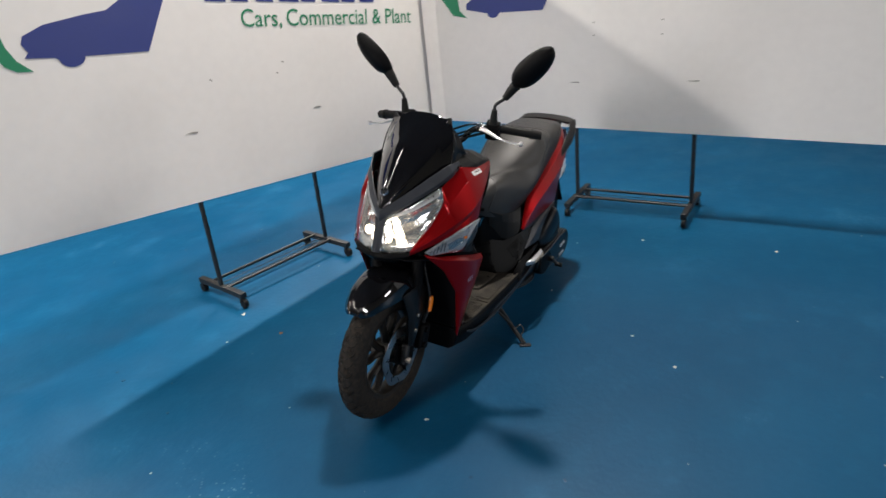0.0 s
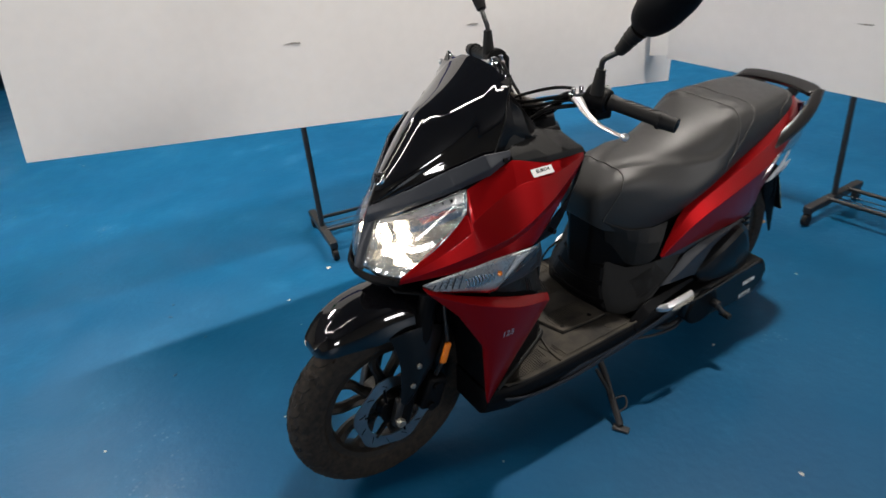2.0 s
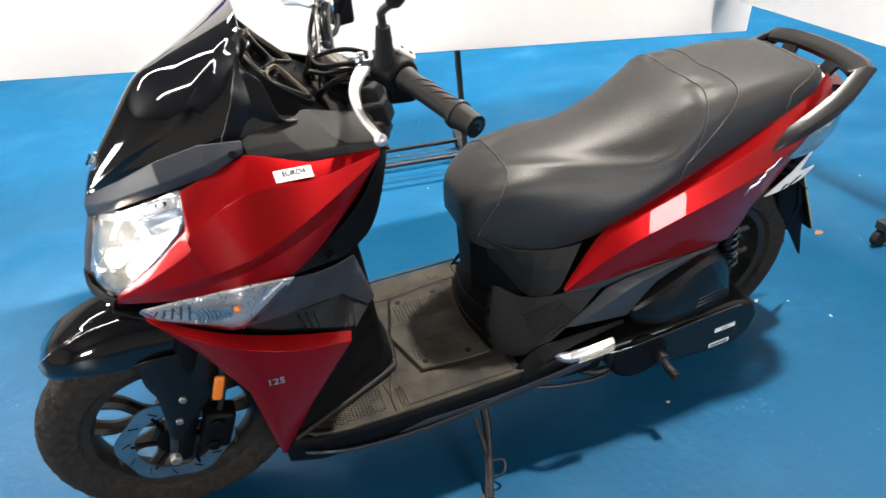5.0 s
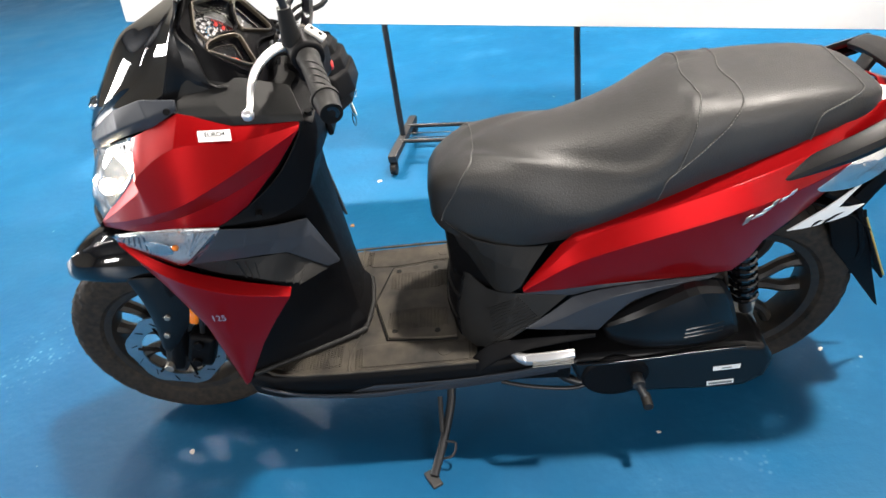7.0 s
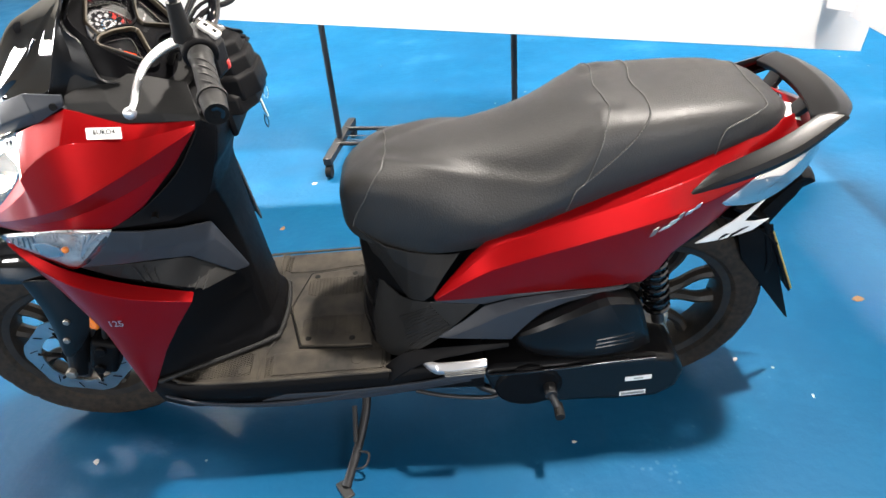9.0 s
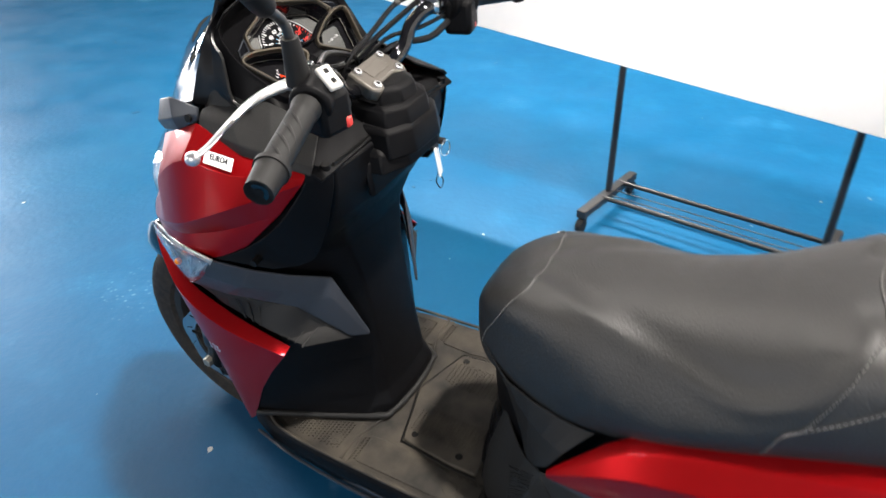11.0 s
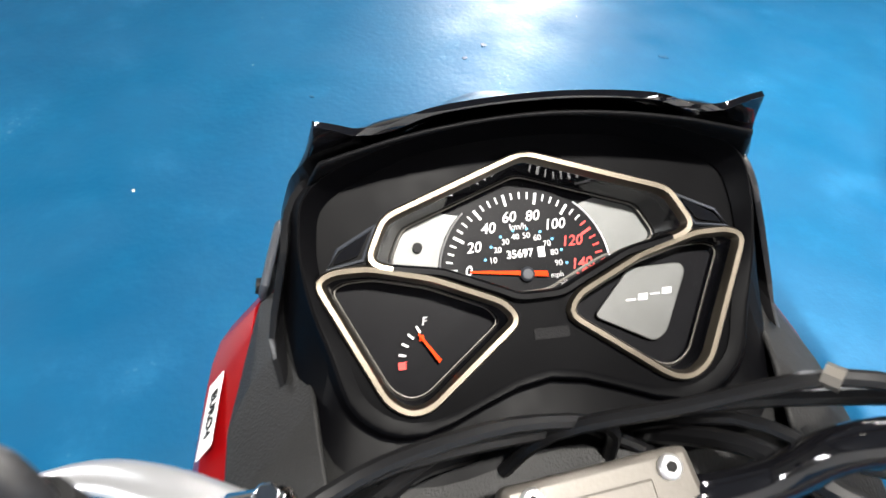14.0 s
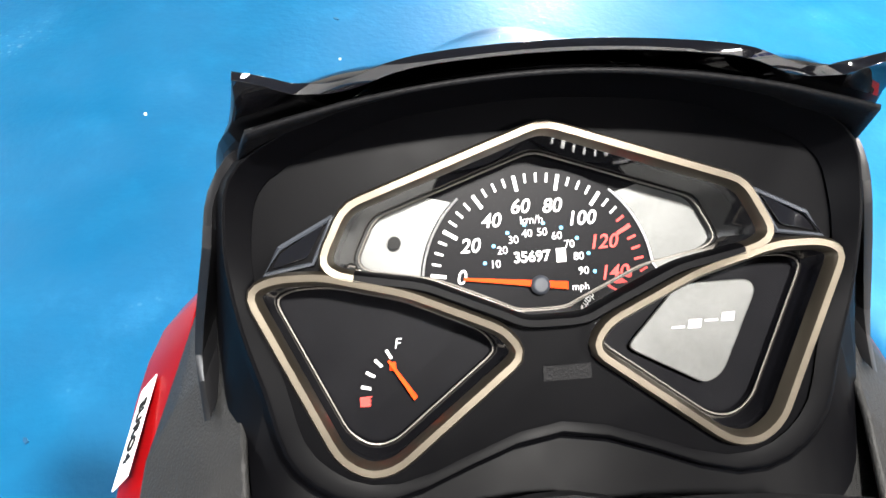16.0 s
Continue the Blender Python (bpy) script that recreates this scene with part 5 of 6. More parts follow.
panel("plate_lamp", [[(-0.935, 0.05, 0.505), (-0.965, 0.05, 0.55), (-1.018, 0.045, 0.602), (-1.05, 0.04, 0.585)], [(-0.945, 0.0, 0.51), (-0.97, 0.0, 0.562), (-1.022, 0.0, 0.612), (-1.06, 0.0, 0.59)], [(-0.935, -0.05, 0.505), (-0.965, -0.05, 0.55), (-1.018, -0.045, 0.602), (-1.05, -0.04, 0.585)]], M_black, scooter, (0, 0, 1), 0.035, 2, 2, 1, "black number plate lamp", 0.006, 25)
PLATE = Matrix.Translation((-1.012, 0, 0.402)) @ Matrix.Rotation(radians(25), 4, "Y")
plate = slab("number_plate", (0.004, 0.15, 0.19), PLATE, M_yellow, scooter, "yellow rear number plate on a black backing", 0.001)
slab("plate_backing", (0.006, 0.156, 0.195), PLATE @ Matrix.Translation((0.006, 0, 0)), M_black, plate, bevel=0.002)

# ---- engine, drive case, air box, shock absorber
air = panel("air_box", [
    [(-0.404, 0.185, 0.362), (-0.449, 0.19, 0.405), (-0.515, 0.19, 0.444), (-0.584, 0.18, 0.466), (-0.653, 0.165, 0.436)],
    [(-0.404, 0.2, 0.356), (-0.457, 0.217, 0.391), (-0.527, 0.223, 0.428), (-0.594, 0.217, 0.45), (-0.67, 0.185, 0.41)],
    [(-0.415, 0.203, 0.331), (-0.47, 0.224, 0.348), (-0.55, 0.23, 0.36), (-0.629, 0.224, 0.372), (-0.69, 0.19, 0.337)],
    [(-0.435, 0.198, 0.308), (-0.475, 0.214, 0.305), (-0.559, 0.218, 0.294), (-0.646, 0.21, 0.288), (-0.705, 0.185, 0.276)]], M_satin, scooter, (0, 1, 0.3), 0.02, 3, 3, 1, "black air filter box", 0)
bpy.context.view_layer.update()
for k in range(3):
    line = [Vector((-0.57, 0.24, 0.362 - 0.014 * k)), Vector((-0.618, 0.24, 0.366 - 0.014 * k)), Vector((-0.659, 0.23, 0.362 - 0.014 * k))]
    part("air_box_rib", tube_bm([air.closest_point_on_mesh(p)[1] for p in line], 0.002, 5, 3), M_satin, air)
case = [(-0.33, 0.285), (-0.36, 0.30), (-0.60, 0.295), (-0.69, 0.30), (-0.748, 0.285), (-0.773, 0.24), (-0.76, 0.19), (-0.72, 0.16), (-0.64, 0.158), (-0.47, 0.168), (-0.40, 0.188), (-0.35, 0.222)]
side = Matrix(((1, 0, 0, 0), (0, 0, 1, 0), (0, 1, 0, 0), (0, 0, 0, 1)))
drive = soften(prism("drive_case", case[::-1], Matrix.Translation((0, 0.228, 0)) @ side, 0.13, M_gloss, scooter, "black belt drive case with two labels", 0), 0.014, 3, 40)
drive.data.materials[0] = M_satin
for z, dx in ((0.232, 0.016), (0.183, 0.008)):
    lab = slab("case_label", (0.058, 0.0015, 0.013), pose(-0.655 - dx, 0.2288, z, 0, 3, 0), M_sticker, drive, "small white printed label", 0)
    slab("label_print", (0.05 if z < 0.2 else 0.02, 0.0006, 0.004 if z > 0.2 else 0.007), pose(-0.655 - dx, 0.2298, z, 0, 3, 0), M_cast, lab, bevel=0)
soften(prism("cooling_cover", [(0.075 * math.cos(a) - 0.43, 0.062 * math.sin(a) + 0.235) for a in [2 * math.pi * k / 20 for k in range(20)]], Matrix.Translation((0, 0.235, 0)) @ side, 0.05, M_black, scooter, "", 0), 0.008, 2, 40)
tube("cover_rim", [(-0.345, 0.232, 0.285), (-0.40, 0.236, 0.288), (-0.5, 0.234, 0.29), (-0.60, 0.232, 0.296), (-0.70, 0.23, 0.297)], 0.004, M_gloss, scooter)
kick = cyl("kick_starter", (-0.475, 0.225, 0.235), (-0.475, 0.262, 0.235), 0.014, M_steel, scooter, "kick starter with rubber pad")
tube("kick_arm", [(-0.475, 0.255, 0.235), (-0.48, 0.262, 0.222), (-0.488, 0.272, 0.208)], 0.009, M_steel, kick)
cyl("kick_pad", (-0.489, 0.262, 0.205), (-0.489, 0.298, 0.205), 0.011, M_grip, kick)
cyl("crankcase", (-0.50, -0.12, 0.26), (-0.50, 0.1, 0.26), 0.10, M_cast, scooter, "dull cast crankcase", seg=28)
soften(slab("cylinder_block", (0.2, 0.16, 0.12), pose(-0.33, 0, 0.26), M_cast, scooter, bevel=0), 0.01)
soften(slab("swing_arm", (0.26, 0.04, 0.06), pose(-0.64, 0.085, 0.27), M_cast, scooter, bevel=0), 0.012)
soften(prism("shock_bracket", [(-0.70, 0.24), (-0.68, 0.34), (-0.72, 0.345), (-0.77, 0.25), (-0.76, 0.20)], Matrix.Translation((0, 0.125, 0)) @ side, 0.03, M_cast, scooter, "dirty cast bracket", 0), 0.006)
shock = cyl("shock_absorber", (-0.735, 0.125, 0.30), (-0.685, 0.125, 0.56), 0.014, M_steel, scooter, "black rear shock absorber with coil spring")
coil = [Vector((-0.725, 0.125, 0.345)).lerp(Vector((-0.69, 0.125, 0.54)), k / 108) + Vector((0.026 * math.cos(k * 0.55), 0.026 * math.sin(k * 0.55), 0)) for k in range(109)]
tube("spring", coil, 0.0055, M_gloss, shock, n=1, seg=7)
tube("exhaust", [(-0.36, -0.13, 0.18), (-0.55, -0.17, 0.2), (-0.80, -0.18, 0.27), (-0.98, -0.18, 0.33)], lambda t: 0.025 + 0.035 * min(1, max(0, (t - 0.25) * 3)), M_black, scooter, "black exhaust silencer", seg=16)
soften(slab("belly", (0.5, 0.26, 0.07), pose(0.08, 0, 0.215), M_black, scooter, bevel=0), 0.02)
tube("centre_stand", [(-0.28, 0.13, 0.20), (-0.36, 0.15, 0.13), (-0.52, 0.15, 0.13)], 0.011, M_steel, scooter)
tube("cable", [(-0.18, 0.19, 0.2), (-0.25, 0.2, 0.185), (-0.35, 0.2, 0.17), (-0.42, 0.18, 0.18)], 0.005, M_steel, scooter)

# ---- cockpit: instrument hood, dials, handlebar, mirrors
DASH = Matrix(((0, 0.745, -0.667, 0.246), (-1, 0, 0, 0.003), (0, 0.667, 0.745, 1.024), (0, 0, 0, 1))) @ Matrix.Rotation(radians(1.2), 4, "Z") @ Matrix.Diagonal((1.03, 1.05, 1.0, 1.0))


def mirrored(half):
    """An outline from its right half, listed from the top middle down to the bottom middle."""
    return half + [(-x, y) for x, y in half[::-1] if abs(x) > 1e-6]


def scaled(outline, k):
    cx, cy = sum(p[0] for p in outline) / len(outline), sum(p[1] for p in outline) / len(outline)
    return [(cx + (x - cx) * k, cy + (y - cy) * k) for x, y in outline]


def rounded(outline, r=0.005, n=3):
    out = []
    for i, p in enumerate(outline):
        a, b = Vector(outline[i - 1]), Vector(outline[(i + 1) % len(outline)])
        p = Vector(p)
        da, db = (a - p), (b - p)
        ra, rb = min(r, da.length * 0.45), min(r, db.length * 0.45)
        s, e = p + da.normalized() * ra, p + db.normalized() * rb
        for k in range(n + 1):
            t = k / n
            out.append(tuple((1 - t) ** 2 * s + 2 * t * (1 - t) * p + t * t * e))
    return out


HOOD_HALF = mirrored([(0.0, 0.080), (0.05, 0.0765), (0.0775, 0.070), (0.115, 0.053), (0.1235, 0.03), (0.122, 0.0), (0.114, -0.03), (0.103, -0.062), (0.07, -0.0755), (0.0, -0.0555)])


def closed_spline(loop, n=4):
    """Catmull-Rom round a closed loop of tuples or vectors."""
    out, m = [], len(loop)
    for i in range(m):
        a, b, c, d = (Vector(loop[(i + k) % m]) for k in (-1, 0, 1, 2))
        for k in range(n):
            t = k / n
            out.append(0.5 * ((2 * b) + (c - a) * t + (2 * a - 5 * b + 4 * c - d) * t * t + (3 * b - a - 3 * c + d) * t**3))
    return out


HOOD = [tuple(p) for p in closed_spline(HOOD_HALF)]
MAIN = rounded(mirrored([(0.0, 0.065), (0.081, 0.037), (0.0915, 0.0165), (0.0855, 0.0115), (0.052, 0.0055), (0.020, -0.0085), (0.012, -0.0125)]), 0.006)
FUEL = rounded([(-0.1207, 0.0064), (-0.112, 0.0105), (-0.0937, 0.0105), (-0.0595, 0.0015), (-0.0215, -0.0155), (-0.0150, -0.0250), (-0.0678, -0.0645), (-0.0788, -0.0660), (-0.0893, -0.0591)], 0.006)
BADGE = [(-x, y) for x, y in FUEL[::-1]]


def at(p, h):
    return DASH @ Vector((p[0], p[1], h))


def inside(p, loop):
    hit = False
    for (x0, y0), (x1, y1) in zip(loop, loop[1:] + loop[:1]):
        if (y0 > p[1]) != (y1 > p[1]) and p[0] < (x1 - x0) * (p[1] - y0) / (y1 - y0) + x0:
            hit = not hit
    return hit


# panel with three openings
bm, cell, made = bm_new(), 0.0022, {}
wells = [scaled(MAIN, 0.985), scaled(FUEL, 0.975), scaled(BADGE, 0.975)]
for ix in range(-58, 58):
    for iy in range(-36, 38):
        c = ((ix + 0.5) * cell, (iy + 0.5) * cell)
        if inside(c, HOOD) and not any(inside(c, w) for w in wells):
            vs = []
            for k in ((ix, iy), (ix + 1, iy), (ix + 1, iy + 1), (ix, iy + 1)):
                if k not in made:
                    made[k] = bm.verts.new(at((k[0] * cell, k[1] * cell), -0.003))
                vs.append(made[k])
            bm.faces.new(vs)
dash = part("instrument_panel", bm, M_panel, scooter, "black instrument panel with three bronze-rimmed openings", 30)
for name, loop, deep in (("speedometer_rim", MAIN, 0.03), ("fuel_gauge_rim", FUEL, 0.022), ("badge_rim", BADGE, 0.022)):
    pts = [at(p, 0.0) for p in loop]
    bm = bm_new()
    ring, n = [], len(pts)
    c = sum(pts, Vector()) / n
    up = DASH.to_3x3() @ Vector((0, 0, 1))
    prof = [(0.0036, -0.004), (0.0034, 0.0012), (0.0022, 0.0032), (-0.0006, 0.0030), (-0.0018, 0.0010), (-0.0026, -0.0035)]
    rows = []
    for i, p in enumerate(pts):
        t = (pts[(i + 1) % n] - pts[i - 1]).normalized()
        o = t.cross(up).normalized()
        if o.dot(p - c) < 0:
            o = -o
        rows.append([p + o * a + up * b for a, b in prof])
    # the large rim is bronze above and at the sides, dark along its lower edge
    low = [p[1] < 0.0085 for p in loop] if loop is MAIN else [False] * n
    first = next((i for i in range(n) if not low[i] and low[i - 1]), 0)
    order = [(first + i) % n for i in range(n)]
    high = [i for i in order if not low[i]]
    dark = [high[-1]] + [i for i in order if low[i]] + [high[0]]
    strip = rows + [rows[0]] if not any(low) else [rows[i] for i in high]
    bm, _ = grid_bm([list(r) for r in zip(*strip)])
    bmesh.ops.remove_doubles(bm, verts=bm.verts, dist=1e-7)
    bmesh.ops.recalc_face_normals(bm, faces=bm.faces)
    rim = part(name, bm, M_bronze, dash, "bronze satin rim", 50)
    if any(low):
        bm, _ = grid_bm([list(r) for r in zip(*[rows[i] for i in dark])])
        bmesh.ops.recalc_face_normals(bm, faces=bm.faces)
        part("lower_edge", bm, M_panel, rim, "dark lower edge of the rim", 50)
    bm, _ = grid_bm([[at(p, -0.003) for p in scaled(loop, 0.97)], [at(p, -deep * 0.55) for p in scaled(loop, 0.93)], [at(p, -deep) for p in scaled(loop, 0.86)]], True)
    part("well", bm, M_gloss, rim, smooth=30)
    inner = scaled(loop, 0.875)
    part("inner_line", tube_bm([at(p, -deep * 0.82) for p in inner + inner[:2]], 0.00045, 5, 1), M_clamp, rim)
    prism("back_plate", scaled(loop, 0.97), DASH @ Matrix.Translation((0, 0, -deep - 0.001)), 0.003, M_dial, rim, bevel=0)
    glass = prism("glass", scaled(loop, 0.955), DASH @ Matrix.Translation((0, 0, -0.008)), 0.0012, M_glass, rim, "clear instrument glass", 0)
    glass.visible_shadow = False

# speedometer face
H0 = -0.0285


def on_dial(x, y, h=0.0):
    return DASH @ Matrix.Translation((x, y, H0 + h))


face = prism("speedometer_face", [(0.051 * math.cos(a), 0.051 * math.sin(a) + 0.001) for a in [math.pi * (k / 40) * 1.2 - 0.1 * math.pi for k in range(41)]], on_dial(0, 0), 0.001, M_dial, dash, "black speedometer dial with white figures", 0)
for s in (1, -1):
    wing = [(0.053 * math.cos(a) * s, 0.053 * math.sin(a) + 0.001) for a in [0.10 + 0.07 * k for k in range(11)]]
    prism("silver_wing", (wing + [(0.052 * s, 0.043), (0.074 * s, 0.0345), (0.081 * s, 0.017), (0.076 * s, 0.0125)])[:: s], on_dial(0, 0, -0.0002), 0.001, M_brushed, face, "brushed silver dial wing", 0)
    part("dial_ring", tube_bm([on_dial(0.052 * math.cos(a) * s, 0.052 * math.sin(a) + 0.001) @ Vector((0, 0, 0.0008)) for a in [0.06 + 0.08 * k for k in range(11)]], 0.0006, 5, 1), M_alloy, face)
cyl("dial_knob", on_dial(-0.063, 0.023) @ Vector((0, 0, 0)), on_dial(-0.063, 0.023) @ Vector((0, 0, 0.003)), 0.003, M_ink, face, bevel=0)
for i in range(29):
    a = radians(172 - i * 6.0)
    big = i % 4 == 0
    r0, r1 = (0.0415 if big else 0.0445), 0.0485
    red = i >= 23
    p, q = (r0 * math.cos(a), r0 * math.sin(a) + 0.001), (r1 * math.cos(a), r1 * math.sin(a) + 0.001)
    w = 0.0008 if big else 0.0005
    nx, ny = -math.sin(a) * w, math.cos(a) * w
    prism("tick", [(p[0] - nx, p[1] - ny), (q[0] - nx, q[1] - ny), (q[0] + nx, q[1] + ny), (p[0] + nx, p[1] + ny)], on_dial(0, 0, 0.0006), 0.0005, M_redprint if red else M_white_glow, face, bevel=0)
ITALIC = Matrix(((1, 0.22, 0, 0), (0, 1, 0, 0), (0, 0, 1, 0), (0, 0, 0, 1)))
for i in range(8):
    a = radians(172 - i * 24.0)
    text("figure", str(i * 20), 0.0088, on_dial(0.0345 * math.cos(a), 0.0345 * math.sin(a) + 0.001, 0.0004) @ ITALIC, M_redprint if i > 5 else M_white_glow, face, 0.0002, fat=0.0001)
for i in range(9):
    a = radians(158 - i * 19.0)
    text("small_figure", str(10 + i * 10), 0.0049, on_dial(0.0205 * math.cos(a), 0.0205 * math.sin(a) + 0.003, 0.0004), M_white_glow, face, 0.0002)
    cyl("blue_dot", on_dial(0.0255 * math.cos(a), 0.0255 * math.sin(a) + 0.002) @ Vector((0, 0, 0)), on_dial(0.0255 * math.cos(a), 0.0255 * math.sin(a) + 0.002) @ Vector((0, 0, 0.0006)), 0.0009, M_blueprint, face, seg=8, bevel=0)
text("unit", "km/h", 0.0052, on_dial(-0.0015, 0.029, 0.0004), M_white_glow, face, 0.0002)
text("unit", "mph", 0.0045, on_dial(0.0185, -0.0016, 0.0004), M_white_glow, face, 0.0002)
text("odometer", "35697", 0.0066, on_dial(-0.0025, 0.0128, 0.0004), M_white_glow, face, 0.0002, fat=0.00015)
prism("odometer_tenth", [(0.0085, 0.0098), (0.0128, 0.0098), (0.0128, 0.0158), (0.0085, 0.0158)], on_dial(0, 0, 0.0006), 0.0004, M_sticker, face, bevel=0)
prism("needle", [(-0.0337, 0.0048), (-0.0337, 0.0060), (0.0123, 0.0012), (0.0123, -0.0022)], on_dial(0, 0, 0.003), 0.001, M_orange, face, "orange needle", 0)
cyl("needle_hub", on_dial(0, 0.0005) @ Vector((0, 0, 0.001)), on_dial(0, 0.0005) @ Vector((0, 0, 0.0045)), 0.0045, M_grey, face, seg=24)
# fuel gauge
F0 = DASH @ Matrix.Translation((0, 0, -0.0205))
prism("fuel_needle", [(-0.0575, -0.0415), (-0.0590, -0.0432), (-0.0692, -0.0262), (-0.0684, -0.0256)], F0 @ Matrix.Translation((0, 0, 0.003)), 0.001, M_orange, dash, "orange fuel needle", 0)
text("fuel_letter", "F", 0.0062, F0 @ Matrix.Translation((-0.0645, -0.0195, 0)) @ ITALIC, M_white_glow, dash, 0.0002)
text("fuel_letter", "E", 0.0055, F0 @ Matrix.Translation((-0.0785, -0.0425, 0)) @ ITALIC, M_redprint, dash, 0.0002)
for k in range(5):
    a = radians(118 + 15.5 * k)
    x, y = -0.0585 + 0.0215 * math.cos(a), -0.0425 + 0.0215 * math.sin(a)
    slab("fuel_tick", (0.0042, 0.0013 if k < 4 else 0.004, 0.0003), F0 @ Matrix.Translation((x, y, 0.0002)) @ Matrix.Rotation(a, 4, "Z"), M_white_glow if k < 4 else M_redprint, dash, bevel=0)
slab("fuel_symbol", (0.0028, 0.0034, 0.0003), F0 @ Matrix.Translation((-0.0672, -0.0285, 0.0002)), M_orange, dash, bevel=0)
# brushed plate with a plain mark
bp = prism("silver_plate", rounded([(0.0341, -0.0284), (0.0593, -0.003), (0.0905, -0.003), (0.0938, -0.0075), (0.0763, -0.0425), (0.0684, -0.0468)][::-1], 0.004), F0 @ Matrix.Translation((0, 0, 0.002)), 0.002, M_brushed, dash, "brushed silver plate", 0.0005)
for k in range(4):
    slab("plate_mark", (0.0058, 0.001 + 0.0028 * (k % 2), 0.0003), F0 @ Matrix.Translation((0.0575 + 0.0075 * k, -0.0215 + 0.001 * k, 0.0023)) @ ITALIC, M_alloy, bp, bevel=0)
for s in (1, -1):
    prism("telltale", rounded([(0.0895 * s, 0.0325), (0.108 * s, 0.0215), (0.112 * s, 0.0155), (0.0975 * s, 0.019)][:: -s], 0.002), DASH @ Matrix.Translation((0, 0, -0.0012)), 0.003, M_gloss, dash, "dark warning lamp window", 0.0008)
    part("telltale_frame", tube_bm([at(p, -0.0012) for p in [(0.0865 * s, 0.0345), (0.1085 * s, 0.0235), (0.115 * s, 0.0135), (0.0955 * s, 0.0165), (0.0865 * s, 0.0345)]], 0.001, 5, 1), M_grey, dash)
slab("embossed_mark", (0.02, 0.006, 0.0005), DASH @ Matrix.Translation((0.004, -0.034, -0.0028)), M_black, dash, bevel=0)

# hood round the panel, down to the shoulders
base = [(0.40, 0.0), (0.385, -0.06), (0.36, -0.12), (0.325, -0.158), (0.28, -0.165), (0.235, -0.16), (0.185, -0.15), (0.145, -0.125), (0.135, -0.06), (0.132, 0.0)]
base = base + [(x, -y) for x, y in base[::-1] if abs(y) > 1e-6]
lip = [0.022, 0.021, 0.02, 0.014, 0.008, 0.003, 0.001, 0.0, 0.0, 0.0]
lip = lip + lip[-2:0:-1]
lip = [p[0] for p in closed_spline([(h, 0) for h in lip])]
base = closed_spline(base)
r0 = [at((x * 0.965, y * 0.955), -0.0015) for x, y in HOOD]
r1 = [at((x * 1.012, y * 1.015), h * 0.6) for (x, y), h in zip(HOOD, lip)]
r2 = [at((x * 1.035, y * 1.04), h) for (x, y), h in zip(HOOD, lip)]
r3 = [at((x * 1.075, y * 1.08), h * 0.8 - 0.008) for (x, y), h in zip(HOOD, lip)]
r4 = [Vector((x, y, 0.935)) for x, y in base]
r35 = [a.lerp(b, 0.45) for a, b in zip(r3, r4)]
bm = loft_bm([r35, r4], False)
bmesh.ops.recalc_face_normals(bm, faces=bm.faces)
part("cowl", bm, M_cowl, scooter, "textured dark cowl under the instruments", 45)
bm = loft_bm([r0, r1, r2, r3, r35], False)
bmesh.ops.recalc_face_normals(bm, faces=bm.faces)
soften(part("instrument_hood", bm, M_panel, scooter, "matt black hood round the instruments", 45), 0.002, 2, 30)
for s in (1, -1):
    rim_pts = [SCREEN_EDGE[s][k] for k in (24, 22, 20, 18, 16, 12)]
    hood_pts = [r3[-8 * s], r3[-11 * s], r3[-14 * s], r3[-17 * s], r35[-19 * s], r35[-22 * s]]
    panel("screen_cheek", [rim_pts, [a.lerp(b, 0.5) + Vector((0.004, -0.004 * s, -0.004)) for a, b in zip(rim_pts, hood_pts)], hood_pts], M_satin, scooter, (-0.5, -0.6 * s, 0.2), 0.004, 3, 2)

# dark liner between the hood and the screen
scr = screen_row(0.392, 1.046, 0.146, 0.304, 1.016, 5)
top_ring = [r3[(4 * k) % len(r3)] for k in (4, 3, 2, 1, 0, -1, -2, -3, -4)]
line = [Vector(scr[round(k * 10 / 8)]) for k in range(9)]
panel("screen_liner", [top_ring, [a.lerp(b, 0.5) - Vector((0, 0, 0.006)) for a, b in zip(top_ring, line)], line], M_black, scooter, (0, 0, 1), 0.003, 2, 2)
# tray over the leg shield, behind the instruments
panel("upper_tray", [[(0.15, y, 0.945 - 0.12 * abs(y)) for y in (-0.17, -0.12, -0.06, 0, 0.06, 0.12, 0.17)], [(0.12, y, 0.935 - 0.1 * abs(y)) for y in (-0.175, -0.12, -0.06, 0, 0.06, 0.12, 0.175)], [(0.092, y, 0.912 - 0.05 * abs(y)) for y in (-0.178, -0.13, -0.06, 0, 0.06, 0.13, 0.178)]], M_black, scooter, (0, 0, 1), 0.006, 2, 2)
for s in (1, -1):
    prism("tray_groove", [(0.10, 0.06), (0.098, 0.15), (0.094, 0.15), (0.096, 0.06)], Matrix.Translation((0, 0, 0.914)) @ Matrix.Diagonal((1, s, 1, 1)), 0.004, M_ink, scooter, bevel=0)
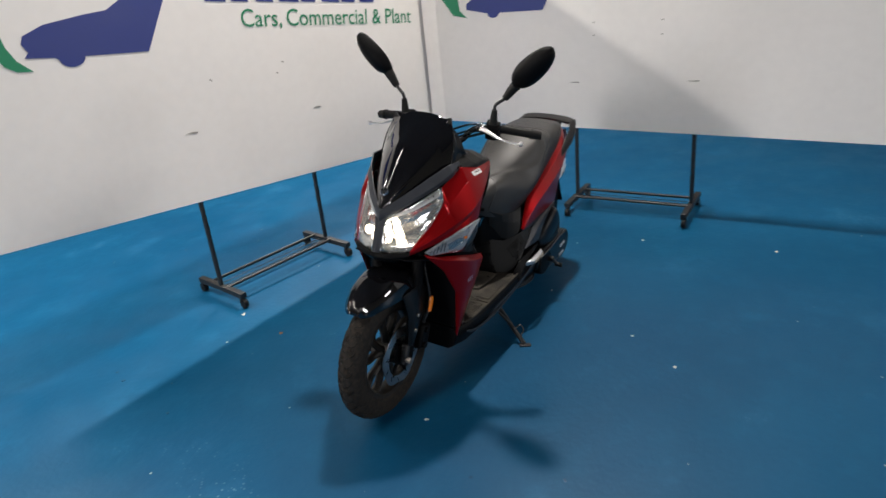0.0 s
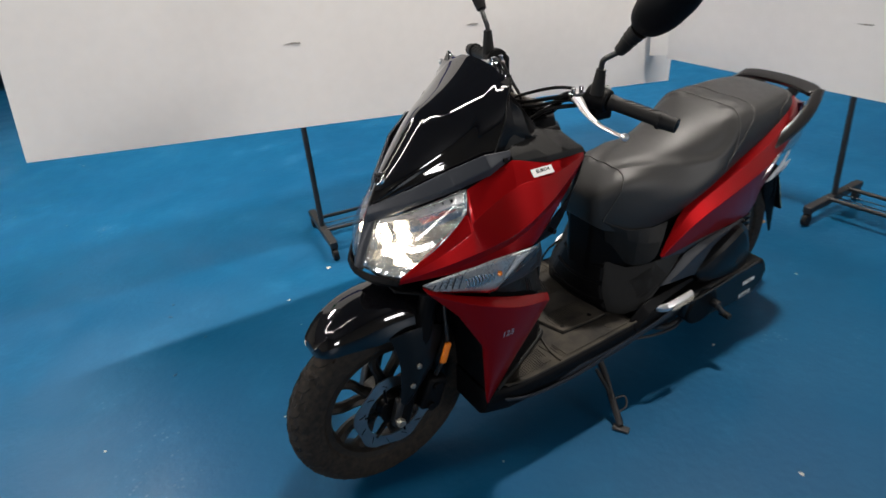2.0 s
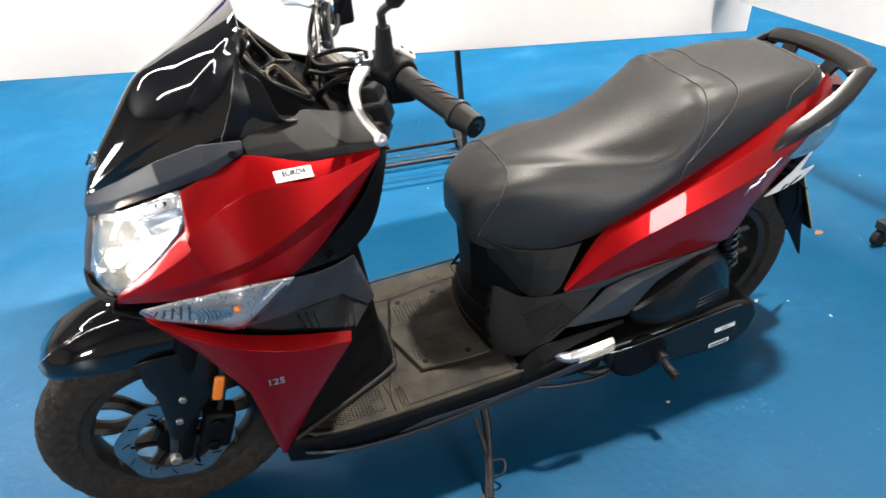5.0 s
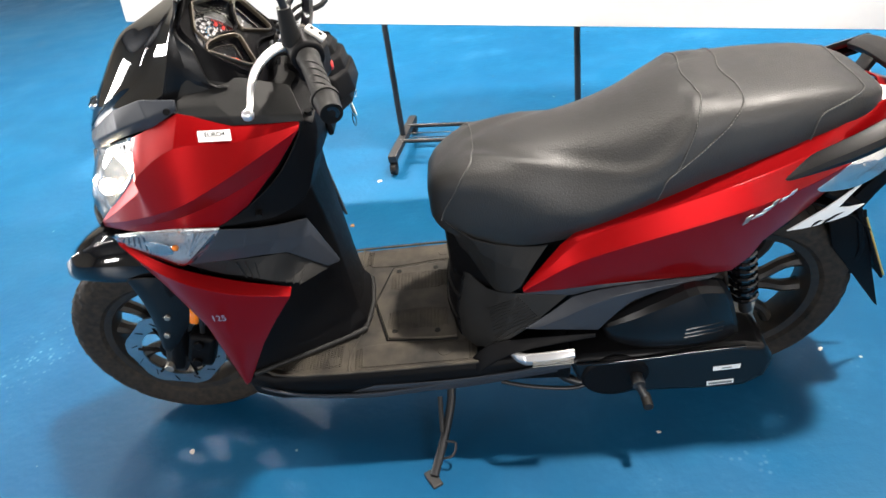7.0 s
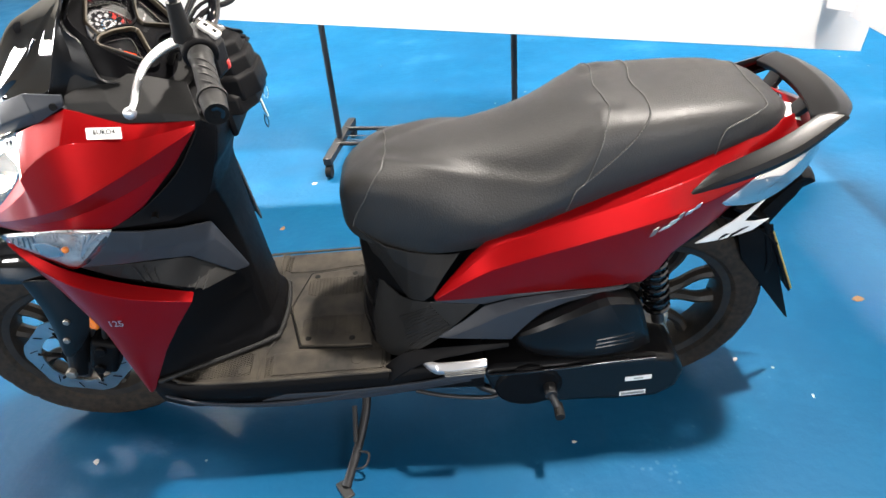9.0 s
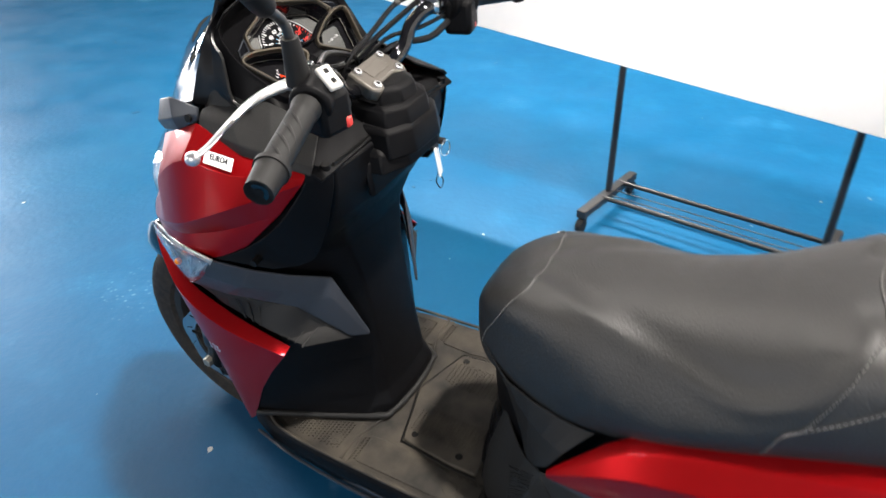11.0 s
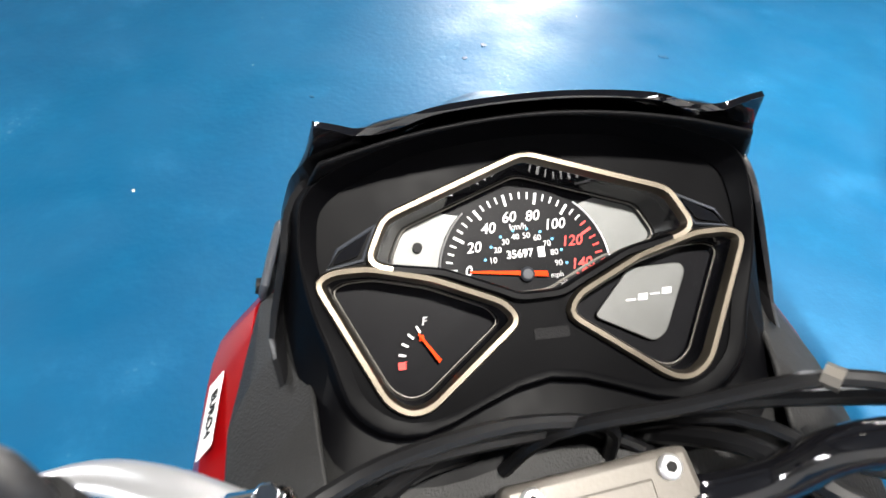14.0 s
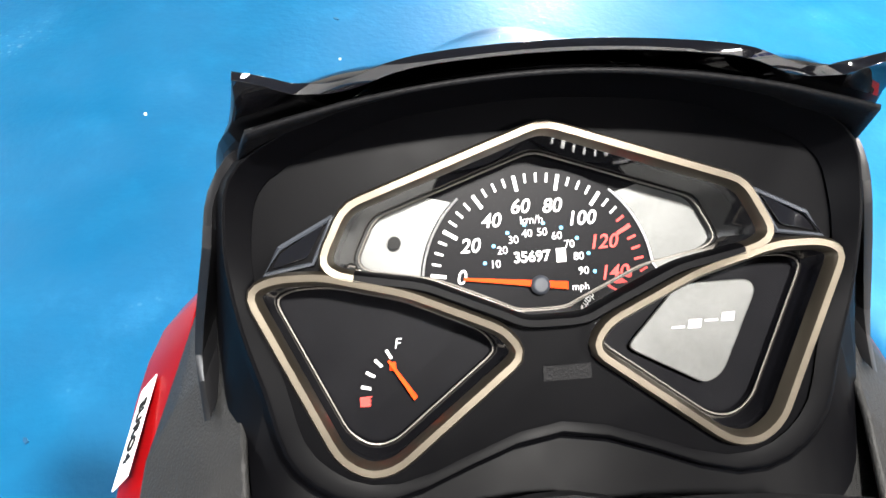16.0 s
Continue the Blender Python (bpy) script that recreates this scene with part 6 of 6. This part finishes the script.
# stepped cover of the steering column
for k, (z0, z1, xb, xf, wb, wf) in enumerate(((0.945, 0.975, 0.062, 0.145, 0.036, 0.04), (0.915, 0.952, 0.048, 0.15, 0.05, 0.056), (0.88, 0.925, 0.038, 0.16, 0.062, 0.075), (0.86, 0.895, 0.046, 0.165, 0.075, 0.095))):
    def ring(z, g):
        return [(xb + g, -wb * 0.55, z), (xb + g + 0.022, -wb - 0.012 + g, z), (xf, -wf + g, z), (xf, wf - g, z), (xb + g + 0.022, wb + 0.012 - g, z), (xb + g, wb * 0.55, z)]
    soften(part("column_cover", loft_bm([[Vector((0, -0.008, 0)) + Vector(p) for p in ring(z0, 0.0)], [Vector((0, -0.008, 0)) + Vector(p) for p in ring(z1 - 0.006, 0.006)], [Vector((0.004, -0.008, 0)) + Vector(p) for p in ring(z1, 0.012)]]), M_black, scooter, "stepped black steering cover" if k == 0 else ""), 0.003, 2, 25)
CL = Matrix.Translation((0.115, -0.003, 0.988)) @ Matrix.Rotation(radians(7), 4, "Z") @ Matrix(((0, 0.88, -0.475, 0), (-1, 0, 0, 0), (0, 0.475, 0.88, 0), (0, 0, 0, 1)))
clamp = prism("bar_clamp", [(-0.048, 0.024), (0.048, 0.024), (0.052, -0.018), (0.044, -0.03), (0.028, -0.03), (0.021, -0.019), (-0.021, -0.019), (-0.028, -0.03), (-0.044, -0.03), (-0.052, -0.018)][::-1], CL, 0.02, M_clamp, scooter, "bronze-grey handlebar clamp with four bolts", 0.004)
slab("clamp_recess", (0.05, 0.02, 0.002), CL @ Matrix.Translation((0, 0.002, 0.0006)), M_clamp, clamp, bevel=0.001)
for x in (-0.035, 0.035):
    for y in (-0.019, 0.015):
        bolt = cyl("clamp_bolt", CL @ Vector((x, y, -0.001)), CL @ Vector((x, y, 0.004)), 0.0062, M_alloy, clamp, "silver socket bolt", seg=18)
        cyl("bolt_socket", CL @ Vector((x, y, 0.0035)), CL @ Vector((x, y, 0.0044)), 0.003, M_ink, bolt, seg=6, bevel=0)

# handlebar
BAR = [(0.107, 0.02, 0.968), (0.104, 0.05, 0.97), (0.10, 0.078, 0.985), (0.096, 0.098, 1.012), (0.086, 0.125, 1.027), (0.07, 0.16, 1.03), (0.052, 0.205, 1.027), (0.003, 0.361, 1.003)]
bar = tube("handlebar", [(x, -y - 0.012, z + 0.006) for x, y, z in BAR[::-1]] + [(0.107, 0, 0.966)] + BAR, 0.0112, M_gloss, scooter, "glossy black bent handlebar", seg=14)
for s in (1, -1):
    def hb(x, y, z):
        return Vector((x, y, z)) if s > 0 else Vector((x, -y - 0.012, z + 0.006))
    a, b = hb(0.050, 0.212, 1.026), hb(0.003, 0.361, 1.003)

    def along(t, a=a, b=b):
        return a.lerp(b, t)
    grip = part("grip", tube_bm([along(k / 24) for k in range(25)], lambda t: 0.0185 if t < 0.05 else 0.0165, 20, 1), M_grip, bar, "ribbed black rubber grip", 30)
    for k in range(4):
        qd = (b - a).normalized()
        e1 = qd.cross(Vector((0, 0, 1))).normalized()
        e2 = e1.cross(qd)
        part("grip_wave", tube_bm([along(0.14 + 0.13 * k + 0.045 * j) + (e1 * math.cos(0.6 + 0.42 * j) + e2 * math.sin(0.6 + 0.42 * j)) * 0.0158 for j in range(7)], lambda t: 0.0024 * math.sin(math.pi * min(max(t, 0.06), 0.94)), 6, 2), M_grip, grip)
    part("grip_flange", cyl_bm(along(0.73), along(0.775), 0.021, 0.021, 24), M_grip, grip)
    part("bar_end", tube_bm([along(t) for t in (0.76, 0.82, 0.95, 1.0)], lambda t: 0.0195 - 0.004 * t, 18, 1), M_grip, grip)
    cyl("end_screw", along(0.995), along(1.004), 0.006, M_ink, grip, seg=12, bevel=0)
    # switch box
    q = (b - a).normalized()
    box_m = Matrix.Translation(hb(0.058, 0.183, 1.028)) @ Vector((0, 0, 1)).rotation_difference(q).to_matrix().to_4x4()
    bm = cyl_bm((0, 0, -0.027), (0, 0, 0.026), 0.029, 0.027, 18)
    bm.transform(box_m)
    switch = soften(part("switch_box", bm, M_black, bar, "black switch box"), 0.005, 3, 40)
    soften(slab("switch_base", (0.045, 0.05, 0.055), Matrix.Translation(hb(0.05, 0.178, 1.008)) @ Matrix.Rotation(radians(-12 * s), 4, "Z"), M_black, switch, bevel=0), 0.008, 2)
    if s > 0:
        sm = Matrix.Translation((0.037, 0.178, 1.051)) @ Matrix.Rotation(radians(-14), 4, "Z") @ Matrix.Rotation(radians(-38), 4, "Y")
        sw = soften(slab("switch_plate", (0.034, 0.02, 0.008), sm, M_plate, switch, "pale grey switch plate", bevel=0), 0.003, 2)
        for dx in (-0.007, 0.008):
            slab("rocker", (0.006, 0.005, 0.003), sm @ Matrix.Translation((dx, 0, 0.004)), M_ink, sw, bevel=0)
        soften(slab("horn_button", (0.022, 0.012, 0.016), Matrix.Translation((0.034, 0.167, 0.992)), M_redplastic, switch, "red button", bevel=0), 0.004)
        soften(slab("turn_switch", (0.016, 0.02, 0.014), Matrix.Translation((0.034, 0.165, 1.012)), M_ink, switch, bevel=0), 0.004)
    else:
        soften(slab("starter_button", (0.014, 0.03, 0.012), Matrix.Translation((0.035, -0.188, 0.997)), M_redplastic, switch, "red button", bevel=0), 0.004)
    # brake lever and its perch
    perch = soften(slab("lever_perch", (0.04, 0.032, 0.024), Matrix.Translation(hb(0.086, 0.146, 1.03)), M_chrome, bar, "chrome lever perch", bevel=0), 0.006)
    for dx in (-0.012, 0.012):
        cyl("perch_bolt", hb(0.084 + dx, 0.14, 1.04), hb(0.084 + dx, 0.14, 1.05), 0.006, M_chrome, perch, seg=6)
    lev = [(0.098, 0.155, 1.03), (0.116, 0.185, 1.03), (0.132, 0.22, 1.022), (0.136, 0.262, 1.01), (0.131, 0.30, 1.003), (0.129, 0.326, 1.001)]
    lever = tube("brake_lever", [hb(*p) for p in lev], lambda t: 0.013 - 0.0075 * min(1, t * 1.6), M_alloy, bar, "polished brake lever with a ball end", seg=12, flat=0.6)
    bm = bm_new()
    bmesh.ops.create_uvsphere(bm, u_segments=16, v_segments=10, radius=0.009, matrix=Matrix.Translation(hb(0.129, 0.329, 1.001)))
    part("lever_ball", bm, M_alloy, lever)
    # mirror
    stem0 = hb(0.073, 0.19, 1.045)
    boot = part("mirror_boot", cyl_bm(stem0, hb(0.071, 0.195, 1.102), 0.0165, 0.0105, 18), M_grip, bar, "black rubber mirror boot")
    stem = [hb(0.071, 0.194, 1.09), hb(0.0715, 0.1955, 1.111), hb(0.073, 0.201, 1.1235), hb(0.069, 0.214, 1.134), hb(0.062, 0.2315, 1.147), hb(0.057, 0.262, 1.187)]
    mirror = tube("mirror", stem, 0.0062, M_steel, bar, "black leaf-shaped mirror on a bent stem", seg=12)
    part("mirror_bellow", tube_bm([hb(0.0615, 0.2318, 1.1474), hb(0.060, 0.243, 1.160), hb(0.058, 0.256, 1.178), hb(0.055, 0.273, 1.198)], lambda t: 0.0125 + 0.008 * t + 0.001 * math.sin(t * 40) * (t > 0.5), 16, 6), M_grip, mirror)
    o, tip = hb(0.056, 0.268, 1.196), hb(0.062, 0.412, 1.345)
    ax = (tip - o).normalized()
    nrm = Vector((-0.9, -0.23 * s, 0.392))
    nrm = (nrm - ax * nrm.dot(ax)).normalized()
    bx = nrm.cross(ax) * (1 if s > 0 else -1)
    length = (tip - o).length
    leaf = [(0.0, 0.012), (0.02, 0.036), (0.065, 0.05), (0.13, 0.05), (0.18, 0.036), (length, 0.004), (0.18, -0.024), (0.13, -0.04), (0.065, -0.046), (0.025, -0.036), (0.0, -0.014)]
    leaf = rounded(leaf, 0.02, 3)
    def lf(p, k, h):
        cx, cy = 0.09, 0.004
        return o + ax * (cx + (p[0] - cx) * k) + bx * (cy + (p[1] - cy) * k) + nrm * h
    bm = loft_bm([[lf(p, k, h) for p in leaf] for k, h in ((0.93, 0.013), (1.0, 0.014), (1.02, 0.006), (0.98, -0.006), (0.82, -0.02), (0.5, -0.03), (0.12, -0.033))])
    part("mirror_shell", bm, M_black, mirror, "matt black mirror shell", 50)
    bm = bm_new()
    f = bm.faces.new([bm.verts.new(lf(p, 0.92, 0.0138)) for p in leaf])
    bm.normal_update()
    if f.normal.dot(nrm) < 0:
        f.normal_flip()
    part("mirror_glass", bm, M_mirror, mirror, "mirror glass", 0)

TURN = Matrix.Translation((0.125, 0.004, 0.003)) @ Matrix.Rotation(radians(1.2), 4, "Z") @ Matrix.Translation((-0.107, 0, 0))
bar.matrix_local = TURN
for pts, r in (([(0.085, 0.135, 1.045), (0.106, 0.095, 1.042), (0.13, 0.035, 1.02), (0.142, -0.02, 0.99), (0.148, -0.03, 0.95)], 0.004),
               ([(0.09, -0.15, 1.052), (0.109, -0.10, 1.055), (0.124, -0.045, 1.026), (0.138, 0.01, 0.996), (0.148, 0.03, 0.95)], 0.004),
               ([(0.06, -0.165, 1.01), (0.075, -0.125, 0.995), (0.12, -0.085, 0.99), (0.16, -0.05, 0.95)], 0.0055),
               ([(0.065, -0.17, 1.02), (0.09, -0.12, 1.01), (0.13, -0.08, 1.0), (0.165, -0.03, 0.95)], 0.0035),
               ([(0.088, 0.14, 1.035), (0.12, 0.09, 1.018), (0.143, 0.0, 0.992), (0.132, -0.08, 1.012), (0.10, -0.145, 1.045)], 0.0045),
               ([(0.07, 0.15, 1.02), (0.105, 0.105, 1.012), (0.14, 0.06, 0.995), (0.155, 0.0, 0.98), (0.15, -0.05, 0.95)], 0.004),
               ([(0.065, 0.16, 1.01), (0.09, 0.12, 1.0), (0.13, 0.085, 0.99), (0.165, 0.04, 0.945)], 0.0055)):
    tube("cable", [TURN @ Vector(p) for p in pts], r, M_satin, scooter, seg=8)
tube("hose_band", [TURN @ Vector(p) for p in ((0.106, -0.10, 1.056), (0.112, -0.095, 1.055))], 0.0055, M_clamp, scooter, seg=8)

# ---------------------------------------------------------------- the silver car by the wall
car = thing("parked_car", "silver hatchback parked by the cream wall", "car", pose(1.28, -7.35, 0, 0, 0, 28))
rings = []
# y runs ahead (towards the viewer), x across
for y, w, z0, z1 in ((0.62, 0.55, 0.30, 0.62), (0.55, 0.74, 0.22, 0.70), (0.35, 0.84, 0.20, 0.78), (0.0, 0.87, 0.2, 0.88), (-0.55, 0.87, 0.2, 0.98), (-1.6, 0.87, 0.2, 1.0), (-2.6, 0.86, 0.22, 1.0), (-3.1, 0.80, 0.3, 0.95)):
    rings.append([(-w * 0.9, y, z0), (-w, y, z0 + 0.2), (-w, y, z1 - 0.16), (-w * 0.78, y, z1), (w * 0.78, y, z1), (w, y, z1 - 0.16), (w, y, z0 + 0.2), (w * 0.9, y, z0)])
soften(part("body", loft_bm(rings), M_silverpaint, car, "silver car body"), 0.05, 3, 15)
rings = [[(-w, y, z0), (-w * k, y2, z1), (w * k, y2, z1), (w, y, z0)] for y, y2, w, k, z0, z1 in ((-0.5, -1.15, 0.78, 0.8, 0.95, 1.42), (-2.9, -2.6, 0.76, 0.8, 0.95, 1.42))]
soften(part("cabin", loft_bm(rings), M_gloss, car, "dark glazed cabin"), 0.05, 3, 15)
slab("roof", (1.15, 1.5, 0.05), pose(0, -1.85, 1.43), M_silverpaint, car, bevel=0.02)
for s in (1, -1):
    for y in (-0.05, -2.45):
        tyre = cyl("wheel", (0.68 * s, y, 0.31), (0.87 * s, y, 0.31), 0.31, M_rubber, car, "car wheel", seg=32, bevel=0.02)
        cyl("rim", (0.86 * s, y, 0.31), (0.88 * s, y, 0.31), 0.2, M_alloy, tyre, seg=24)
    panel("headlamp", [[(0.46, 0.57, 0.70), (0.62, 0.50, 0.735), (0.80, 0.30, 0.79)], [(0.47, 0.60, 0.62), (0.64, 0.54, 0.635), (0.82, 0.33, 0.69)]], M_reflector, car, (0.3, 1, 0), 0.01, 3, 2, s, "clear car headlamp")
    lamp_ring = cyl("fog_lamp", (0.60 * s, 0.57, 0.40), (0.60 * s, 0.605, 0.40), 0.05, M_chrome, car, "round fog lamp", seg=20)
    soften(slab("wing_mirror", (0.2, 0.1, 0.13), pose(0.99 * s, -0.62, 1.03), M_silverpaint, car, bevel=0), 0.04, 3)
soften(slab("lower_grille", (1.36, 0.1, 0.2), pose(0, 0.57, 0.38), M_ink, car, bevel=0), 0.03)
soften(slab("upper_grille", (0.7, 0.06, 0.1), pose(0, 0.62, 0.62), M_ink, car, bevel=0), 0.02)
soften(slab("bumper_lip", (1.4, 0.1, 0.07), pose(0, 0.57, 0.235), M_black, car, bevel=0), 0.02)

# ---------------------------------------------------------------- litter on the floor
M_chip = material("pale_paint_chip", (0.5, 0.48, 0.43), 0.7, vary=0.3, scale=60)
M_leaf = material("brown_dry_leaf", (0.22, 0.1, 0.04), 0.8, vary=0.3, scale=40)
M_mark = material("dark_floor_stain", (0.004, 0.04, 0.1), 0.4, vary=0.4, scale=30)
rnd = random.Random(4)


def chip(x, y, size, mat, name="paint_chip", label="small pale paint chip lying on the blue floor", category="debris"):
    n = rnd.randint(5, 8)
    a0 = rnd.random() * 6
    out = [(size * (0.55 + 0.6 * rnd.random()) * math.cos(a0 + 2 * math.pi * k / n), size * (0.35 + 0.5 * rnd.random()) * math.sin(a0 + 2 * math.pi * k / n)) for k in range(n)]
    ob = part(name, prism_bm(out, pose(x, y, 0.0022, 0, 0, rnd.random() * 360), 0.0022), mat, smooth=0)
    return tagged(ob, label, category, "floor litter")


for x, y, size in ((-0.245, 0.735, 0.009), (-0.07, 0.961, 0.011), (1.737, 0.789, 0.008), (2.071, 0.245, 0.008), (0.627, 0.183, 0.011), (-0.54, 0.235, 0.006), (-1.014, 0.005, 0.009), (-1.15, 0.15, 0.007), (-1.3, 0.5, 0.014), (0.255, -1.187, 0.014), (0.5, -1.05, 0.006), (1.6, -2.1, 0.01), (1.3, -0.6, 0.006), (2.3, -0.4, 0.008), (-1.35, 1.2, 0.012)):
    chip(x, y, size, M_chip)
for x, y, size in ((2.842, -0.494, 0.022), (2.7, -0.387, 0.02), (2.758, -1.339, 0.024), (0.721, 0.787, 0.009), (0.936, -1.266, 0.012), (0.902, -1.355, 0.009), (2.335, 0.266, 0.012), (1.02, -0.85, 0.009), (0.86, -1.02, 0.009)):
    chip(x, y, size, M_mark, "paint_flake", "dark flake lifting from the blue floor paint", "debris")
for x, y, size in ((-1.25, -0.35, 0.022), (-1.45, -0.2, 0.018), (0.33, -0.85, 0.014)):
    chip(x, y, size, M_leaf, "dry_leaf", "curled brown leaf scrap on the blue floor", "leaf")
